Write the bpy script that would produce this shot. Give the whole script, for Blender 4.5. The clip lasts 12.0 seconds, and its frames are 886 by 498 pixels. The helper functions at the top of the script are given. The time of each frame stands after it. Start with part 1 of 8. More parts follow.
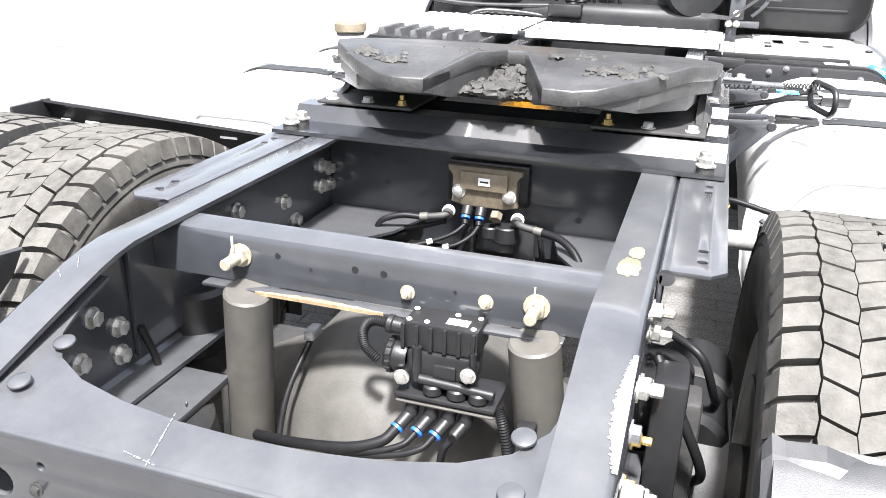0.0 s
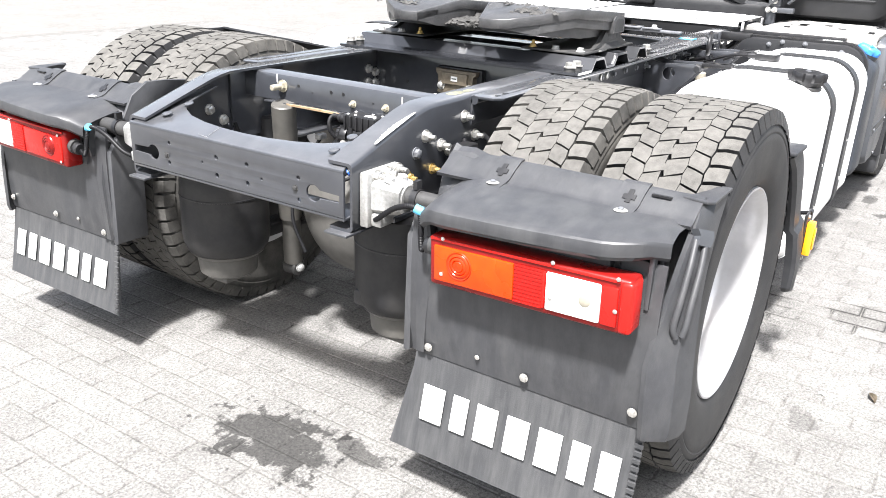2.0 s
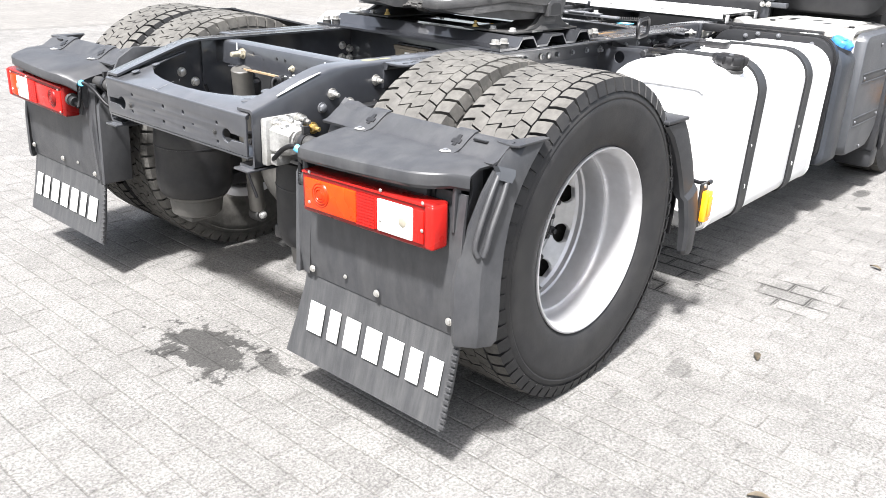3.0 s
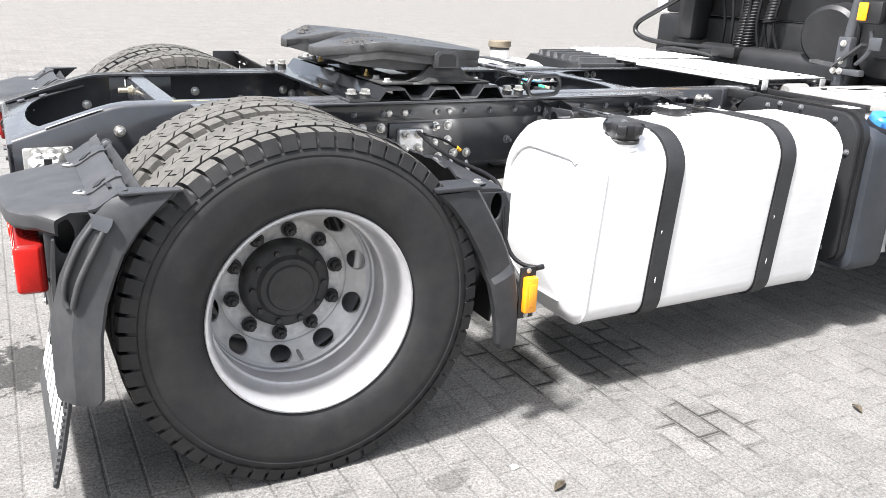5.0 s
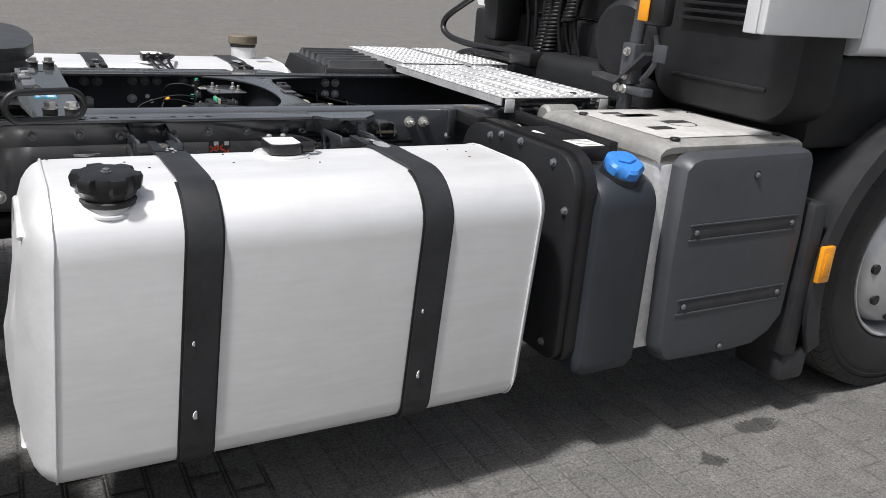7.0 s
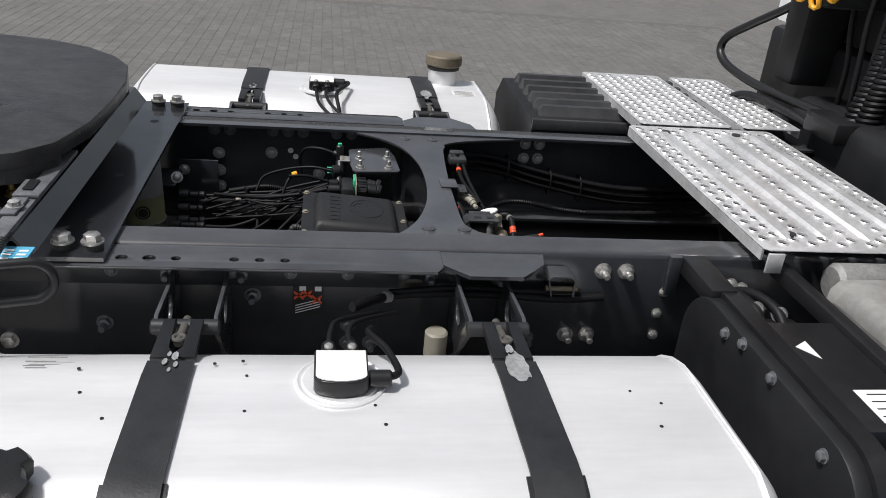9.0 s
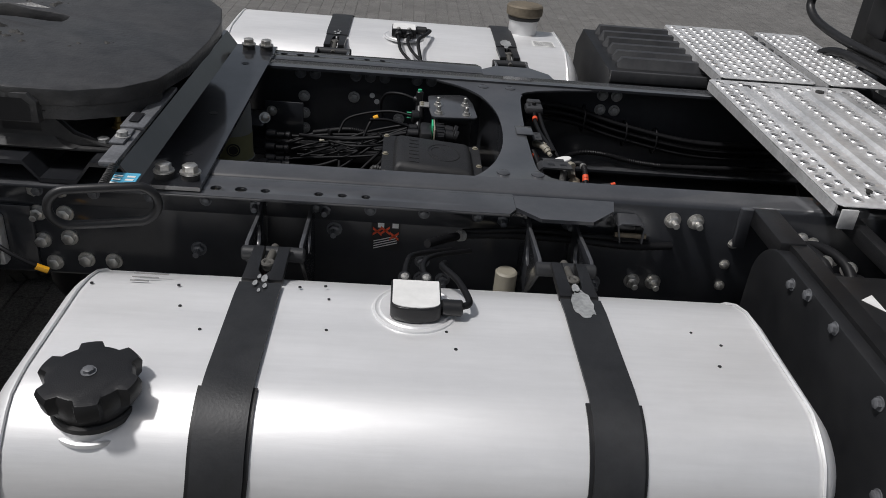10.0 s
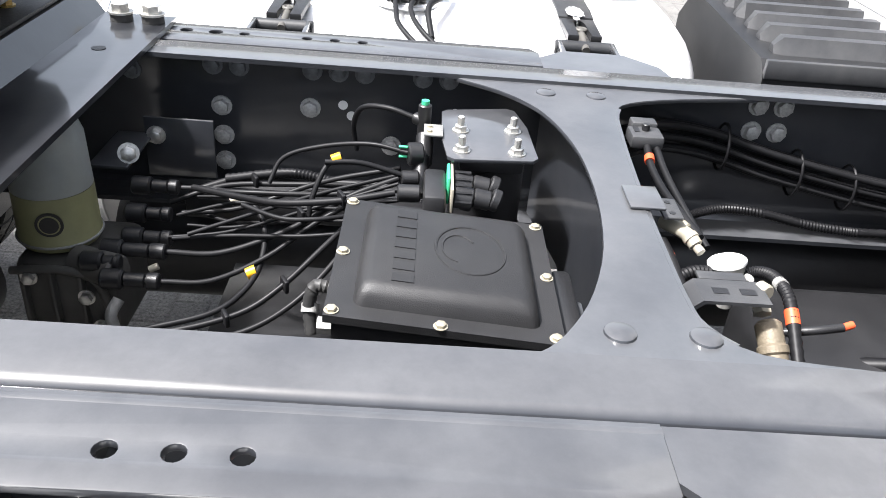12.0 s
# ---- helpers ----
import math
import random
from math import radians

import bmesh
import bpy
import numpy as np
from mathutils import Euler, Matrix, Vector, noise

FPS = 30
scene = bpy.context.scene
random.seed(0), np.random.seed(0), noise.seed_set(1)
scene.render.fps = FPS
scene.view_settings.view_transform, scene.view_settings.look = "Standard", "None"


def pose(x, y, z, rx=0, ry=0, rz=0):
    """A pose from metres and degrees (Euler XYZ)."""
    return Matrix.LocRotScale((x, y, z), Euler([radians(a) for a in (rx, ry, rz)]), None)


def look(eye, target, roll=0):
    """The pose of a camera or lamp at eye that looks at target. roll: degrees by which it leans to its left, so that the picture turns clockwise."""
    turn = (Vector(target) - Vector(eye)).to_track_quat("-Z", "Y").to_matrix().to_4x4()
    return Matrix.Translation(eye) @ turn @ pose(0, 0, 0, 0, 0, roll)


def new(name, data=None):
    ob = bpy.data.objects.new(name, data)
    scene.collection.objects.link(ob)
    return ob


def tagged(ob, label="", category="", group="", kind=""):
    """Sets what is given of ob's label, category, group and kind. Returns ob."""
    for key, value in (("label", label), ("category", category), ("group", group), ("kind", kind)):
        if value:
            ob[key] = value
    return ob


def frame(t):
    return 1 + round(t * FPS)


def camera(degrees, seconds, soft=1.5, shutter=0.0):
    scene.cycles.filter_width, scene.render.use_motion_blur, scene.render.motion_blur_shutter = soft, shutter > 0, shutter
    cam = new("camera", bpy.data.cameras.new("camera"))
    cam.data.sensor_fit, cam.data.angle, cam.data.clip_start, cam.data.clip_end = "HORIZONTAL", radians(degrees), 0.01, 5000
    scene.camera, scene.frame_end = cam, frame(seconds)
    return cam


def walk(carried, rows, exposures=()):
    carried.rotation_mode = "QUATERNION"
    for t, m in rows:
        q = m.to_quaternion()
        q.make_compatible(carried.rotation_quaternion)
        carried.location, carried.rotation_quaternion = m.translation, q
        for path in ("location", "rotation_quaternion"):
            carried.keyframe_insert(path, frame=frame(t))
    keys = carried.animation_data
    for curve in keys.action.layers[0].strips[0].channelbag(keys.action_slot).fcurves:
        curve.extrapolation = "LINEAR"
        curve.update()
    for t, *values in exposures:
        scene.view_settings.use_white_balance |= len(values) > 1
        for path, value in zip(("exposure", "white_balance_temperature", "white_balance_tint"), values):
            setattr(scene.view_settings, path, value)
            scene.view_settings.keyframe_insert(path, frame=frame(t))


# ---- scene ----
cam = camera(57.3, 12.0, soft=0.5)
PATH = [
    (0, (-1.341, -0.472, 1.454), (0.433, 0.096, 0.725), 1.6),
    (0.5, (-1.688, -0.661, 1.428), (-0.006, 0.125, 0.685), 1.8),
    (1, (-1.909, -0.936, 1.403), (-0.314, 0.01, 0.654), 1.9),
    (1.5, (-2.068, -1.334, 1.413), (-0.509, -0.329, 0.667), 1.8),
    (2, (-2.182, -1.695, 1.422), (-0.624, -0.671, 0.698), 2.0),
    (2.5, (-2.218, -2.048, 1.407), (-0.675, -1.001, 0.684), 2.0),
    (2.7, (-2.204, -2.211, 1.404), (-0.699, -1.113, 0.676), 2.2),
    (4.3, (-1.273, -3.072, 1.418), (-0.274, -1.467, 0.764), 2.5),
    (4.5, (-1.114, -3.13, 1.406), (-0.127, -1.514, 0.76), 2.7),
    (5, (-0.713, -3.227, 1.42), (0.212, -1.571, 0.786), 2.8),
    (5.5, (-0.251, -3.336, 1.401), (0.659, -1.67, 0.772), 3.2),
    (6, (0.144, -3.227, 1.378), (1.068, -1.57, 0.745), 3.9),
    (6.5, (0.533, -3.094, 1.412), (1.462, -1.436, 0.787), 4.0),
    (6.7, (0.721, -3.028, 1.422), (1.653, -1.374, 0.792), 4.2),
    (8.3, (1.469, -2.141, 1.602), (2.071, -0.386, 0.854), 5.0),
    (8.5, (1.52, -2.05, 1.665), (1.974, -0.26, 0.898), 5.0),
    (9, (1.554, -1.959, 1.716), (1.857, -0.177, 0.861), 5.5),
    (9.5, (1.545, -1.993, 1.713), (1.74, -0.244, 0.763), 5.4),
    (10, (1.544, -2.038, 1.721), (1.676, -0.292, 0.754), 5.4),
    (10.5, (1.576, -1.96, 1.715), (1.696, -0.206, 0.761), 5.5),
    (11, (1.566, -1.574, 1.591), (1.689, 0.195, 0.666), 5.4),
    (11.5, (1.535, -1.197, 1.487), (1.626, 0.567, 0.548), 5.1),
    (12, (1.6, -0.921, 1.418), (1.676, 0.794, 0.392), 5.0),
]
walk(cam, [(t, look(eye, target, roll)) for t, eye, target, roll in PATH],
     exposures=[(0, 2.2), (0.5, 1.95), (1, 1.88), (1.5, 2.01), (2.2, 2.0), (2.7, 1.85), (4.3, 1.87), (5, 1.63), (5.5, 1.60), (6, 1.34), (6.5, 0.6), (6.7, 0.4), (8.3, -1.0), (8.6, -0.85), (9, -0.2), (9.5, -0.28), (10, -0.72), (10.5, -0.88), (11, 0.05), (11.5, 1.45), (12, 1.82)])

# ---- world and sun ----
SUN_EL, SUN_AZ = radians(62), radians(253)      # the sun stands high behind the truck, a little to its right
world = bpy.data.worlds.new("sky")
scene.world = world
world.use_nodes = True
wn = world.node_tree.nodes
sky = wn.new("ShaderNodeTexSky")
sky.sky_type, sky.sun_disc = "NISHITA", False
sky.sun_elevation, sky.sun_rotation = SUN_EL, SUN_AZ
sky.air_density, sky.dust_density, sky.ozone_density = 1.0, 4.0, 0.6
soft_sky = wn.new("ShaderNodeHueSaturation")
soft_sky.inputs["Saturation"].default_value = 0.52
world.node_tree.links.new(sky.outputs[0], soft_sky.inputs["Color"])
world.node_tree.links.new(soft_sky.outputs[0], wn["Background"].inputs[0])
wn["Background"].inputs[1].default_value = 0.095
sun_data = bpy.data.lights.new("sun", "SUN")
sun_data.energy, sun_data.angle, sun_data.color = 4.0, radians(5), (1.0, 0.985, 0.99)
sun = new("sun", sun_data)
sun_way = Vector((math.sin(SUN_AZ) * math.cos(SUN_EL), math.cos(SUN_AZ) * math.cos(SUN_EL), math.sin(SUN_EL)))
sun.matrix_world = look(sun_way * 30, (0, 0, 0))


# ---- materials ----
def material(name, col, rough=0.5, metal=0.0, var=0.2, scale=40.0, bump=0.05, bscale=250.0, coat=0.0, dust=None, amount=0.35, stretch=(1, 1, 1), spec=0.5, coat_ior=1.5, coat_rough=0.15, streak=(1, 1, 1), top_sheen=0.0):
    """A surface with colour varied at two scales, uneven gloss, fine relief and, where given, patches of dust or dirt;
    the last argument: how much what faces up is painted lighter, as by sky light.
    """
    m = bpy.data.materials.new(name)
    m.use_nodes = True
    n, l = m.node_tree.nodes, m.node_tree.links
    b = n["Principled BSDF"]
    tc, mp = n.new("ShaderNodeTexCoord"), n.new("ShaderNodeMapping")
    mp.inputs["Scale"].default_value = stretch
    l.new(tc.outputs["Object"], mp.inputs[0])
    fine, broad = n.new("ShaderNodeTexNoise"), n.new("ShaderNodeTexNoise")
    for t, s in ((fine, scale), (broad, scale * 0.12)):
        t.inputs["Scale"].default_value, t.inputs["Detail"].default_value = s, 5
        l.new(mp.outputs[0], t.inputs["Vector"])
    add = n.new("ShaderNodeMath")
    add.operation = "ADD"
    l.new(fine.outputs[0], add.inputs[0])
    l.new(broad.outputs[0], add.inputs[1])
    ramp = n.new("ShaderNodeMapRange")
    ramp.inputs[1].default_value, ramp.inputs[2].default_value = 0.7, 1.3
    ramp.inputs[3].default_value, ramp.inputs[4].default_value = 1 - var, 1 + var
    l.new(add.outputs[0], ramp.inputs[0])
    mul = n.new("ShaderNodeVectorMath")
    mul.operation = "SCALE"
    mul.inputs[0].default_value = col
    l.new(ramp.outputs[0], mul.inputs["Scale"])
    out = mul.outputs[0]
    rr = n.new("ShaderNodeMapRange")
    rr.inputs[1].default_value, rr.inputs[2].default_value = 0.3, 0.7
    rr.inputs[3].default_value, rr.inputs[4].default_value = max(0.05, rough - 0.1), min(1, rough + 0.1)
    l.new(broad.outputs[0], rr.inputs[0])
    if dust:
        spots = n.new("ShaderNodeTexNoise")
        spots.inputs["Scale"].default_value, spots.inputs["Detail"].default_value, spots.inputs["Roughness"].default_value = 9, 8, 0.7
        run = n.new("ShaderNodeMapping")
        run.inputs["Scale"].default_value = streak
        l.new(tc.outputs["Object"], run.inputs[0])
        l.new(run.outputs[0], spots.inputs["Vector"])
        mask = n.new("ShaderNodeMapRange")
        mask.inputs[1].default_value, mask.inputs[2].default_value, mask.inputs[4].default_value = 0.42, 0.72, amount
        l.new(spots.outputs[0], mask.inputs[0])
        cover = mask.outputs[0]
        # Upward faces lightened towards the dust colour, painting in the sky's sheen.
        if top_sheen:
            geo, split, flat, sheen_dust = n.new("ShaderNodeNewGeometry"), n.new("ShaderNodeSeparateXYZ"), n.new("ShaderNodeMapRange"), n.new("ShaderNodeMath")
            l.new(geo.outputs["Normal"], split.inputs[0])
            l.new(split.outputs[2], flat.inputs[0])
            flat.inputs[1].default_value, flat.inputs[2].default_value, flat.inputs[4].default_value = 0.6, 0.95, top_sheen
            sheen_dust.operation = "MULTIPLY_ADD"
            l.new(flat.outputs[0], sheen_dust.inputs[0])
            l.new(spots.outputs[0], sheen_dust.inputs[1])
            l.new(mask.outputs[0], sheen_dust.inputs[2])
            cover = sheen_dust.outputs[0]
        mix = n.new("ShaderNodeMix")
        mix.data_type = "RGBA"
        mix.inputs[7].default_value = (*dust, 1)
        l.new(cover, mix.inputs[0])
        l.new(out, mix.inputs[6])
        out = mix.outputs[2]
    l.new(out, b.inputs["Base Color"])
    l.new(rr.outputs[0], b.inputs["Roughness"])
    b.inputs["Metallic"].default_value = metal
    b.inputs["Coat Weight"].default_value = coat
    b.inputs["Coat Roughness"].default_value, b.inputs["Coat IOR"].default_value = coat_rough, coat_ior
    b.inputs["Specular IOR Level"].default_value = spec
    if bump:
        bn, bp = n.new("ShaderNodeTexNoise"), n.new("ShaderNodeBump")
        bn.inputs["Scale"].default_value, bn.inputs["Detail"].default_value = bscale, 4
        bp.inputs["Strength"].default_value, bp.inputs["Distance"].default_value = bump, 0.004
        l.new(mp.outputs[0], bn.inputs["Vector"])
        l.new(bn.outputs[0], bp.inputs["Height"])
        l.new(bp.outputs[0], b.inputs["Normal"])
    return m


# Tops of the frame are painted lighter for sky sheen; the patches are dust.
M_PAINT = material("frame_paint", (0.027, 0.029, 0.034), 0.45, var=0.16, scale=25, bump=0.03, bscale=60, dust=(0.105, 0.106, 0.110), amount=0.10, coat=1.0, coat_ior=1.62, coat_rough=0.12, spec=0.3, top_sheen=0.85)
M_PLATE = material("clean_black_paint", (0.016, 0.017, 0.020), 0.4, var=0.2, scale=25, bump=0.03, bscale=60, dust=(0.06, 0.06, 0.06), amount=0.12, coat=1.0, coat_ior=1.7, coat_rough=0.09, spec=0.3)
M_SCUFF = material("scuffed_paint", (0.19, 0.19, 0.195), 0.6, var=0.3, scale=160, bump=0.2)
M_BARE = material("scraped_paint", (0.44, 0.44, 0.44), 0.6, var=0.35, scale=160, bump=0.3)
M_BARE_PAINT = material("worn_grey_patch", (0.36, 0.37, 0.37), 0.5, metal=0.3, var=0.3, scale=120, bump=0.2)
M_PLASTIC = material("black_plastic", (0.033, 0.034, 0.037), 0.5, var=0.15, scale=35, bump=0.12, bscale=600, dust=(0.10, 0.10, 0.098), amount=0.34, streak=(1.3, 2.2, 0.7))
M_GUARD = material("dark_guard_plastic", (0.021, 0.022, 0.025), 0.46, var=0.15, scale=35, bump=0.12, bscale=600, dust=(0.065, 0.065, 0.064), amount=0.32)
M_ADDITIVE = material("blue_black_plastic", (0.024, 0.028, 0.035), 0.42, var=0.12, scale=30, bump=0.1, bscale=700, dust=(0.06, 0.06, 0.06), amount=0.2)
M_STRAP = material("painted_strap", (0.018, 0.019, 0.021), 0.5, var=0.25, scale=60, bump=0.08, bscale=200, dust=(0.045, 0.045, 0.045), amount=0.35)
M_PLASTIC_SMOOTH = material("dark_grey_plastic", (0.056, 0.060, 0.067), 0.4, var=0.1, scale=30, bump=0.1, bscale=700, dust=(0.09, 0.09, 0.09), amount=0.2)
M_BLACK = material("black_moulding", (0.013, 0.013, 0.014), 0.40, var=0.2, scale=60, bump=0.1, bscale=500)
M_HOSE = material("black_hose", (0.008, 0.008, 0.009), 0.50, var=0.2, scale=80, bump=0.03, spec=0.22)
M_BELLOWS = material("bellows_rubber", (0.014, 0.014, 0.015), 0.55, var=0.25, scale=30, bump=0.1, bscale=300, dust=(0.06, 0.056, 0.05), amount=0.35, spec=0.35)
M_LID = material("grained_black_lid", (0.017, 0.017, 0.018), 0.48, var=0.15, scale=40, bump=0.2, bscale=900, dust=(0.035, 0.035, 0.035), amount=0.3, spec=0.4)
M_RUBBER = material("tyre_rubber", (0.020, 0.020, 0.021), 0.62, var=0.2, scale=25, bump=0.15, bscale=300, dust=(0.048, 0.046, 0.043), amount=0.5, spec=0.35)
M_RUBBER_DUSTY = material("dusty_tyre_rubber", (0.055, 0.053, 0.049), 0.75, var=0.25, scale=25, bump=0.15, bscale=300, dust=(0.15, 0.142, 0.128), amount=0.7, spec=0.25)
M_TREAD = material("worn_tread", (0.082, 0.079, 0.073), 0.85, var=0.3, scale=60, bump=0.45, bscale=220, dust=(0.145, 0.139, 0.128), amount=0.6, spec=0.2)
M_FLAP = material("flap_rubber", (0.036, 0.037, 0.039), 0.6, var=0.15, scale=25, bump=0.15, bscale=400, dust=(0.10, 0.10, 0.098), amount=0.5, streak=(1, 4, 0.5))
M_WHITE_MARK = material("white_marking", (0.78, 0.78, 0.76), 0.6, var=0.08, scale=60, bump=0.05)
M_ALU = material("brushed_aluminium", (0.84, 0.84, 0.84), 0.42, metal=0.4, var=0.04, scale=90, bump=0.04, bscale=160, stretch=(0.12, 1, 1), dust=(0.70, 0.70, 0.69), amount=0.25)
M_ALU_PLATE = material("stamped_aluminium", (0.80, 0.80, 0.80), 0.38, metal=0.55, var=0.14, scale=70, bump=0.08, bscale=200, dust=(0.45, 0.45, 0.44), amount=0.4)
M_RIM = material("silver_wheel_paint", (0.54, 0.54, 0.55), 0.38, metal=0.5, var=0.06, scale=40, bump=0.03, dust=(0.36, 0.34, 0.32), amount=0.3)
M_RIM_DISC = material("dull_wheel_paint", (0.52, 0.515, 0.505), 0.42, metal=0.3, var=0.12, scale=40, bump=0.05, dust=(0.30, 0.29, 0.275), amount=0.45)
M_DISC = material("dusty_wheel_disc", (0.60, 0.595, 0.59), 0.5, metal=0.2, var=0.25, scale=60, bump=0.12, dust=(0.30, 0.29, 0.275), amount=0.5)
M_HUB = material("greasy_hub", (0.028, 0.028, 0.028), 0.6, var=0.25, scale=50, bump=0.2, dust=(0.075, 0.072, 0.068), amount=0.5)
M_ZINC = material("zinc_bolt", (0.62, 0.61, 0.58), 0.38, metal=0.85, var=0.2, scale=200, bump=0.05, dust=(0.25, 0.22, 0.18), amount=0.3)
M_GREYBOLT = material("dull_zinc_bolt", (0.42, 0.42, 0.41), 0.42, metal=0.25, var=0.35, scale=160, bump=0.08, bscale=300)
M_DARKBOLT = material("painted_bolt", (0.16, 0.165, 0.175), 0.4, metal=0.2, var=0.25, scale=200, bump=0.05)
M_FADED = material("faded_yellow_paint", (0.17, 0.165, 0.11), 0.6, var=0.4, scale=120, bump=0.1)
M_BRASS = material("yellow_zinc", (0.55, 0.40, 0.16), 0.42, metal=0.8, var=0.2, scale=200, bump=0.05)
M_BRASS_DULL = material("dull_zinc", (0.40, 0.37, 0.29), 0.5, metal=0.5, var=0.25, scale=200, bump=0.05, dust=(0.25, 0.22, 0.17), amount=0.4)
M_CAST = material("cast_aluminium", (0.31, 0.31, 0.30), 0.6, metal=0.4, var=0.25, scale=120, bump=0.3, bscale=300, dust=(0.22, 0.2, 0.17), amount=0.35)
M_BROWN = material("dirty_valve_casting", (0.15, 0.125, 0.09), 0.6, metal=0.2, var=0.3, scale=90, bump=0.2, dust=(0.25, 0.21, 0.15), amount=0.4)
M_IRON = material("fifth_wheel_iron", (0.034, 0.034, 0.035), 0.42, metal=0.1, var=0.35, scale=35, bump=0.3, bscale=110, dust=(0.10, 0.099, 0.097), amount=0.45, spec=0.8)
M_GREASE = material("old_grease", (0.034, 0.033, 0.031), 0.7, var=0.4, scale=110, bump=0.8, bscale=130, dust=(0.062, 0.060, 0.056), amount=0.6)
M_AXLE = material("dusty_axle", (0.075, 0.072, 0.066), 0.65, var=0.25, scale=30, bump=0.15, dust=(0.11, 0.105, 0.095), amount=0.5)
M_SHOCK = material("shock_absorber_paint", (0.070, 0.067, 0.061), 0.55, var=0.15, scale=40, bump=0.1, dust=(0.14, 0.13, 0.11), amount=0.4)
M_RED = material("red_lens", (0.42, 0.010, 0.007), 0.25, var=0.12, scale=60, bump=0.05, bscale=150, spec=0.3)
M_RED_DARK = material("dark_red_housing", (0.17, 0.006, 0.005), 0.3, var=0.15, scale=60, bump=0.05, bscale=150, spec=0.3)
M_AMBER = material("orange_lens", (0.60, 0.040, 0.002), 0.25, var=0.25, scale=30, bump=0.05, bscale=150, spec=0.3)
M_AMBER_DARK = material("deep_orange_lens", (0.50, 0.028, 0.002), 0.25, var=0.2, scale=60, bump=0.05, bscale=150, spec=0.3)
M_YELLOW = material("amber_marker", (0.92, 0.36, 0.015), 0.18, var=0.08, scale=90, bump=0.05, coat=0.6)
M_CLEAR = material("white_lens", (0.82, 0.82, 0.79), 0.18, var=0.05, scale=60, bump=0.05, coat=0.6)
M_WHITE = material("white_cab_paint", (0.80, 0.81, 0.82), 0.22, var=0.03, scale=20, bump=0.0, coat=0.5)
M_WHITE_WORN = material("worn_grey_white_cover", (0.54, 0.53, 0.51), 0.55, var=0.15, scale=50, bump=0.15, bscale=250, dust=(0.30, 0.29, 0.27), amount=0.6)
M_BLUE = material("blue_cap", (0.045, 0.22, 0.62), 0.38, var=0.12, scale=60, bump=0.05)
M_BLUE_RING = material("blue_ring", (0.02, 0.10, 0.45), 0.35, var=0.1, scale=60, bump=0.0)
M_CYAN = material("pale_blue_tape", (0.10, 0.42, 0.62), 0.45, var=0.15, scale=90, bump=0.1)
M_COIL = material("yellow_coil", (0.85, 0.42, 0.02), 0.38, var=0.08, scale=60, bump=0.0)
M_ORANGE = material("orange_tape", (0.74, 0.09, 0.03), 0.5, var=0.1, scale=60, bump=0.0)
M_GREEN = material("green_clip", (0.05, 0.5, 0.25), 0.45, var=0.1, scale=60, bump=0.0)
M_CREAM = material("cream_plastic", (0.27, 0.25, 0.20), 0.5, var=0.1, scale=60, bump=0.05)
M_FILTER = material("grey_filter_can", (0.27, 0.285, 0.28), 0.45, var=0.12, scale=40, bump=0.05, dust=(0.28, 0.28, 0.22), amount=0.4)
M_FILTER_LOW = material("olive_filter_band", (0.24, 0.235, 0.12), 0.5, var=0.12, scale=40, bump=0.05)
M_RUST = material("rusty_edge", (0.24, 0.17, 0.10), 0.75, var=0.35, scale=90, bump=0.3)
M_DARK = material("cab_black_plastic", (0.012, 0.0125, 0.014), 0.5, var=0.2, scale=25, bump=0.1, bscale=500, dust=(0.035, 0.035, 0.035), amount=0.3, spec=0.4)


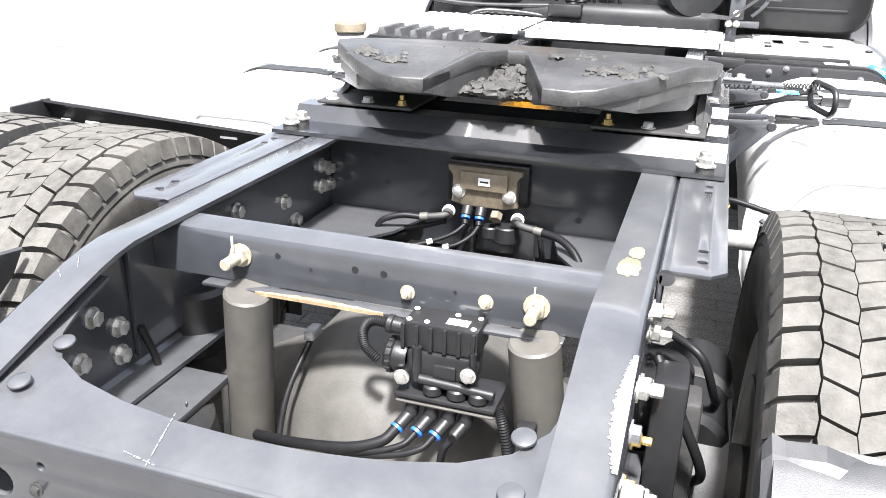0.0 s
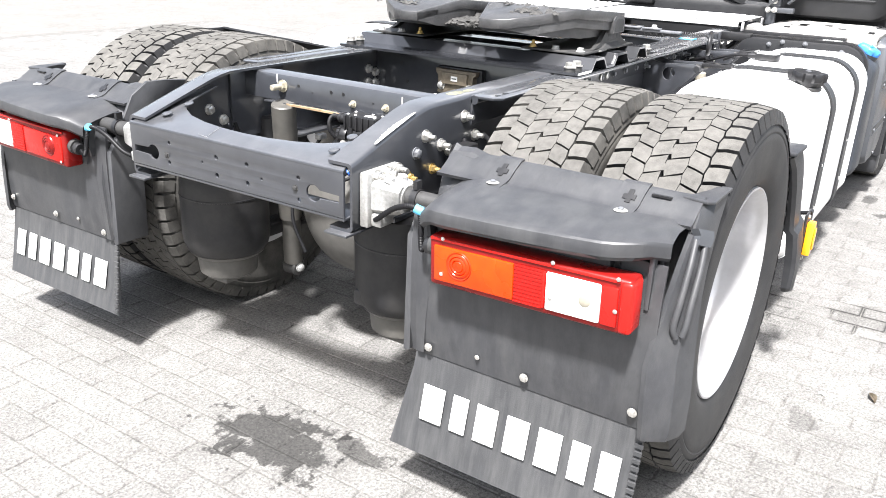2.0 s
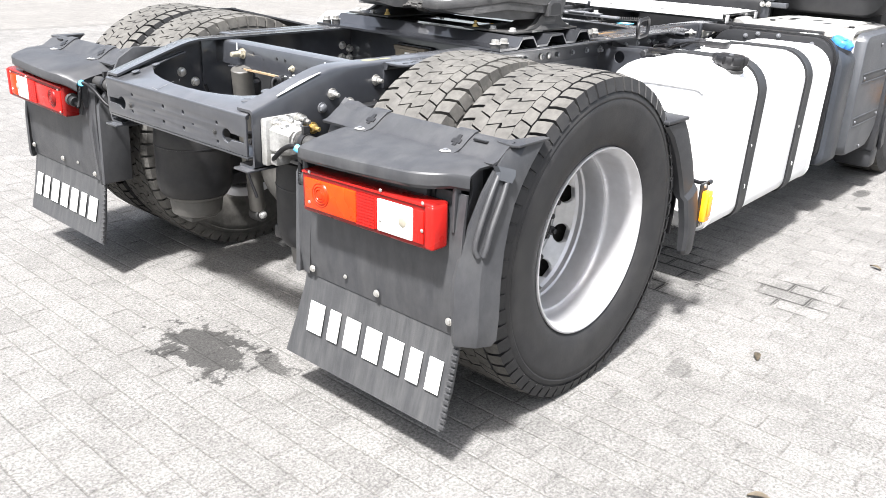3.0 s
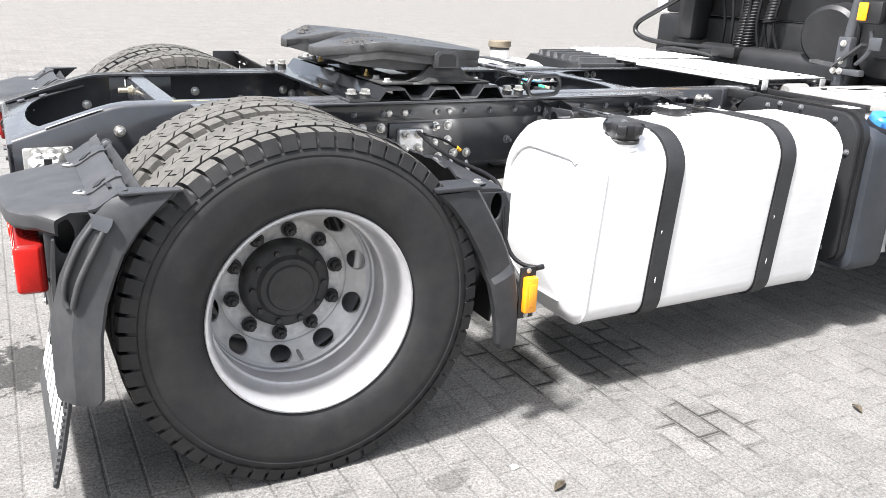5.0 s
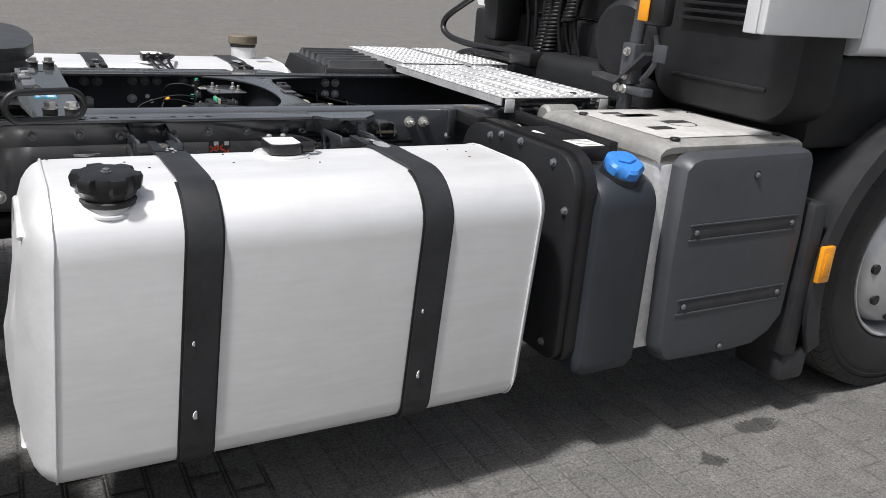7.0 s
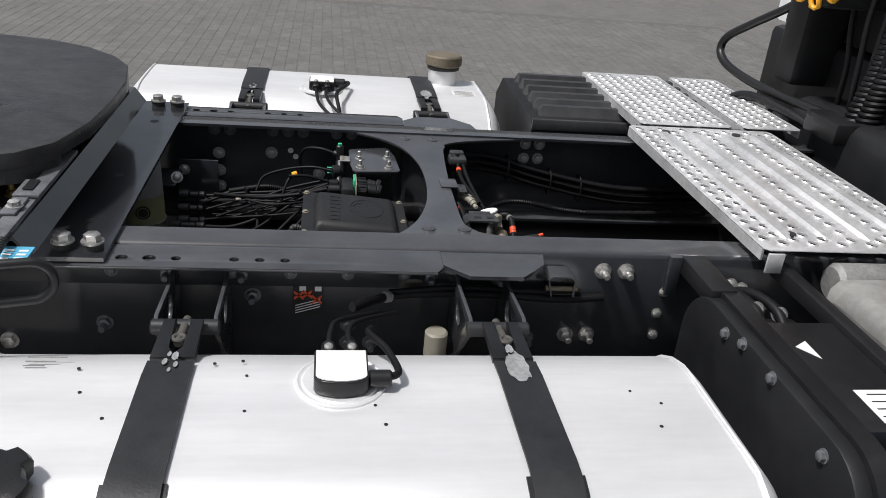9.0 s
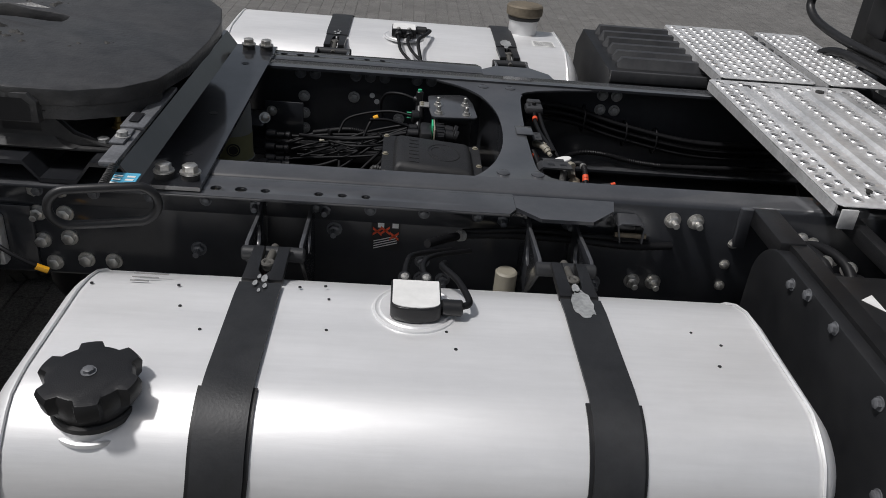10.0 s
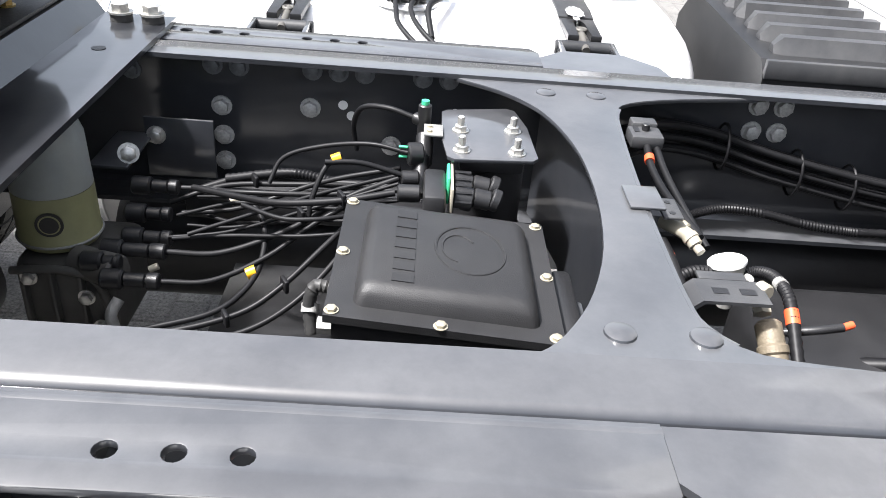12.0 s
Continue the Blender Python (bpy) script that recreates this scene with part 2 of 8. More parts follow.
def ground_material(name, col, paved):
    """Weathered concrete paving: grain, patches, each stone a little different; damp marks with a shape of their own near the truck."""
    m = bpy.data.materials.new(name)
    m.use_nodes = True
    n, l = m.node_tree.nodes, m.node_tree.links
    b = n["Principled BSDF"]
    g = n.new("ShaderNodeNewGeometry")

    def noise_of(scale, detail=6, rough=0.6):
        t = n.new("ShaderNodeTexNoise")
        t.inputs["Scale"].default_value, t.inputs["Detail"].default_value, t.inputs["Roughness"].default_value = scale, detail, rough
        l.new(g.outputs["Position"], t.inputs["Vector"])
        return t.outputs[0]

    def math_of(op, a, c):
        t = n.new("ShaderNodeMath")
        t.operation = op
        for i, v in enumerate((a, c)):
            if isinstance(v, (int, float)):
                t.inputs[i].default_value = v
            else:
                l.new(v, t.inputs[i])
        return t.outputs[0]

    def ranged(v, a, c, d, e):
        t = n.new("ShaderNodeMapRange")
        for i, x in enumerate((a, c, d, e)):
            t.inputs[i + 1].default_value = x
        l.new(v, t.inputs[0])
        return t.outputs[0]

    grain = ranged(noise_of(105, 8, 0.82), 0.37, 0.63, 0.42, 1.56)
    patch = math_of("MULTIPLY", ranged(noise_of(1.7), 0.3, 0.7, 0.88, 1.10), ranged(noise_of(9, 8, 0.72), 0.36, 0.64, 0.86, 1.12))
    tone = math_of("MULTIPLY", grain, patch)
    if paved:
        info = n.new("ShaderNodeObjectInfo")
        tone = math_of("MULTIPLY", tone, ranged(info.outputs["Random"], 0, 1, 0.93, 1.06))
        tone = math_of("MULTIPLY", tone, ranged(g.outputs["Random Per Island"], 0, 1, 0.93, 1.06))
    if paved:
        sep, com = n.new("ShaderNodeSeparateXYZ"), n.new("ShaderNodeCombineXYZ")
        l.new(g.outputs["Position"], sep.inputs[0])
        l.new(sep.outputs[1], com.inputs[0])
        l.new(math_of("ADD", sep.outputs[0], 0.0345), com.inputs[1])
        br = n.new("ShaderNodeTexBrick")
        br.inputs["Scale"].default_value, br.inputs["Mortar Smooth"].default_value = 1.0, 0.7
        br.inputs["Brick Width"].default_value, br.inputs["Row Height"].default_value, br.inputs["Mortar Size"].default_value = 0.21, 0.105, 0.013
        l.new(com.outputs[0], br.inputs["Vector"])
        edge = br.outputs["Fac"]
        tone = math_of("MULTIPLY", tone, ranged(edge, 0, 1, 1.0, 0.93))
        for cx, cy, rx, ry in ((1.22, -0.86, 0.34, 0.40), (0.95, -0.80, 0.16, 0.30), (1.32, -1.50, 0.20, 0.18)):
            mp = n.new("ShaderNodeMapping")
            mp.inputs["Location"].default_value, mp.inputs["Scale"].default_value = (-cx / rx, -cy / ry, 0), (1 / rx, 1 / ry, 0)
            l.new(g.outputs["Position"], mp.inputs[0])
            ln = n.new("ShaderNodeVectorMath")
            ln.operation = "LENGTH"
            l.new(mp.outputs[0], ln.inputs[0])
            d = math_of("ADD", ln.outputs["Value"], ranged(noise_of(6, 5, 0.6), 0.3, 0.7, -0.5, 0.5))
            wet = math_of("MULTIPLY", ranged(d, 0.7, 1.1, 0.72, 0.0), edge)
            tone = math_of("MULTIPLY", tone, math_of("SUBTRACT", 1.0, wet))
    # damp and oily marks
    for cx, cy, rx, ry, depth in ((-0.74, -0.17, 0.14, 0.24, 0.72), (-0.64, -0.40, 0.05, 0.10, 0.6), (1.32, -1.50, 0.15, 0.12, 0.22), (1.20, -0.88, 0.24, 0.30, 0.25), (0.95, -0.80, 0.12, 0.22, 0.25), (0.35, -1.45, 0.06, 0.05, 0.3), (3.2, -1.25, 0.10, 0.05, 0.6), (2.9, -1.35, 0.05, 0.03, 0.6), (-0.9, 1.5, 0.12, 0.05, 0.4)):
        mp = n.new("ShaderNodeMapping")
        mp.vector_type = "POINT"
        mp.inputs["Location"].default_value = (-cx / rx, -cy / ry, 0)
        mp.inputs["Scale"].default_value = (1 / rx, 1 / ry, 0)
        l.new(g.outputs["Position"], mp.inputs[0])
        ln = n.new("ShaderNodeVectorMath")
        ln.operation = "LENGTH"
        l.new(mp.outputs[0], ln.inputs[0])
        d = math_of("ADD", ln.outputs["Value"], ranged(noise_of(11, 6, 0.65), 0.3, 0.7, -0.75, 0.75))
        tone = math_of("MULTIPLY", tone, ranged(d, 0.80, 1.00, 1 - depth, 1.0))
    mul = n.new("ShaderNodeVectorMath")
    mul.operation = "SCALE"
    mul.inputs[0].default_value = col
    l.new(tone, mul.inputs["Scale"])
    l.new(mul.outputs[0], b.inputs["Base Color"])
    b.inputs["Roughness"].default_value = 0.85
    b.inputs["Specular IOR Level"].default_value = 0.3
    bp = n.new("ShaderNodeBump")
    bp.inputs["Strength"].default_value, bp.inputs["Distance"].default_value = 0.5, 0.004
    l.new(noise_of(170, 6, 0.7), bp.inputs["Height"])
    l.new(bp.outputs[0], b.inputs["Normal"])
    return m


M_PAVER = ground_material("concrete_paver", (0.152, 0.148, 0.141), True)
M_JOINT = ground_material("sandy_joint", (0.128, 0.124, 0.116), False)


def far_paving():
    """The paving further off, where the stones are too small to tell apart."""
    m = ground_material("distant_paving", (0.160, 0.154, 0.144), False)
    n, l = m.node_tree.nodes, m.node_tree.links
    b = n["Principled BSDF"]
    src = b.inputs["Base Color"].links[0].from_socket
    g = n.new("ShaderNodeNewGeometry")
    mp = n.new("ShaderNodeMapping")
    mp.inputs["Rotation"].default_value = (0, 0, radians(90))
    l.new(g.outputs["Position"], mp.inputs[0])
    br = n.new("ShaderNodeTexBrick")
    br.inputs["Scale"].default_value = 1.0
    br.inputs["Brick Width"].default_value, br.inputs["Row Height"].default_value, br.inputs["Mortar Size"].default_value = 0.21, 0.105, 0.004
    br.inputs["Color1"].default_value, br.inputs["Color2"].default_value, br.inputs["Mortar"].default_value = (1, 1, 1, 1), (0.94, 0.94, 0.94, 1), (0.80, 0.79, 0.77, 1)
    l.new(mp.outputs[0], br.inputs["Vector"])
    mix = n.new("ShaderNodeMix")
    mix.data_type, mix.blend_type = "RGBA", "MULTIPLY"
    mix.inputs[0].default_value = 1
    l.new(src, mix.inputs[6])
    l.new(br.outputs[0], mix.inputs[7])
    l.new(mix.outputs[2], b.inputs["Base Color"])
    return m


M_FAR = far_paving()


# ---- helpers for meshes ----
def finish(me, mats, angle=38):
    for x in (mats if isinstance(mats, (list, tuple)) else [mats]):
        me.materials.append(x)
    me.polygons.foreach_set("use_smooth", [True] * len(me.polygons))
    me.set_sharp_from_angle(angle=radians(angle))


def mesh_of(name, bm, mats, angle=38):
    bmesh.ops.recalc_face_normals(bm, faces=bm.faces)
    me = bpy.data.meshes.new(name)
    bm.to_mesh(me)
    bm.free()
    finish(me, mats, angle)
    return me


def part(name, bm, mats, parent=None, label="", angle=38):
    """One mesh object from a bmesh (or a ready mesh), under a thing or a part."""
    ob = new(name, bm if isinstance(bm, bpy.types.Mesh) else mesh_of(name, bm, mats, angle))
    ob.parent = parent
    return tagged(ob, label)


def empty(name, label, category, group="", at=(0, 0, 0)):
    ob = new(name)
    ob.location = at
    return tagged(ob, label, category, group)


def box(bm, x0, x1, y0, y1, z0, z1, r=0.0, seg=2, m=0):
    x0, x1, y0, y1, z0, z1 = min(x0, x1), max(x0, x1), min(y0, y1), max(y0, y1), min(z0, z1), max(z0, z1)
    v = [bm.verts.new((x, y, z)) for x in (x0, x1) for y in (y0, y1) for z in (z0, z1)]
    fs = [bm.faces.new([v[i] for i in q]) for q in ((0, 1, 3, 2), (4, 6, 7, 5), (0, 4, 5, 1), (2, 3, 7, 6), (0, 2, 6, 4), (1, 5, 7, 3))]
    for f in fs:
        f.material_index = m
    if r:
        es = list({e for f in fs for e in f.edges})
        res = bmesh.ops.bevel(bm, geom=es, offset=r, segments=seg, profile=0.5, affect="EDGES")
        for f in res["faces"]:
            f.material_index = m
    return v


def bx(*a, **k):
    bm = bmesh.new()
    box(bm, *a, **k)
    return bm


def loft(bm, loops, close=True, caps=True, m=0):
    """Skin over loops of equally many points."""
    rows = [[bm.verts.new(p) for p in lp] for lp in loops]
    k = len(rows[0])
    for a, b in zip(rows, rows[1:]):
        for i in range(k if close else k - 1):
            j = (i + 1) % k
            bm.faces.new((a[i], a[j], b[j], b[i])).material_index = m
    if caps and close:
        bm.faces.new(rows[0][::-1]).material_index = m
        bm.faces.new(rows[-1]).material_index = m
    return rows


def prism(bm, poly, axis, a, b, r=0.0, m=0):
    """A flat outline carried from a to b along an axis; poly gives the other two coordinates in order."""
    def at(p, c):
        return {"x": (c, p[0], p[1]), "y": (p[0], c, p[1]), "z": (p[0], p[1], c)}[axis]
    rows = loft(bm, [[at(p, a) for p in poly], [at(p, b) for p in poly]], m=m)
    if r:
        bm.faces.ensure_lookup_table()
        es = [e for row in rows for i in range(len(row)) for e in row[i].link_edges if e.other_vert(row[i]) in row]
        bmesh.ops.bevel(bm, geom=list(set(es)), offset=r, segments=2, profile=0.5, affect="EDGES")
    return rows


def ring(p, way, r, n, turn=0.0):
    way = Vector(way).normalized()
    a = way.orthogonal().normalized()
    b = way.cross(a)
    return [Vector(p) + (a * math.cos(turn + 2 * math.pi * i / n) + b * math.sin(turn + 2 * math.pi * i / n)) * r for i in range(n)]


def rod(bm, p0, p1, r0, r1=None, n=16, m=0, bev=0.0):
    p0, p1 = Vector(p0), Vector(p1)
    r1 = r0 if r1 is None else r1
    w = p1 - p0
    loops = [ring(p0, w, r0, n), ring(p1, w, r1, n)]
    if bev:
        d = w.normalized() * bev
        loops = [ring(p0, w, r0 - bev, n), ring(p0 + d, w, r0, n), ring(p1 - d, w, r1, n), ring(p1, w, r1 - bev, n)]
    loft(bm, loops, m=m)


def rd(*a, **k):
    bm = bmesh.new()
    rod(bm, *a, **k)
    return bm


def lathe(bm, profile, centre, axis="y", n=48, close_profile=False, m=0, a0=0.0, a1=2 * math.pi):
    """Turn a profile of (radius, along) about an axis through centre."""
    full = abs(a1 - a0 - 2 * math.pi) < 1e-6
    cols = []
    for i in range(n if full else n + 1):
        a = a0 + (a1 - a0) * i / n
        c, s = math.cos(a), math.sin(a)
        cols.append([bm.verts.new(Vector(centre) + Vector({"y": (r * c, t, r * s), "z": (r * c, r * s, t), "x": (t, r * c, r * s)}[axis])) for r, t in profile])
    k = len(profile)
    for i in range(len(cols) if full else len(cols) - 1):
        a, b = cols[i], cols[(i + 1) % len(cols)]
        for j in range(k if close_profile else k - 1):
            jj = (j + 1) % k
            q = [a[j], a[jj], b[jj], b[j]]
            bm.faces.new(q).material_index = m
    return cols


def smooth_path(pts, per=6):
    """Points along a rounded way through the given ones."""
    p = [Vector(x) for x in pts]
    p = [p[0] * 2 - p[1]] + p + [p[-1] * 2 - p[-2]]
    out = []
    for i in range(1, len(p) - 2):
        for j in range(per):
            t = j / per
            a, b, c, d = p[i - 1:i + 3]
            out.append(0.5 * ((2 * b) + (c - a) * t + (2 * a - 5 * b + 4 * c - d) * t * t + (3 * b - a - 3 * c + d) * t ** 3))
    return out + [p[-2]]


def tube(bm, pts, r, n=12, smooth=True, per=6, ribs=0.0, m=0, closed=False):
    """A hose, cable or bar along a way; ribs: the height of the rings of a corrugated one."""
    p = smooth_path(pts, per) if smooth else [Vector(x) for x in pts]
    loops, prev = [], None
    for i, c in enumerate(p):
        w = (p[min(i + 1, len(p) - 1)] - p[max(i - 1, 0)])
        if closed and i in (0, len(p) - 1):
            w = p[1] - p[-2]
        w.normalize()
        a = w.orthogonal().normalized() if prev is None else (prev - w * prev.dot(w)).normalized()
        prev = a
        b = w.cross(a)
        rr = r + (ribs if i % 2 else 0)
        loops.append([c + (a * math.cos(2 * math.pi * k / n) + b * math.sin(2 * math.pi * k / n)) * rr for k in range(n)])
    loft(bm, loops, m=m, caps=not closed)


def tb(*a, **k):
    bm = bmesh.new()
    tube(bm, *a, **k)
    return bm


def circle(cx, cy, r, n=12, ry=None):
    return [(cx + r * math.cos(2 * math.pi * i / n), cy + (ry or r) * math.sin(2 * math.pi * i / n)) for i in range(n)]


def plate(name, outline, holes, thick, mats, place, parent=None, label="", bevel=0.0015, shape=None):
    """A sheet with real holes: the outline and the holes in the plane, then set into the place by a matrix. shape bends its points."""
    cu = bpy.data.curves.new(name, "CURVE")
    cu.dimensions, cu.fill_mode = "2D", "BOTH"
    cu.extrude, cu.bevel_depth, cu.bevel_resolution = max(thick / 2 - bevel, 0.0002), bevel, 1
    cu.offset = -bevel
    for pts in [outline] + list(holes):
        sp = cu.splines.new("POLY")
        sp.points.add(len(pts) - 1)
        for q, p in zip(sp.points, pts):
            q.co = (p[0], p[1], 0, 1)
        sp.use_cyclic_u = True
    tmp = bpy.data.objects.new(name, cu)
    scene.collection.objects.link(tmp)
    me = bpy.data.meshes.new_from_object(tmp.evaluated_get(bpy.context.evaluated_depsgraph_get()))
    bpy.data.objects.remove(tmp)
    bpy.data.curves.remove(cu)
    me.materials.clear()
    bm = bmesh.new()
    bm.from_mesh(me)
    bpy.data.meshes.remove(me)
    bmesh.ops.remove_doubles(bm, verts=bm.verts, dist=0.0002)
    if shape:
        bmesh.ops.subdivide_edges(bm, edges=[e for e in bm.edges if e.calc_length() > 0.06], cuts=2, use_grid_fill=True)
        for v in bm.verts:
            v.co = shape(v.co)
    bmesh.ops.transform(bm, matrix=place, verts=bm.verts)
    return part(name, bm, mats, parent, label)


# planes for sheets: local x, y and thickness to world
def plane_xy(z):
    return Matrix.Translation((0, 0, z))


def plane_yz(x):
    return Matrix(((0, 0, 1, x), (1, 0, 0, 0), (0, 1, 0, 0), (0, 0, 0, 1)))


def plane_xz(y):
    return Matrix(((1, 0, 0, 0), (0, 0, -1, y), (0, 1, 0, 0), (0, 0, 0, 1)))


def bolt_mesh(name, r, h, mats, stud=0.0, washer=True):
    bm = bmesh.new()
    if washer:
        rod(bm, (0, 0, 0), (0, 0, h * 0.18), r * 1.35, n=14)
    loops = [ring((0, 0, h * 0.18), (0, 0, 1), r, 6), ring((0, 0, h * 0.9), (0, 0, 1), r, 6), ring((0, 0, h), (0, 0, 1), r * 0.82, 6)]
    loft(bm, loops)
    if stud:
        rod(bm, (0, 0, h), (0, 0, h + stud), r * 0.55, n=8, bev=r * 0.1)
    return mesh_of(name, bm, mats)


BOLT = bolt_mesh("bolt", 0.014, 0.016, M_ZINC)
BOLT_S = bolt_mesh("bolt", 0.009, 0.010, M_ZINC)
STUD = bolt_mesh("bolt", 0.014, 0.016, M_ZINC, stud=0.018)
BOLT_G = bolt_mesh("bolt", 0.0135, 0.015, M_GREYBOLT)
BOLT_K = bolt_mesh("bolt", 0.013, 0.012, M_HUB)
BOLT_D = bolt_mesh("bolt", 0.013, 0.014, M_DARKBOLT)
STUD_D = bolt_mesh("bolt", 0.013, 0.014, M_DARKBOLT, stud=0.02)
BOLT_B = bolt_mesh("bolt", 0.012, 0.014, M_BRASS, stud=0.014)
BOLT_CREAM = bolt_mesh("bolt", 0.014, 0.016, M_BRASS_DULL, stud=0.012)
SCREW_D = bolt_mesh("screw", 0.005, 0.004, M_DARKBOLT, washer=True)
SCREW = bolt_mesh("screw", 0.005, 0.004, M_ZINC, washer=True)


def rivet_mesh():
    bm = bmesh.new()
    lathe(bm, [(0.0001, 0.0048), (0.012, 0.0042), (0.0165, 0.0022), (0.0175, 0.0)], (0, 0, 0), "z", 16)
    return mesh_of("rivet", bm, M_PAINT)


RIVET = rivet_mesh()


def fix(me, at, way, parent, name="bolt", label="", size=1.0):
    """A bolt, nut or rivet standing at a place, along a way."""
    ob = new(name, me)
    q = Vector(way).to_track_quat("Z", "Y")
    ob.matrix_local = Matrix.LocRotScale(Vector(at), q, (size, size, size)) @ Matrix.Rotation(hash3(at), 4, "Z")
    ob.parent = parent
    return tagged(ob, label)


def hash3(p):
    return (p[0] * 12.9 + p[1] * 78.2 + p[2] * 37.7) % 1.0


# ---- ground ----
bm = bmesh.new()
gv = [bm.verts.new(p) for p in ((-400, -400, -0.012), (400, -400, -0.012), (400, 400, -0.012), (-400, 400, -0.012))]
bm.faces.new(gv)
ground = tagged(part("ground", bm, M_FAR), "weathered grey concrete block paving of a wide yard", "ground", kind="structure")
bm = bmesh.new()
box(bm, -4.2, 7.0, -4.4, 9.0, -0.03, -0.0032)
part("joint_sand", bm, M_JOINT, ground, "sand-filled paving joints")

# ---- the truck ----
truck = empty("tractor_truck", "dark grey tractor truck chassis with white cab, parked on block paving", "truck")
RAIL_Y, RAIL_T, RAIL_TOP, RAIL_LOW = 0.437, 0.008, 0.985, 0.710


def rail_loop(x, zt, zb, s):
    uz = ((0, zb + .012), (.004, zb + .004), (.012, zb), (.077, zb), (.077, zb + .008), (.016, zb + .008), (.008, zb + .016), (.008, zt - .016), (.016, zt - .008),
          (.077, zt - .008), (.077, zt), (.012, zt), (.004, zt - .004), (0, zt - .012))
    return [(x, s * (RAIL_Y - u), z) for u, z in uz]


def blot(cx, cy, z, r):
    """An uneven thin patch of paint lying on a surface."""
    b = bmesh.new()
    pts = [(cx + r * (1 + .35 * noise.noise(Vector((3 * math.cos(a), 3 * math.sin(a), cx * 9)))) * math.cos(a), cy + .45 * r * (1 + .4 * noise.noise(Vector((2 * math.cos(a), 2 * math.sin(a), 5)))) * math.sin(a)) for a in [2 * math.pi * i / 48 for i in range(48)]]
    prism(b, pts, "z", z + .0004, z + .0008)
    return b


def scratch():
    """A ragged strip of bare metal along an edge."""
    b = bmesh.new()
    n = 90
    top = []
    for i in range(n + 1):
        t = i / n
        wide = .006 + .016 * math.sin(math.pi * t) * (.6 + .6 * abs(noise.noise(Vector((i * .23, 0, 1))))) + .005 * noise.noise(Vector((i * .9, 3, 1))) + .002 * noise.noise(Vector((i * 2.3, 8, 1)))
        top.append((-.60 + .18 * t, -.4355 + max(.001, wide)))
    prism(b, top + [(x, -.4358) for x, y in top[::-1]], "z", .0, .0006)
    return b


rails = {}
for s in (-1, 1):
    bm = bmesh.new()
    st = ((-.69, .884, .702), (-.62, .907, .704), (-.50, .946, .707), (-.43, .968, .709), (-.39, .978, .710), (-.35, .984, .710), (-.30, .985, .710), (.6, .985, .710), (1.4, .985, .710), (2.3, .985, .710), (4.6, .985, .71))
    loft(bm, [rail_loop(x, a, b, s) for x, a, b in st])
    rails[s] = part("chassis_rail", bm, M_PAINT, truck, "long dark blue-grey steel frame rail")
    # outer angle bracket with holes in its flange
    holes = [circle(x, s * .500, r, 14) for x, r in ((-.095, .008), (-.045, .008), (.30, .008), (.345, .008), (1.180, .011), (1.231, .012), (1.281, .009), (1.391, .009), (1.440, .009), (1.489, .009))]
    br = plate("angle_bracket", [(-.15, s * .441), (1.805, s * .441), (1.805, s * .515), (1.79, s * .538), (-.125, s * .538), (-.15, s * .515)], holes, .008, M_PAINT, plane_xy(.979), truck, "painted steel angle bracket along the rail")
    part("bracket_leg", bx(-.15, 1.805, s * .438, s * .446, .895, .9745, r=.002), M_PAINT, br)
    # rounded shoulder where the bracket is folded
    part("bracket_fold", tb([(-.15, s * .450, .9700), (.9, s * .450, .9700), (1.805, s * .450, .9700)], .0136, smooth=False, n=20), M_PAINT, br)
    for i in range(14):
        x = .2 + i * .118
        fix(BOLT_D, (x, s * .446, .926), (0, s, 0), br, size=.75)

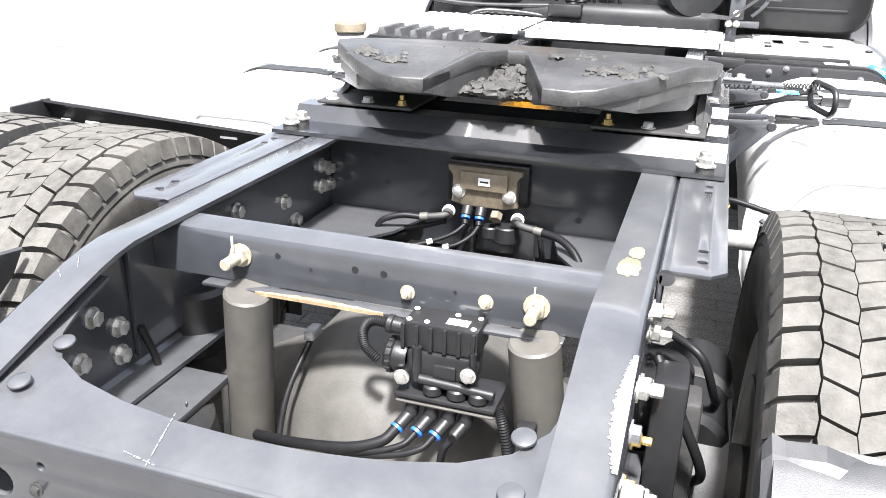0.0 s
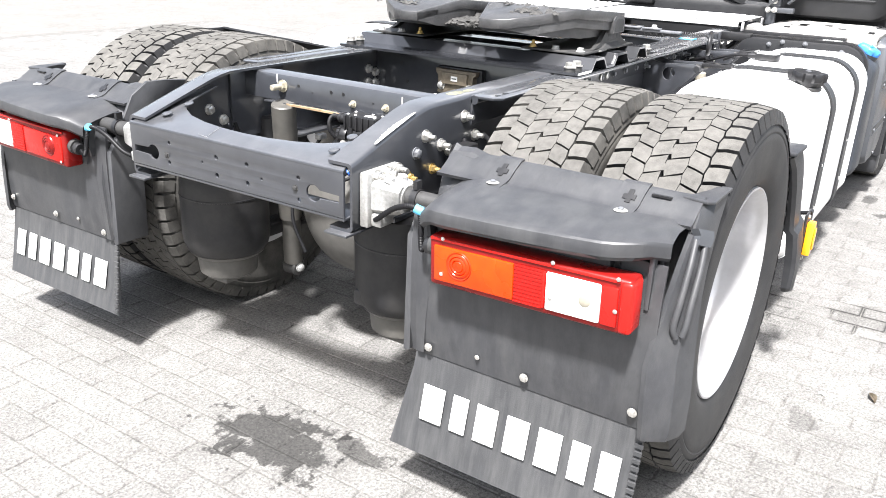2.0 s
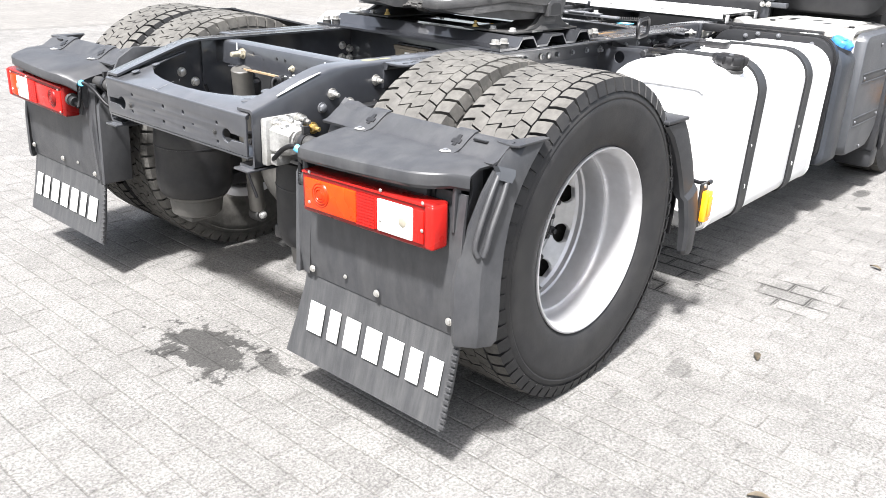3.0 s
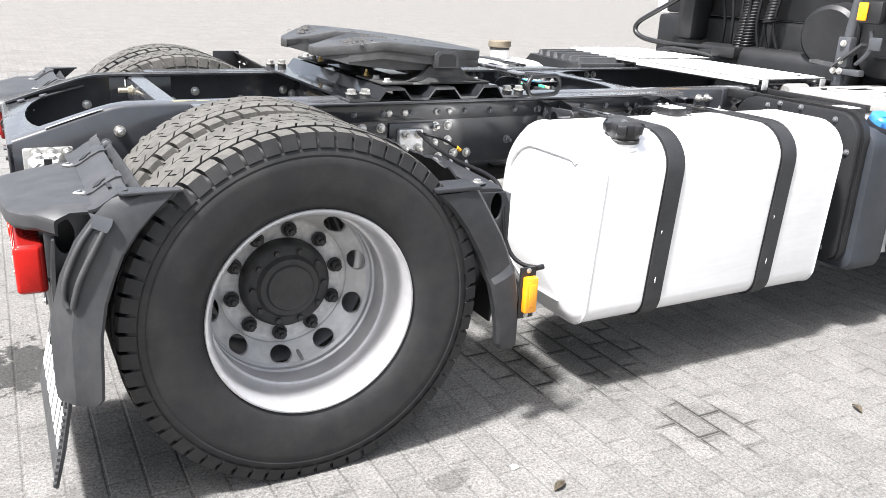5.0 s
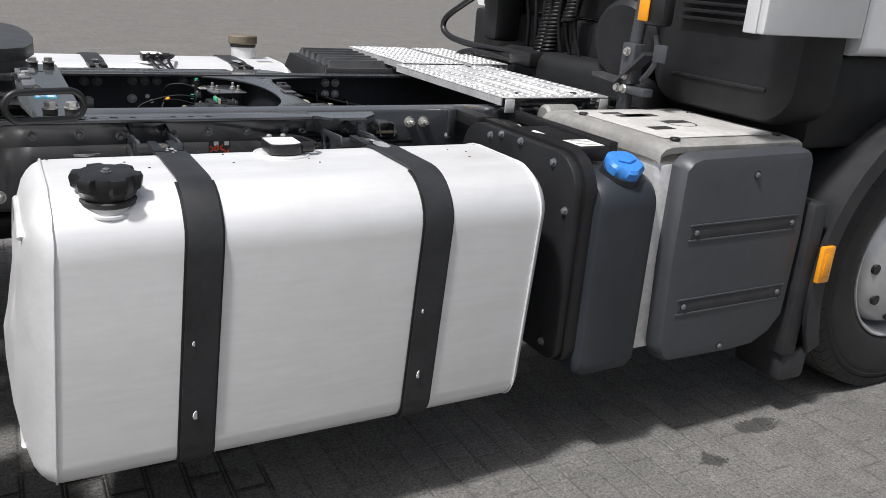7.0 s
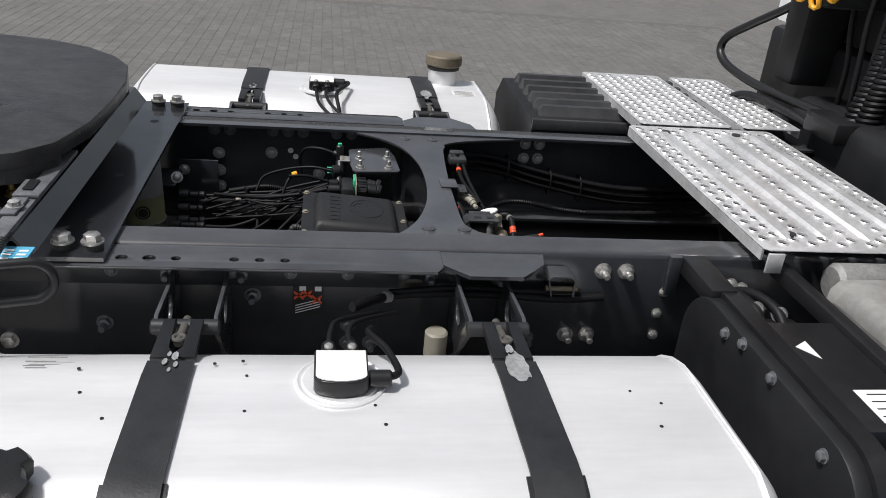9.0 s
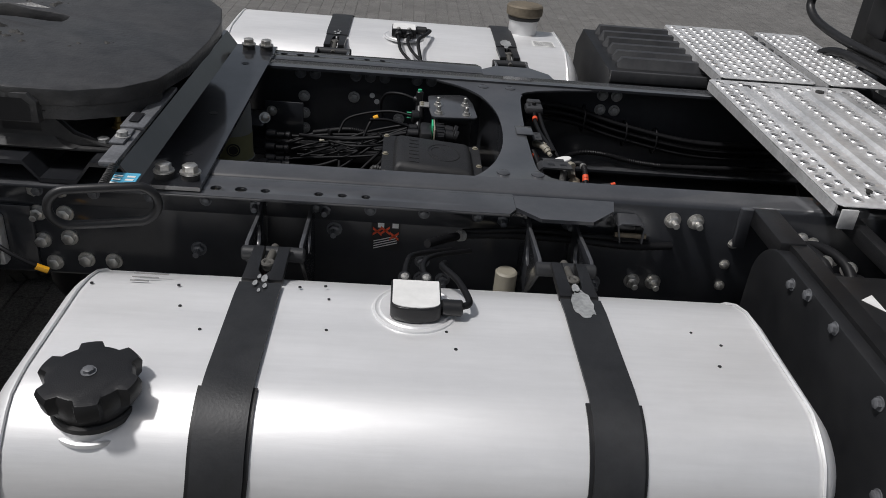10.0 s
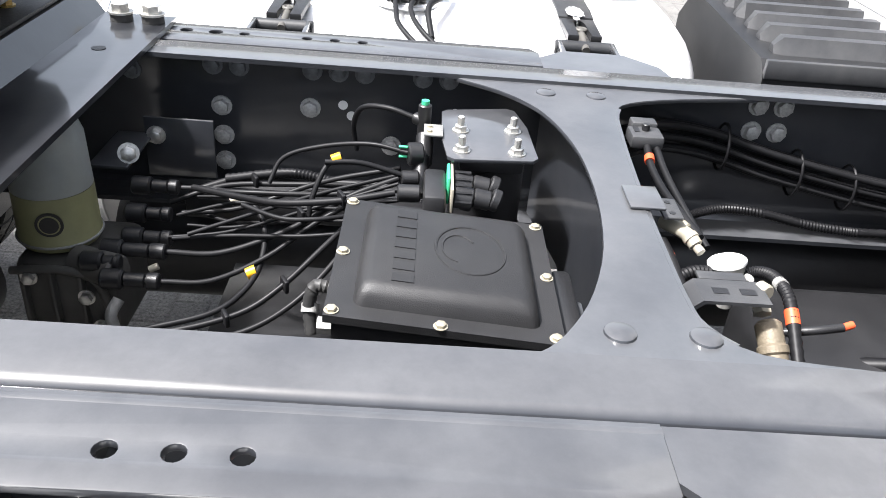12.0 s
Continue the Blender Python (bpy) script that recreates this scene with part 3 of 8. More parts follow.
# bolts in the rail webs (outer side)
for s in (-1, 1):
    for x, z, me in ((.781, .868, STUD), (.838, .869, BOLT), (.578, .926, BOLT), (.645, .926, BOLT), (.783, .926, BOLT), (.84, .926, BOLT), (.473, .871, BOLT), (.55, .87, BOLT), (.84, .81, BOLT), (.781, .80, BOLT),
                     (.93, .756, BOLT), (.87, .756, BOLT), (.80, .745, BOLT), (.45, .80, BOLT), (.50, .75, BOLT), (2.172, .942, STUD), (2.225, .942, STUD), (2.324, .892, BOLT_S), (2.318, .837, BOLT_S), (2.32, .78, BOLT_S),
                     (2.11, .78, STUD), (2.16, .78, STUD), (-.18, .925, STUD), (-.376, .90, STUD), (-.30, .862, STUD), (-.26, .84, STUD), (-.42, .86, BOLT_D), (-.34, .80, BOLT_B), (-.12, .86, STUD),
                     (1.25, .92, STUD_D), (1.40, .92, STUD_D), (1.42, .87, STUD_D), (1.62, .80, STUD_D), (1.62, .755, STUD_D), (1.67, .755, STUD_D), (1.12, .80, STUD_D), (1.94, .92, STUD_D), (1.99, .93, BOLT_D), (1.79, .92, STUD_D), (2.02, .77, STUD_D)):
        fix(me, (x, s * RAIL_Y, z), (0, s, 0), rails[s])
    # heads on the inner side
    for x, z in ((1.251, .875), (1.252, .820), (1.252, .77), (1.406, .882), (1.06, .93), (1.10, .93), (1.24, .948), (1.285, .948), (1.41, .95), (1.455, .95), (1.50, .95), (1.60, .95), (1.645, .95), (2.189, .897), (2.235, .897), (2.19, .945), (2.235, .945), (1.68, .80), (1.55, .82),
                 (-.333, .812), (-.335, .760), (-.43, .790), (-.39, .855), (.446, .898), (.489, .880), (.443, .844), (.489, .838), (.30, .80), (.25, .86), (-.05, .86), (.05, .90)):
        fix(BOLT if x < .6 else BOLT_G if x > 1.2 and (z < .94 or x > 2) else BOLT_D, (x, s * (RAIL_Y - RAIL_T), z), (0, -s, 0), rails[s])
    # discs for web holes: white paints daylight shining through, black paints their shade
    for x, z in ((1.463, .891), (1.478, .872), (1.66, .89)):
        part("web_hole_disc", rd((x, s * (RAIL_Y - RAIL_T - .0012), z), (x, s * (RAIL_Y - RAIL_T + .002), z), .0085, n=14), M_WHITE_MARK if s > 0 else M_BLACK, rails[s])
# scrapes and paint marks on the rail
scr = part("scrape", scratch(), M_BARE, rails[-1], "scraped bare edge")
scr.matrix_local = Matrix.Translation((-.46, 0, .9598)) @ Matrix.Rotation(radians(-17.8), 4, "Y") @ Matrix.Translation((.46, 0, 0))
for cx, cy, z, ang, ln in ((-.665, .093, .8782, 10, .075), (-.695, .10, .8712, 80, .05), (-.425, .405, .9700, 35, .030), (-.455, .415, .9608, 50, .022)):
    b = bmesh.new()
    for k in range(14):
        u = ln * (k / 13 - .5) + .004 * noise.noise(Vector((k * 2.3, cx * 40, 0)))
        w = .0004 + .0016 * abs(noise.noise(Vector((k * 1.1, cy * 30, 3))))
        box(b, u, u + ln / 13 * (.5 + .5 * hash3((u, cx, k))), -w, w, 0, .0008)
    ob = part("scratch", b, M_SCUFF, rails[1], "pale scratch in the paint")
    ob.matrix_local = Matrix.Translation((cx, cy, z)) @ Matrix.Rotation(radians(-13.6), 4, "Y") @ Matrix.Rotation(radians(ang), 4, "Z")
part("paint_mark", blot(-.165, -.395, .985, .04), M_FADED, rails[-1], "faded yellow paint mark")
part("paint_mark", blot(-.10, -.400, .985, .028), M_FADED, rails[-1], "faded yellow paint mark")
# small sheet clip and hook on the rail, warning sticker
bm = bmesh.new()
loft(bm, [[(x, -.438, z), (x, -.490, z), (x + .0035 * c, -.490, z + .0035 * d), (x + .0035 * c, -.438, z + .0035 * d)]
          for x, z, c, d in ((2.045, .905, 1, 0), (2.035, .945, 1, -.6), (2.045, .952, .3, -1), (2.085, .952, -.3, -1), (2.097, .945, -1, -.6), (2.097, .905, -1, 0))])
part("rail_hook", bm, M_PAINT, rails[-1])
part("hook_pin", rd((2.035, -.478, .918), (2.105, -.478, .918), .006, n=10), M_BROWN, rails[-1])
st = part("warning_sticker", bx(1.502, 1.566, -.4405, -.437, .825, .900), M_BLACK, rails[-1], "black sticker with red crosses and white drawing")
for cx, cz in ((1.515, .872), (1.533, .875), (1.553, .862)):
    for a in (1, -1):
        bm = bmesh.new()
        prism(bm, [(cx - .010, cz - a * .008 - .003), (cx + .010, cz + a * .008 - .003), (cx + .010, cz + a * .008 + .003), (cx - .010, cz - a * .008 + .003)], "y", -.4420, -.4406)
        part("red_cross", bm, M_ORANGE, st)
for k in range(4):
    bm = bmesh.new()
    z = .828 + k * .006
    prism(bm, [(1.508, z), (1.560, z + .016), (1.560, z + .018), (1.508, z + .002)], "y", -.4415, -.4406)
    part("white_line", bm, M_WHITE_MARK, st)
for x in (1.516, 1.548):
    part("white_line", bx(x, x + .014, -.4415, -.4406, .882, .894), M_WHITE_MARK, st)

# ---- rear crossmember ----
web_holes = [circle(y, z, r, 14) for y, z, r in ((.044, .821, .007), (.045, .769, .007), (.103, .797, .004), (-.077, .822, .007), (-.077, .769, .007), (-.132, .792, .004), (-.267, .821, .006), (-.268, .761, .006), (.243, .829, .006), (.248, .770, .006))]
for s in (-1, 1):
    key = [(s * .405, .799)] + [(s * (.318 + .024 * math.cos(a)), .790 + .022 * math.sin(a)) for a in [radians(v) for v in range(30, 331, 20)]] + [(s * .405, .781)]
    web_holes.append(key)
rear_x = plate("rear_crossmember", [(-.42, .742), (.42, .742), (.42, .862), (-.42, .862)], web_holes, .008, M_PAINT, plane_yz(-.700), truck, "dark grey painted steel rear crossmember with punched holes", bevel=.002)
inner = [(.372, -.40), (.366, -.47), (.350, -.53), (.315, -.572), (.26, -.600), (.18, -.619), (.09, -.630), (0, -.633), (-.09, -.630), (-.18, -.619), (-.26, -.600), (-.315, -.572), (-.350, -.53), (-.366, -.47), (-.372, -.40)]
out = [(-.704, -.415), (-.704, .415), (-.40, .415)] + [(x, y) for y, x in inner] + [(-.40, -.415)]
plate("top_flange", out, [circle(-.60, y, .002, 6) for y in (.1,)], .008, M_PAINT, Matrix(((1, 0, 0, 0), (0, 1, 0, 0), (.243, 0, 1, .868 + .704 * .243 - .004), (0, 0, 0, 1))), rear_x, bevel=.0025)
part("lower_flange", bx(-.702, -.60, -.42, .42, .733, .741, r=.002), M_PAINT, rear_x)
part("bent_edge", tb([(-.697, -.42, .8625), (-.697, 0, .8625), (-.697, .42, .8625)], .0075, smooth=False), M_PAINT, rear_x)
for s in (-1, 1):
    for x, y in ((-.634, .330), (-.555, .325)):
        fix(RIVET, (x, s * y, .876 + (x + .704) * .243), (-.236, 0, .97), rear_x, "rivet", size=.9)
    fix(BOLT_K, (-.704, s * .256, .792), (-1, 0, 0), rear_x, size=.55)
    part("end_lip", bx(-.715, -.60, s * .36, s * .436, .694, .702, r=.003), M_PAINT, rear_x)

# ---- middle crossmember with shock absorbers ----
bm = bmesh.new()
c_loop = [(-.235, .887), (-.227, .887), (-.227, .962), (-.220, .967), (-.172, .967), (-.172, .975), (-.220, .975), (-.230, .971), (-.235, .962)]
loft(bm, [[(x, y, z) for x, z in c_loop] for y in (-.417, -.2, 0, .2, .417)])
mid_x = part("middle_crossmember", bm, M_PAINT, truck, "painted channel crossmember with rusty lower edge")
part("lower_lip", bx(-.262, -.2355, -.318, .305, .880, .8865, r=.002), M_PAINT, mid_x)
bm = bmesh.new()
ks = range(25)
loft(bm, [[(-.2630, -.03 + .0096 * k, .8805), (-.2630, -.03 + .0096 * k, .8865), (-.2625 + .014 * max(0, math.sin(math.pi * k / 24)) * (.6 + .6 * noise.noise(Vector((k * .7, 0, 0)))), -.03 + .0096 * k, .8876), (-.2623, -.03 + .0096 * k, .8805)] for k in ks])
part("rust_streak", bm, M_RUST, mid_x, "peeled rusty edge")
for y, z in ((.24, .936), (-.27, .928)):
    fix(BOLT_CREAM, (-.235, y, z), (-1, 0, 0), mid_x, "large_nut", size=1.1)
    part("stud", rd((-.25, y, z), (-.288, y, z), .010, n=10, bev=.002), M_BRASS_DULL, mid_x)
    part("white_tick", bx(-.262, -.258, y - .001, y + .001, z + .015, z + .042), M_WHITE_MARK, mid_x)
for y, z in ((-.061, .917), (-.19, .922)):
    fix(BOLT_CREAM, (-.235, y, z), (-1, 0, 0), mid_x, size=.66)
for y, z, r in ((.17, .945, .005), (.03, .942, .006), (-.02, .942, .006), (-.14, .93, .003), (.11, .93, .003)):
    part("punched_hole", rd((-.2362, y, z), (-.234, y, z), r, n=12), M_BLACK, mid_x)
for s in (-1, 1):
    part("end_plate", bx(-.30, -.05, s * .418, s * .4285, .74, .975, r=.003), M_PAINT, mid_x)
    bm = bmesh.new()
    ys, yl = (.215, .305) if s > 0 else (-.275, -.325)
    foot = lambda z: (-.150 - .112 * (z - .25) / .635, yl + (ys - yl) * (z - .25) / .635, z)
    rod(bm, foot(.885), foot(.46), .041, n=28, bev=.004)
    sa = part("shock_absorber", bm, M_SHOCK, truck, "dusty grey-brown shock absorber")
    part("piston_tube", rd(foot(.56), foot(.275), .034, n=20), M_SHOCK, sa)
    part("lower_eye", rd((-.15, yl - .030, .25), (-.15, yl + .030, .25), .032, n=20, bev=.004), M_HUB, sa)
    fix(BOLT_G, (-.15, yl + .030, .25), (0, 1, 0), sa, size=1.0)
    fix(BOLT_G, (-.15, yl - .030, .25), (0, -1, 0), sa, size=1.0)

# ---- crossmember ahead of the axle with brake valve ----
bm = bmesh.new()
box(bm, .500, .508, -.428, .428, .71, .975, r=.002)
box(bm, .509, .60, -.428, .428, .967, .975, r=.002)
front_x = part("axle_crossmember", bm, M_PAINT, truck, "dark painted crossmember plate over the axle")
for y, z in ((.30, .93), (.27, .86), (-.30, .90), (-.22, .82)):
    part("punched_hole", rd((.4988, y, z), (.501, y, z), .008, n=14), M_BLACK, front_x)
for s in (-1, 1):
    bm = bmesh.new()
    prism(bm, [(.50, s * .42), (.10, s * .42), (.12, s * .36), (.22, s * .30), (.36, s * .20), (.50, s * .16)], "z", .775, .782)
    part("corner_gusset", bm, M_PAINT, front_x)
valve = part("brake_valve", bx(.470, .499, -.100, .100, .842, .945, r=.004), M_BLACK, truck, "dirty brown cast brake valve with black hoses")
bm = bmesh.new()
prism(bm, [(-.092, .940), (.092, .940), (.090, .925), (.074, .918), (.078, .870), (.082, .850), (.050, .842), (-.050, .842), (-.082, .850), (-.078, .870), (-.074, .918), (-.090, .925)], "x", .440, .4695, r=.004)
part("valve_cover", bm, M_BROWN, valve, "dirty brown casting")
part("valve_step", bx(.430, .4395, -.058, .058, .885, .930, r=.004), M_BROWN, valve)
part("valve_label", bx(.4275, .4295, -.016, .012, .900, .918), M_WHITE_MARK, valve, "small white label")
part("label_bar", bx(.4268, .4275, -.012, .008, .907, .911), M_BLACK, valve)
for y, z in ((.062, .878), (-.062, .876)):
    fix(BOLT, (.440, y, z), (-1, 0, .1), valve, size=.9)
for y, m in ((.082, M_ZINC), (-.088, M_ZINC)):
    bm = bmesh.new()
    lathe(bm, [(.009, 0), (.0155, 0), (.0155, -.008), (.009, -.008)], (.43, y, .828), "x", 24, close_profile=True)
    part("white_ring", bm, M_WHITE_MARK, valve)
    sg = 1 if y > 0 else -1
    part("fitting", rd((.425, y, .826), (.415, y, .822), .014, n=14, bev=.002), M_HUB, valve)
    part("swivel_elbow", tb([(.42, y, .824), (.41, y + sg * .012, .820), (.405, y + sg * .045, .815)], .0085, n=12), M_HUB, valve)
    part("crimped_sleeve", rd((.405, y + sg * .045, .815), (.402, y + sg * .065, .813), .010, n=14, bev=.001), M_SHOCK, valve)
for y in (.038, .004):
    part("push_fitting", rd((.44, y, .842), (.425, y, .822), .013, n=14, bev=.002), M_BLACK, valve)
    part("blue_ring", rd((.4245, y, .8215), (.421, y, .817), .0115, n=14), M_BLUE_RING, valve, "blue fitting ring")
    part("fitting_end", rd((.418, y, .813), (.412, y - .002, .805), .008, n=12), M_HOSE, valve)
part("square_plug", rd((.435, -.035, .835), (.420, -.035, .822), .015, n=6, bev=.002), M_BROWN, valve)
part("silencer", rd((.44, -.02, .80), (.44, -.02, .77), .022, n=18, bev=.003), M_BLACK, valve)
part("silencer", rd((.44, -.06, .805), (.44, -.06, .765), .030, n=18, bev=.003), M_BLACK, valve)
for k, pts in enumerate(([(.402, .147, .813), (.39, .19, .815), (.38, .235, .80), (.385, .25, .77), (.40, .22, .75), (.42, .19, .76)], [(.412, .036, .805), (.39, .06, .785), (.37, .11, .765), (.35, .17, .752), (.33, .26, .748), (.30, .34, .745)], [(.412, .002, .805), (.39, .015, .785), (.365, .05, .765), (.35, .12, .748), (.33, .24, .738), (.30, .35, .735)],
                         [(.402, -.153, .813), (.38, -.20, .81), (.35, -.24, .79), (.32, -.265, .75), (.30, -.275, .68)], [(.43, .09, .80), (.42, .14, .785), (.41, .19, .775), (.40, .23, .77)], [(.44, .03, .79), (.43, .05, .74), (.42, .06, .68), (.40, .07, .60)], [(.45, -.14, .78), (.44, -.155, .70), (.43, -.16, .62)])):
    part("air_hose", tb(pts, (.0075, .0052, .0052, .009, .006, .008, .007)[k]), M_HOSE, valve)
for p0, p1 in (((.372, .104, .767), (.366, .116, .763)), ((.352, .118, .749), (.35, .13, .747)), ((.362, .060, .763), (.359, .072, .759)), ((.352, .175, .752), (.35, .187, .751))):
    part("white_sleeve", rd(p0, p1, .0068, n=10), M_WHITE_MARK, valve, "white hose sleeve")
part("support_leg", bx(.46, .49, -.125, -.075, .45, .80, r=.006), M_BLACK, valve)
part("support_leg", bx(.47, .50, .03, .065, .55, .80, r=.006), M_BLACK, valve)

# ---- rear axle ----
bm = bmesh.new()
rod(bm, (0, -.62, .51), (0, .62, .51), .085, n=28)
axle = part("rear_axle", bm, M_AXLE, truck, "dusty brown rear axle with round differential housing")
bm = bmesh.new()
lathe(bm, [(.0001, -.285), (.05, -.282), (.10, -.270), (.15, -.245), (.195, -.205), (.232, -.150), (.255, -.085), (.262, -.02), (.262, .06), (.19, .14), (.10, .22), (.085, .34), (.0001, .345)], (0, 0, .535), "x", 40)
part("differential_housing", bm, M_AXLE, axle)
for s in (-1, 1):
    bm = bmesh.new()
    loft(bm, [[(0 + r * math.cos(a), y, .515 + r * math.sin(a)) for a in [2 * math.pi * i / 24 for i in range(24)]] for y, r in ((s * .10, .235), (s * .22, .165), (s * .34, .105), (s * .40, .088))])
    part("axle_neck", bm, M_AXLE, axle)
    lab = bmesh.new()
    lathe(lab, [(.09, s * .50), (.205, s * .50), (.205, s * .585), (.09, s * .585)], (0, 0, .51), "y", 32)
    part("brake_drum", lab, M_HUB, axle)
    part("spring_brake", rd((-.12, s * .515, .66), (.10, s * .515, .70), .072, n=26, bev=.012), M_BLACK, axle)
    part("brake_band", rd((-.02, s * .515, .678), (.005, s * .515, .683), .077, n=26, bev=.003), M_HUB, axle)
    part("brake_lever", bx(-.22, -.15, s * .49, s * .53, .56, .80, r=.01), M_HUB, axle)
    part("chassis_stay", bx(-.28, -.20, s * .455, s * .505, .60, .86, r=.006), M_BLACK, axle)
    part("brake_line", tb([(-.20, s * .455, .86), (-.26, s * .50, .80), (-.24, s * .54, .70), (-.16, s * .53, .62)], .008), M_HOSE, axle)
    part("brake_line", tb([(-.10, s * .46, .86), (-.14, s * .52, .84), (-.12, s * .55, .76), (-.04, s * .56, .72)], .007), M_HOSE, axle)
    part("trailing_arm", bx(-.52, .55, s * .29, s * .37, .40, .45, r=.012), M_BLACK, axle)
    part("axle_clamp", bx(-.12, .12, s * .27, s * .39, .42, .62, r=.012), M_HUB, axle)
    part("brake_chamber", rd((-.10, s * .44, .66), (-.10, s * .44, .80), .075, n=24, bev=.01), M_BLACK, axle)
part("brake_hose", tb([(-.30, .10, .40), (-.30, .155, .52), (-.24, .17, .66), (-.15, .155, .76)], .006), M_HOSE, axle)
part("hose_clip", bx(-.17, -.13, .145, .165, .755, .775, r=.004), M_CAST, axle)
bm = bmesh.new()
lathe(bm, [(.150, .115), (.168, .117), (.168, .130), (.150, .132)], (0, 0, .52), "y", 40)
part("neck_seam", bm, M_AXLE, axle)
part("propeller_shaft", rd((.34, 0, .54), (2.2, 0, .60), .062, n=24), M_BLACK, truck, "dark propeller shaft")
part("gearbox", bx(2.15, 3.1, -.26, .26, .36, .70, r=.05, seg=3), M_BLACK, truck, "dark dusty gearbox casing")
# black cylinders added to hide the bright ground between the rails
for x, y0, y1, z, r in ((.80, -.30, .30, .60, .105), (1.95, -.33, .33, .56, .10)):
    bm = bmesh.new()
    lathe(bm, [(.0001, y0), (r * .6, y0 + .012), (r, y0 + .05), (r, y1 - .05), (r * .6, y1 - .012), (.0001, y1)], (x, 0, z), "y", 28)
    part("black_cylinder", bm, M_BLACK, truck, "added black cylinder hiding the ground between the rails")

# ---- valve block hanging under the middle crossmember ----
VB = -.292
vb = part("suspension_valve_block", bx(VB, VB + .07, -.195, -.075, .850, .896, r=.004), M_BLACK, truck, "black electronic valve block with plugs and hoses")
for k in range(6):
    part("rib", bx(VB - .006, VB + .0, -.192 + k * .0226, -.186 + k * .0226, .852, .893, r=.001), M_BLACK, vb)
part("label", bx(VB + .012, VB + .032, -.175, -.140, .8965, .8972), M_WHITE_MARK, vb, "small white label")
for y, x in ((-.083, .006), (-.082, .045), (-.112, .006), (-.150, .045), (-.187, .045), (-.186, .006)):
    part("cover_screw", rd((VB + x, y, .896), (VB + x, y, .8995), .0045, n=10, bev=.001), M_WHITE_MARK, vb)
part("body", bx(VB - .004, VB + .07, -.188, -.082, .796, .849, r=.006), M_BLACK, vb)
part("boss", bx(VB - .012, VB - .0045, -.165, -.128, .812, .835, r=.003), M_BLACK, vb)
part("side_post", rd((VB - .004, -.100, .800), (VB - .004, -.100, .858), .008, n=12), M_BLACK, vb)
part("side_post", rd((VB - .004, -.192, .810), (VB - .004, -.190, .862), .006, n=12), M_BLACK, vb)
part("cross_bar", rd((VB - .010, -.105, .806), (VB - .010, -.228, .800), .008, n=12, bev=.002), M_BLACK, vb)
bm = bmesh.new()
box(bm, VB - .022, VB + .07, -.232, -.068, .772, .781, r=.004)
part("base_plate", bm, M_BLACK, vb)
part("base_plate", bx(VB - .020, VB + .07, -.230, -.070, .7625, .7685, r=.003), M_SHOCK, vb)
for y in (-.128, -.167, -.202):
    part("port", rd((VB - .006, y, .782), (VB - .006, y, .800), .016, n=18, bev=.003), M_BLACK, vb)
for k, y in enumerate((-.095, -.128, -.158, -.186)):
    part("push_fitting", rd((VB, y, .762), (VB - .006, y + .004, .735), .012, n=12, bev=.002), M_BLACK, vb)
    part("fitting_elbow", rd((VB - .006, y + .004, .738), (VB - .030, y + .016, .724), .0105, n=12, bev=.002), M_BLACK, vb)
    if k < 3:
        part("blue_ring", rd((VB - .030, y + .016, .724), (VB - .034, y + .018, .7215), .0112, n=14), M_BLUE_RING, vb, "blue fitting ring")
        part("air_line", tb([(VB - .034, y + .018, .722), (VB - .055, y + .035, .708), (VB - .065, y + .09, .69), (VB - .05, y + .19, .665), (VB - .02, y + .28, .64)], (.009, .0055, .0055)[k]), M_HOSE, vb)
    else:
        part("air_line", tb([(VB - .034, y + .018, .722), (VB - .04, y + .03, .70), (VB - .035, y + .035, .64)], .006), M_HOSE, vb)
bm = bmesh.new()
lathe(bm, [(.0001, -.045), (.024, -.044), (.026, -.048), (.028, -.050), (.028, -.058), (.025, -.060), (.025, -.075), (.022, -.082)], (VB + .012, 0, .828), "y", 28)
part("solenoid", bm, M_BLACK, vb)
for k in range(14):
    a = 2 * math.pi * k / 14
    part("solenoid_rib", rd((VB + .012 + .0275 * math.cos(a), -.050, .828 + .0275 * math.sin(a)), (VB + .012 + .0275 * math.cos(a), -.058, .828 + .0275 * math.sin(a)), .003, n=5), M_BLACK, vb)
part("plug", rd((VB + .012, -.075, .878), (VB + .012, -.056, .880), .013, n=14), M_BLACK, vb)
part("plug_collar", rd((VB + .012, -.056, .880), (VB + .012, -.045, .881), .0155, n=14, bev=.002), M_BLACK, vb)
part("corrugated_cable", tb([(VB + .012, -.045, .881), (VB + .012, -.018, .880), (VB + .010, -.004, .862), (VB + .008, -.008, .835), (VB + .008, -.030, .815)], .0075, ribs=.0013, per=16), M_HOSE, vb)
part("corrugated_cable", tb([(VB, -.232, .775), (VB - .01, -.242, .755), (VB - .01, -.252, .71), (VB - .01, -.258, .66), (VB, -.262, .58)], .0075, ribs=.0013, per=18), M_HOSE, vb)
part("harness_plug", bx(-.31, -.285, -.295, -.265, .70, .76, r=.005), M_BLACK, vb)
for y, z in ((-.079, .806), (-.186, .829)):
    part("spacer", rd((VB + .02, y, z), (VB - .014, y, z), .010, n=14), M_BLACK, vb)
    fix(BOLT, (VB - .014, y, z), (-1, 0, 0), vb, size=.68)
# pressure cable in the corner of the left rail
ca = part("rail_cable", tb([(-.30, .41, .80), (-.28, .40, .72), (-.32, .37, .66), (-.36, .33, .62), (-.30, .24, .58)], .007), M_HOSE, truck, "thin black air hose with blue ring")
part("blue_ring", rd((-.345, .355, .655), (-.36, .345, .648), .014, n=14), M_BLUE_RING, ca)

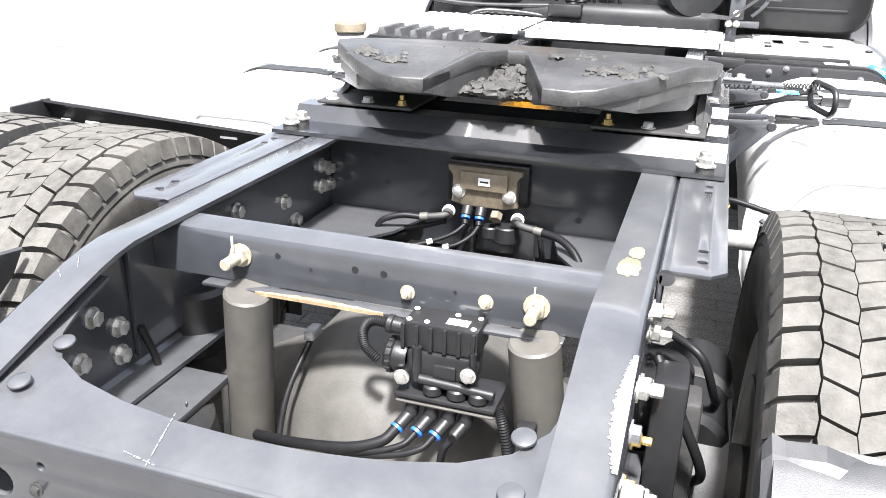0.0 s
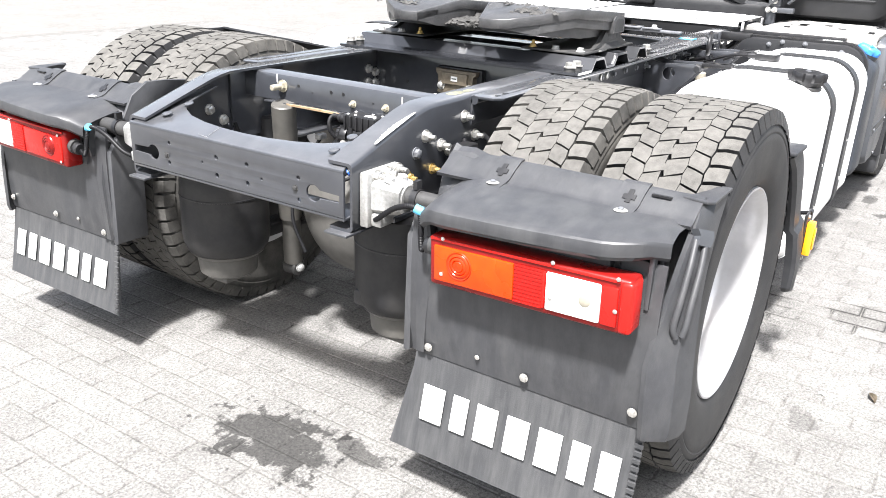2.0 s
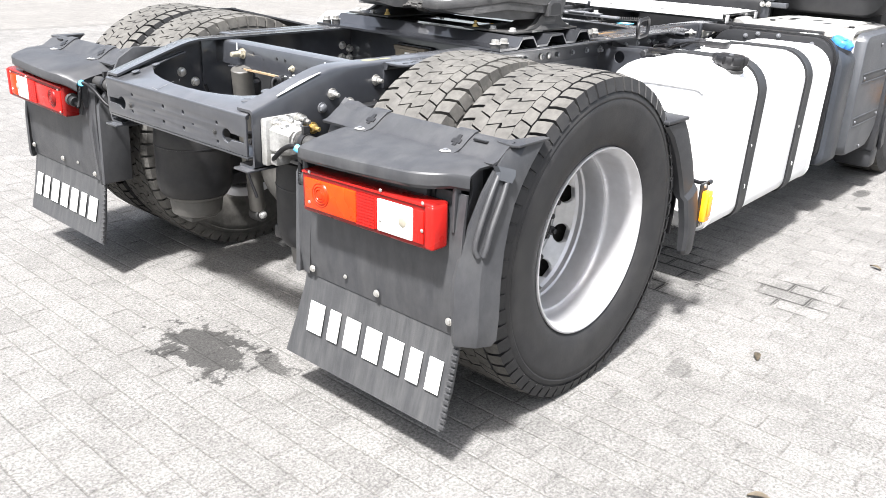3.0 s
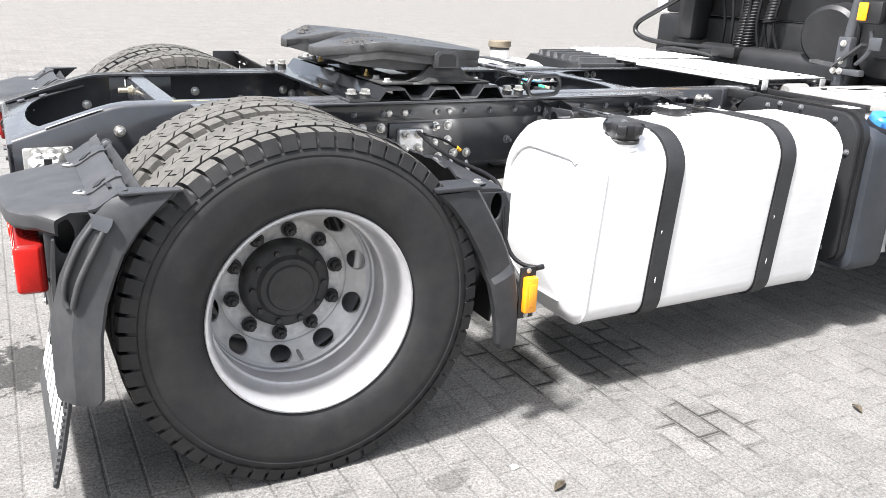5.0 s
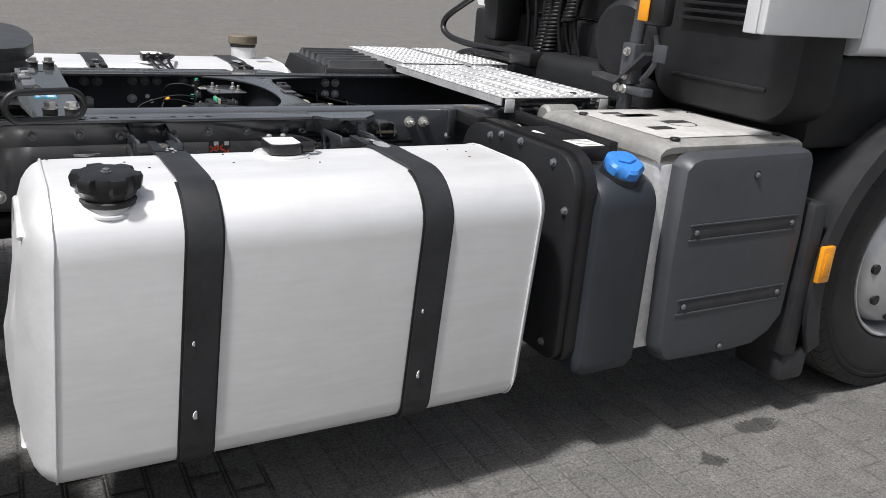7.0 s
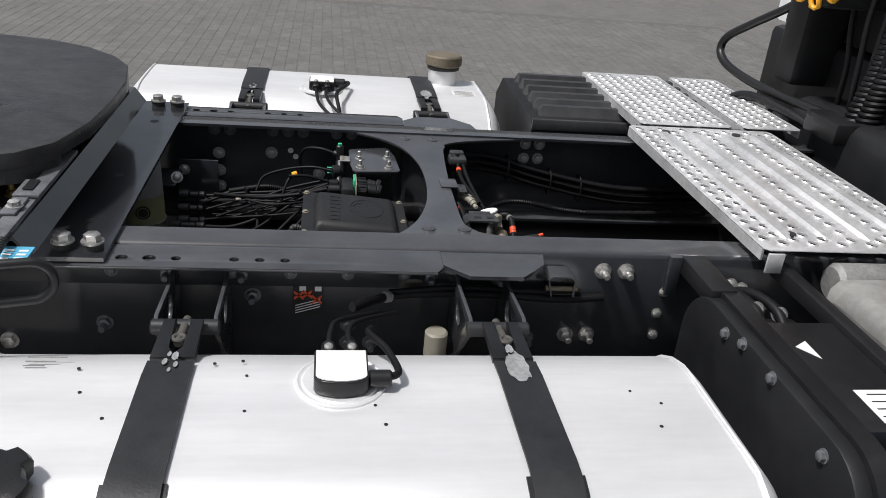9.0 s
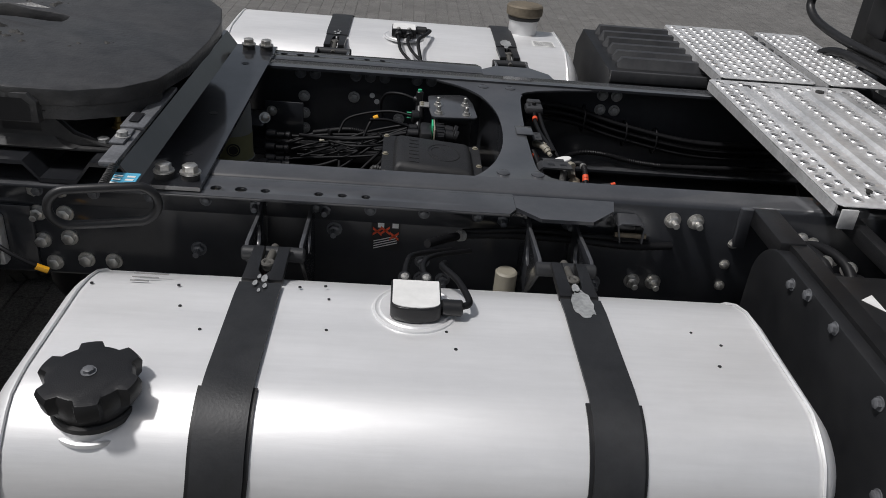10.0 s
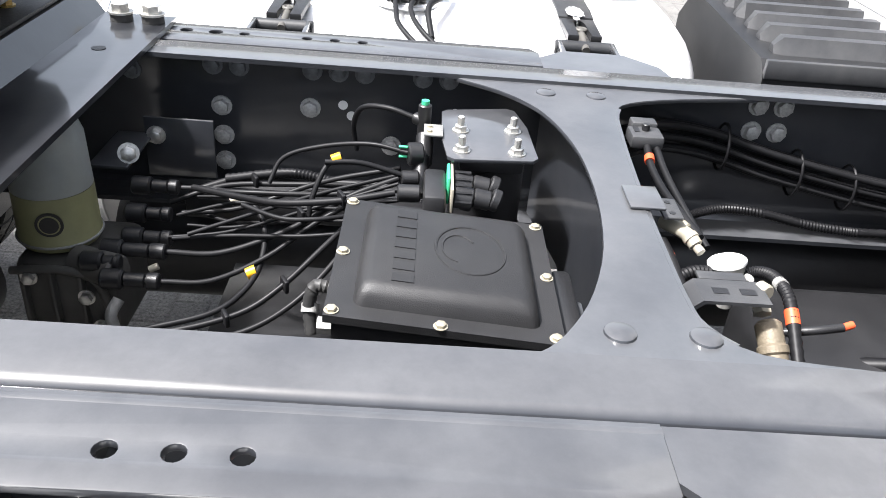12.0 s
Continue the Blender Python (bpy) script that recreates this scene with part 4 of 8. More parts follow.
# ---- air springs ----
for s, cx, cy in ((-1, -.385, -.378), (1, -.402, .369)):
    bm = bmesh.new()
    lathe(bm, [(.0001, .69), (.12, .69), (.138, .678), (.144, .64), (.1465, .60), (.1465, .50), (.147, .45), (.145, .425), (.138, .402), (.127, .388), (.118, .379), (.108, .377), (.0001, .377)], (cx, cy, 0), "z", 48)
    sp = part("air_spring", bm, M_BELLOWS, truck, "black rubber air spring bellows on a round piston")
    bm = bmesh.new()
    lathe(bm, [(.0001, .300), (.088, .300), (.098, .308), (.104, .360), (.104, .377), (.0001, .377)], (cx, cy, 0), "z", 40)
    part("piston", bm, M_SHOCK, sp)
    # ring in a paler colour round the lower fold
    bm = bmesh.new()
    lathe(bm, [(.106, .376), (.117, .3745), (.1235, .380), (.128, .3865), (.124, .389), (.110, .381)], (cx, cy, 0), "z", 48, close_profile=True)
    part("pale_rim", bm, M_SHOCK, sp, "paler ring on the lower fold")
    bm = bmesh.new()
    lathe(bm, [(.144, .594), (.1482, .592), (.1482, .588), (.144, .586)], (cx, cy, 0), "z", 48)
    part("bead", bm, M_BLACK, sp)
    part("foot", bx(cx - .06, cx + .06, cy - .05, cy + .05, .275, .2995, r=.006), M_AXLE, sp)
    part("top_plate", bx(cx - .15, cx + .15, s * .27, s * .455, .691, .706, r=.003), M_PAINT, sp)

# ---- wheels ----
TYRE_R, TYRE_W, AXLE_Z = 0.524, 0.312, 0.512


def tyre_mesh(steer=False):
    """A tyre about the y axis with real tread blocks in six rows, pressed flat a little where it stands."""
    bm = bmesh.new()
    prof = [(.292, -.115), (.300, -.130), (.330, -.148), (.36, -.1535), (.39, -.1558), (.43, -.156), (.448, -.1553), (.452, -.1528), (.457, -.1550), (.470, -.152), (.474, -.1490), (.482, -.149), (.490, -.147), (.497, -.1415), (.500, -.134), (.502, -.12), (.503, 0)]
    prof = prof + [(r, -y) for r, y in prof[-2::-1]]
    lathe(bm, prof, (0, 0, 0), "y", 80)
    carcass, bm = bm, bmesh.new()
    count = 62 if not steer else 64
    for ri in range(6):
        yc, w = -.1175 + .047 * ri, .0430 if ri not in (2, 3) else .0452
        off = (0, .5, 0, 0, .5, 0)[ri]
        slant = (.15, -.14, .16, .16, -.14, .15)[ri]
        shoulder = ri in (0, 5)
        sgn = -1 if ri == 0 else 1
        for i in range(count):
            step = 2 * math.pi / count
            a0 = step * (i + off)
            da = step * (.93 if not shoulder else .82)
            if steer:
                da, slant = step * .97, 0
            top = TYRE_R - (.0035 if shoulder else 0) + (random.random() - .5) * .0016
            lo, hi = [], []
            for ya, aa in ((-1, -1), (0, -1), (1, -1), (1, 0), (1, 1), (0, 1), (-1, 1), (-1, 0)):
                jag = .0016 * (random.random() - .5)
                for rr, lst, sc in ((.498, lo, 1.0), (top, hi, .965)):
                    bulge = .0032 if aa == 0 else 0
                    y = yc + ya * (w / 2 * sc + bulge)
                    if (ri, ya) in ((2, 1), (3, -1)) and not steer:      # the two middle rows part along a fine zigzag cut
                        y = (yc + ya * (w / 2 - .0002)) + (.0042 if aa == 0 else -.0042 * aa)
                    a = a0 + aa * .5 * da * sc + slant * step * ya * (1 if not shoulder else .6) + jag / TYRE_R
                    r = rr
                    if shoulder and ya == sgn:
                        y = yc + ya * (w / 2 + (.0155 if lst is lo else .004))
                        r = rr - (.022 if lst is lo else .005)
                    lst.append(bm.verts.new((r * math.cos(a), y, r * math.sin(a))))
            for q in range(8):
                bm.faces.new((lo[q], lo[(q + 1) % 8], hi[(q + 1) % 8], hi[q])).material_index = 0
            bm.faces.new(hi).material_index = 1
    for v in carcass.verts[:] + bm.verts[:]:
        if v.co.z < -AXLE_Z + .001:
            v.co.z = -AXLE_Z + .001
    return mesh_of("tyre", carcass, [M_RUBBER], 32), mesh_of("tread_block", bm, [M_RUBBER, M_TREAD], 32)


TYRE, TREAD = tyre_mesh()
TYRE_DUSTY, TREAD_DUSTY = TYRE.copy(), TREAD.copy()
TYRE_DUSTY.materials[0] = TREAD_DUSTY.materials[0] = M_RUBBER_DUSTY
TYRE_STEER, TREAD_STEER = tyre_mesh(True)


def rim_mesh():
    """The barrel of a rear wheel: deep outside (towards -y), stepped where the disc is welded in."""
    bm = bmesh.new()
    lathe(bm, [(.286, -.112), (.300, -.126), (.3045, -.134), (.303, -.140), (.298, -.141), (.292, -.135), (.284, -.122), (.2795, -.108), (.2785, -.085), (.2775, -.035), (.2755, -.022), (.2720, -.016), (.2650, -.014), (.2632, -.006), (.2640, .040), (.2680, .050), (.2680, .062), (.2630, .068), (.2630, .085), (.255, .095), (.255, .105), (.262, .118), (.288, .128), (.30, .130), (.30, .120), (.285, .112)],
          (0, 0, 0), "y", 80)
    return mesh_of("rim", bm, M_RIM, 30)


RIM = rim_mesh()
HUB_BOLT = bolt_mesh("hub_bolt", .0095, .012, M_HUB)
NUT = bolt_mesh("wheel_nut", .0175, .030, M_HUB, stud=.012)


def disc_mesh():
    """The pierced disc of a rear wheel about the y axis at the tyre's middle plane: a bolt ring, a fold, a cone with ten oval hand holes."""
    bm = bmesh.new()

    def at(r, a, back=0.0):
        d = .140 - (r - .203) * .85 + back
        return (r * math.cos(a), d, r * math.sin(a))
    lathe(bm, [(.138, .165), (.138, .151), (.140, .150), (.190, .150), (.197, .148), (.2015, .1445), (.2030, .1400)], (0, 0, 0), "y", 80, m=1)
    for f in bm.faces:
        if f.calc_center_median().xz.length > .190:
            f.material_index = 0
    r0, r1, half, rc = .203, .2634, math.pi / 10, .2335
    for k in range(10):
        ac = 2 * math.pi * (k + .35) / 10
        rim_pts = [(r1, half * (i / 4)) for i in range(-4, 4)] + [(r1 + (r0 - r1) * i / 5, half) for i in range(5)] + [(r0, -half * (i / 4)) for i in range(-4, 4)] + [(r0 + (r1 - r0) * i / 5, -half) for i in range(5)]
        outer, edge, inner, wall = [], [], [], []
        for r, a in rim_pts:
            q = math.atan2(a * rc / .0345, (r - rc) / .0245)
            hr, ha = rc + .0245 * math.cos(q), .0345 * math.sin(q) / rc
            gr, ga = rc + .0268 * math.cos(q), .0375 * math.sin(q) / rc
            outer.append(bm.verts.new(at(r, ac + a)))
            edge.append(bm.verts.new(at(gr, ac + ga)))
            inner.append(bm.verts.new(at(hr, ac + ha, .003)))
            wall.append(bm.verts.new(at(hr, ac + ha, .014)))
        n = len(outer)
        for lo, hi in ((outer, edge), (edge, inner), (inner, wall)):
            for i in range(n):
                bm.faces.new((lo[i], lo[(i + 1) % n], hi[(i + 1) % n], hi[i]))
    bmesh.ops.remove_doubles(bm, verts=bm.verts, dist=.0004)
    return mesh_of("wheel_disc", bm, [M_RIM_DISC, M_DISC], 30)


DISC = disc_mesh()


def add_wheel(x, y, s, steer=False, outer=True):
    """One wheel with its tyre at a hub; s: the side it faces."""
    turn = Matrix.Translation((x, y, AXLE_Z)) @ Matrix.Rotation(0 if s < 0 else math.pi, 4, "Z")
    w = part("wheel", RIM, None, truck, "silver steel wheel with black truck tyre")
    w.matrix_local = turn
    part("tyre", TYRE_STEER if steer else TYRE if outer else TYRE_DUSTY, None, w, "black truck tyre" if outer else "dusty black truck tyre")
    tagged(part("tread_block", TREAD_STEER if steer else TREAD if outer else TREAD_DUSTY, None, w), "worn dusty tread blocks", kind="stuff")
    if outer and not steer:
        d = part("wheel_disc", DISC, None, w)
        tagged(d, "dusty pierced wheel disc")
        part("brake_drum", tb([(0, .19, 0), (0, .48, 0)], .215, n=40, smooth=False), M_BLACK, w, "dark brake drum")
        for i in range(10):
            a = radians(84) - 2 * math.pi * i / 10
            n = new("wheel_nut", NUT)
            n.parent = w
            n.matrix_local = Matrix.Translation((.1675 * math.cos(a), .143, .1675 * math.sin(a))) @ Matrix.Rotation(radians(90), 4, "X")
        bm = bmesh.new()
        lathe(bm, [(.139, .150), (.139, .128), (.135, .112), (.128, .104), (.122, .100), (.100, .096), (.095, .090), (.090, .083), (.074, .080), (.069, .073), (.030, .069), (.0001, .069)], (0, 0, 0), "y", 44)
        part("hub", bm, M_HUB, w, "dark greasy wheel hub")
        for i in range(10):
            a = 2 * math.pi * i / 10
            n = new("hub_bolt", HUB_BOLT)
            n.parent = w
            n.matrix_local = Matrix.Translation((.1125 * math.cos(a), .099, .1125 * math.sin(a))) @ Matrix.Rotation(radians(90), 4, "X")
        v = part("valve_stem", rd((.235 * math.cos(-1.45), .06, .235 * math.sin(-1.45)), (.222 * math.cos(-1.45), .10, .222 * math.sin(-1.45)), .006, n=8), M_CAST, w)
    elif steer:
        bm = bmesh.new()
        lathe(bm, [(.262, -.08), (.24, -.13), (.21, -.150), (.15, -.155), (.12, -.20), (.0001, -.205)], (0, 0, 0), "y", 48)
        part("wheel_disc", bm, M_RIM, w)
        for i in range(10):
            a = 2 * math.pi * i / 10
            part("hand_hole", rd((.215 * math.cos(a), -.152, .215 * math.sin(a)), (.215 * math.cos(a), -.14, .215 * math.sin(a)), .02, n=12), M_BLACK, w)
    return w


for s in (-1, 1):
    add_wheel(0 if s < 0 else .05, s * 1.100, s)
    add_wheel(0 if s < 0 else .05, s * .755, s, outer=False)
    add_wheel(3.95, s * 1.06, s, steer=True)


# ---- fuel tanks ----
def rounded_section(y0, y1, z0, z1, rt, rb, off=0.0, n=8, ri=None, rf=None):
    """A rounded outline in the cross plane, from the inner foot round by the top; off: set out all round."""
    y0, y1 = min(y0, y1) - off, max(y0, y1) + off
    z0, z1, rt, rb = z0 - off, z1 + off, rt + off, rb + off
    ri = rt if ri is None else ri + off      # the top corner nearer the truck's middle
    rb = max(rb, .012)
    rf = rb if rf is None else rf + off      # the foot nearer the truck's middle
    fp, fm = (rf, rb) if y0 + y1 < 0 else (rb, rf)
    rp, rm = (ri, rt) if y0 + y1 < 0 else (rt, ri)
    out = []
    for cy, cz, r, a0 in ((y1 - fp, z0 + fp, fp, -90), (y1 - rp, z1 - rp, rp, 0), (y0 + rm, z1 - rm, rm, 90), (y0 + fm, z0 + fm, fm, 180)):
        for i in range(n + 1):
            a = radians(a0 + 90 * i / n)
            out.append((cy + r * math.cos(a), cz + r * math.sin(a)))
    return out


def fuel_tank(s, x0, x1, straps, filler, sender):
    y0, y1, z0, z1 = s * .620, s * 1.205, .280, .950
    lean = lambda z: .034 * min(1, max(0, (z - .42) / .45))
    bm = bmesh.new()
    loops = []
    for x, i in ((x0 - .040, .24), (x0 - .034, .16), (x0 - .020, .09), (x0 - .006, .05), (x0 + .006, .028), (x0 + .020, .012), (x0 + .034, .003), (x0 + .048, 0), (x1 - .048, 0), (x1 - .034, .003), (x1 - .020, .012), (x1 - .006, .028), (x1 + .006, .05), (x1 + .020, .09), (x1 + .034, .16), (x1 + .040, .24)):
        sec = rounded_section(y0, y1, z0, z1, .135 - min(i, .05), .075 - min(i, .05), 0, ri=.24 - min(i, .05), rf=.36 - min(i, .05))
        cy, cz = (y0 + y1) / 2, (z0 + z1) / 2
        fy, fz = 1 - 2 * i / abs(y1 - y0), 1 - 2 * i / (z1 - z0)
        loops.append([(x + lean(z), cy + (y - cy) * fy, cz + (z - cz) * fz) for y, z in sec])
    loft(bm, loops)
    tank = part("fuel_tank", bm, M_ALU, truck, "large brushed aluminium fuel tank with black straps", angle=50)
    # raised bead on the end, weld seam
    sec = rounded_section(y0, y1, z0, z1, .135, .075, -.088, ri=.24, rf=.36)
    for xe in (x0 - .0195, x1 + .0195):
        run = sec[22::-1] + sec[:30:-1] if s < 0 else sec[13:] + sec[:5]
        pts = [(xe + lean(z), y, z) for y, z in run]
        part("end_bead", tb(pts, .0075, smooth=False, n=10), M_ALU, tank)
    for xe in (x0 + .036, x1 - .036):
        sec2 = rounded_section(y0, y1, z0, z1, .135, .075, .0006, ri=.24, rf=.36)
        pts = [(xe + lean(z) + .0008 * math.sin(i * 2.1), y, z) for i, (y, z) in enumerate(sec2)]
        part("weld_seam", tb(pts + pts[:1], .0028, smooth=False, n=6, closed=True), M_ALU, tank)
    # straps: lining and steel band round the outer side, from the inner top to the foot
    for xs in straps:
        for nm, w, o0, o1, mt, lab in (("strap_lining", .043, .0008, .0035, M_BLACK, ""), ("strap", .037, .0038, .0085, M_STRAP, "black painted steel strap with scuffs")):
            a = rounded_section(y0, y1, z0, z1, .135, .075, o0, ri=.24, rf=.36)
            b = rounded_section(y0, y1, z0, z1, .135, .075, o1, ri=.24, rf=.36)
            # one open run: from the inner top corner over the outside down under the tank
            if s < 0:
                idx = list(range(16, 36))
            else:
                idx = list(range(0, 20))
            if nm == "strap_lining":
                idx = idx[3:] if s < 0 else idx[:-3]
            bm = bmesh.new()
            rows = []
            for i in idx:
                q = xs + lean(a[i][1])
                rows.append([(q - w, a[i][0], a[i][1]), (q + w, a[i][0], a[i][1]), (q + w, b[i][0], b[i][1]), (q - w, b[i][0], b[i][1])])
            loft(bm, rows)
            part(nm, bm, mt, tank, lab)
        xo, xs = xs, xs + .034
        # forked end with eye bolt, pin and rail brackets
        bm = bmesh.new()
        for d in (-1, 1):
            prism(bm, [(xs + d * .036, s * .800), (xs + d * .034, s * .678), (xs + d * .012, s * .678), (xs + d * .013, s * .770), (xs + d * .003, s * .782), (xs + d * .003, s * .800)], "z", .940, .9535, r=.002)
        part("strap_fork", bm, M_BLACK, tank)
        spots = ((0, .835, .044), (-.004, .783, .016)) if xs > 1.6 else ((.006, .806, .012), (-.008, .822, .009), (.010, .83, .008), (.002, .845, .006), (-.004, .80, .007))
        for dx, yy, rr in spots:
            ob = part("worn_patch", blot(0, 0, 0, rr), M_BARE_PAINT, tank, "worn bare patch")
            ob.matrix_local = Matrix.Translation((xs + dx, s * yy, .9586)) @ Matrix.Rotation(radians(90 + 300 * dx), 4, "Z")
        part("eye_bolt", rd((xs, s * .745, .945), (xs, s * .645, .932), .008, n=12), M_SHOCK, tank)
        part("eye_nut", tb([Vector((xs, s * .735, .947)) + Vector((.010 * math.cos(a), s * .010 * math.sin(a), .002)) for a in [2 * math.pi * i / 16 for i in range(17)]], .004, smooth=False, n=8, closed=True), M_SHOCK, tank)
        part("hinge_pin", rd((xs - .060, s * .668, .930), (xs + .060, s * .668, .930), .0145, n=18, bev=.003), M_STRAP, tank)
        for d in (-1, 1):
            xb = xs + d * .052
            plate("tank_bracket", [(s * .437, .955), (s * .437, .72), (s * .56, .80), (s * .675, .925), (s * .678, .935), (s * .655, .947), (s * .60, .945), (s * .52, .940)], [circle(s * .549, .898, .027, 20)], .008, M_PAINT, plane_yz(xb), tank, "welded steel tank bracket")
        for zz in (.60, .42):
            part("strap_scuff", rd((xo, s * 1.2132, zz + .008), (xo + .001, s * 1.2146, zz + .008), .011 if zz < .5 else .006, n=9), M_WHITE_MARK, tank, "chipped white spot")
    # filler neck and cap
    fx, fy = filler
    base, top = Vector((fx, s * (fy - .004), .86)), Vector((fx, s * fy, .922 if s < 0 else 1.0))
    part("filler_neck", rd(base, top, .054, n=32), M_ALU, tank)
    ax = (top - base).normalized()
    part("neck_ring", rd(top, top + ax * .014, .060, n=32, bev=.003), M_HUB, tank)
    if s < 0:
        bm = bmesh.new()
        loops = []
        for dz, r, lob in ((.016, .055, 0), (.030, .060, .06), (.036, .065, .14), (.056, .067, .17), (.064, .063, .17), (.066, .054, .12)):
            lo = []
            for i, p in enumerate(ring(top + ax * dz, ax, 1.0, 60)):
                rr = r * (1 + lob * (0.5 if math.cos(6 * 2 * math.pi * i / 60) > 0.15 else -0.6))
                c = top + ax * dz
                lo.append(c + (p - c) * rr)
            loops.append(lo)
        loft(bm, loops)
        cap = part("filler_cap", bm, M_BLACK, tank, "black lobed plastic filler cap")
        fix(SCREW_D, top + ax * .066, ax, tank, "cap_lock", size=1.6)
        part("neck_band", rd(top - ax * .03, top - ax * .022, .0575, n=32, bev=.002), M_CAST, tank)
        part("neck_weld", tb([base + ax * .045 + (p - base) * 1.0 for p in ring(base, ax, .060, 33)], .005, smooth=False, n=6), M_ALU, tank)
    else:
        part("filler_cap", rd(top + ax * .014, top + ax * .055, .068, n=28, bev=.006), M_BROWN, tank, "rusty brown filler cap")
    # sender unit
    sx, sy = sender
    bm = bmesh.new()
    lathe(bm, [(.0001, .9545), (.060, .9545), (.063, .952), (.066, .952), (.069, .954), (.073, .953), (.075, .948)], (sx, s * sy, 0), "z", 40)
    part("sender_plate", bm, M_ALU, tank)
    bm = bmesh.new()
    pts = [(sx - .043, s * (sy - .04)), (sx + .043, s * (sy - .04)), (sx + .043, s * (sy + .035))] + [(sx + .0 + .043 * math.cos(a) * 1.0 - .0, s * (sy + .0 + .035 + .0) + s * .018 * math.sin(a)) for a in [radians(v) for v in range(20, 181, 20)]]
    prism(bm, pts, "z", .957, .984, r=.003)
    part("sender_unit", bm, M_BLACK, tank, "black sender unit with white top")
    bm = bmesh.new()
    prism(bm, [(sx + (x - sx) * .93, s * sy + (y - s * sy) * .93) for x, y in pts], "z", .9843, .986)
    part("sender_top", bm, M_WHITE_MARK, tank, "white label plate")
    for k in (-.02, .018):
        part("sender_pipe", rd((sx + k, s * (sy - .03), .972), (sx + k, s * (sy - .075), .970), .012, n=14, bev=.002), M_BLACK, tank)
        part("pipe_ball", rd((sx + k, s * (sy - .045), .984), (sx + k, s * (sy - .045), .993), .0075, n=12, bev=.003), M_CAST, tank)
        part("sender_hose", tb([(sx + k, s * (sy - .07), .970), (sx + k * .8, s * (sy - .13), .965), (sx + .02 + k, s * (sy - .20), .945), (sx + .10 + k, s * (sy - .30), .905)], .0052), M_HOSE, tank)
    part("sender_plug", rd((sx + .043, s * (sy + .02), .970), (sx + .080, s * (sy + .02), .970), .0145, n=16, bev=.003), M_BLACK, tank)
    part("sender_cable", tb([(sx + .075, s * (sy + .02), .972), (sx + .092, s * (sy + .005), .974), (sx + .075, s * (sy - .06), .976), (sx + .05, s * (sy - .12), .968), (sx + .06, s * (sy - .2), .93)], .0062), M_HOSE, tank)
    return tank


tank_r = fuel_tank(-1, .955, 2.205, (1.288, 1.859), (1.138, 1.119), (1.594, .866))
tank_l = fuel_tank(1, .880, 2.130, (1.285, 1.882), (2.000, 1.050), (1.552, .860))
tank_l.location.z = .022      # hangs a little higher on this side
part("tank_sticker", bx(2.02, 2.10, .86, .93, .9507, .9515), M_WHITE_MARK, tank_l, "white paper label")
for k in range(5):
    part("label_line", bx(2.025, 2.095, .868 + k * .012, .872 + k * .012, .9516, .9520), M_PLASTIC, tank_l)
for k in range(3):
    part("stamped_mark", bx(1.10, 1.10 + .06 - .014 * k, -.800 - .012 * k, -.797 - .012 * k, .9507, .9512), M_CAST, tank_r)
# specks of dirt on the tank's top
for k in range(16):
    x, y = 1.02 + random.random() * 1.1, -.74 - random.random() * .33
    part("dirt_speck", rd((x, y, .9495), (x, y, .9513), .0022 + .0012 * random.random(), n=6), M_BLACK, tank_r)
# cable loom along the rail, cream connector
loom = part("cable_loom", tb([(1.62, -.60, .935), (1.70, -.50, .905), (1.80, -.475, .90), (1.95, -.47, .895), (2.08, -.465, .885), (2.18, -.445, .88)], .0085, ribs=.0010, per=14), M_HOSE, truck, "black corrugated cable loom on the rail")
part("loom_branch", tb([(1.70, -.49, .91), (1.85, -.475, .915), (2.0, -.468, .905), (2.12, -.455, .90)], .006), M_HOSE, loom)
part("loom_tie", rd((1.69, -.512, .91), (1.70, -.504, .907), .012, n=14), M_CAST, loom)
part("cream_connector", rd((1.800, -.53, .78), (1.800, -.53, .842), .024, n=24, bev=.004), M_CREAM, truck, "cream plastic drain connector")

# ---- fifth wheel ----
prof = [(.385, .986), (.50, .986), (.53, 1.022), (.60, 1.022), (.63, .986), (.70, .986), (.73, 1.022), (.81, 1.022), (.84, .986), (.91, .986), (.94, 1.026), (1.000, 1.026), (1.03, .986), (1.155, .986)]
bm = bmesh.new()
loft(bm, [[(x, y, z) for x, z in prof] + [(x, y, z + .009) for x, z in prof[::-1]] for y in (-.530, .530)])
mount = part("mounting_plate", bm, M_PLATE, truck, "corrugated painted steel mounting plate with large bolts", angle=20)
for s in (-1, 1):
    for x in (.408, .462, 1.073, 1.127):
        part("spacer", rd((x, s * .488, .995), (x, s * .488, 1.008), .019, n=18), M_HUB, mount)
        fix(BOLT, (x, s * .488, 1.008), (0, 0, 1), mount, size=1.15)
for x, y in ((1.09, .33), (1.09, -.10), (1.09, -.36)):
    part("punched_hole", rd((x, y, .9945), (x, y, .9958), .011, n=16), M_BLACK, mount)


def fw_top(x):
    return 1.150 + (1.03 - x) * .085 - (max(0, .56 - x) * .30)


half = [(.372, .135), (.368, .20), (.385, .25), (.46, .34), (.56, .430), (.68, .484), (.79, .498), (.90, .470), (.98, .41), (1.03, .33), (1.058, .18), (1.065, 0)]
slot = [(.725, 0), (.72, .028), (.70, .036), (.62, .040), (.56, .060), (.46, .100)]
outline = [(x, y) for x, y in half] + [(x, -y) for x, y in half[::-1][1:]] + [(x, -y) for x, y in slot[::-1]] + [(x, y) for x, y in slot[1:]]


def bend(p):
    return Vector((p.x, p.y, p.z + fw_top(p.x) - .018))


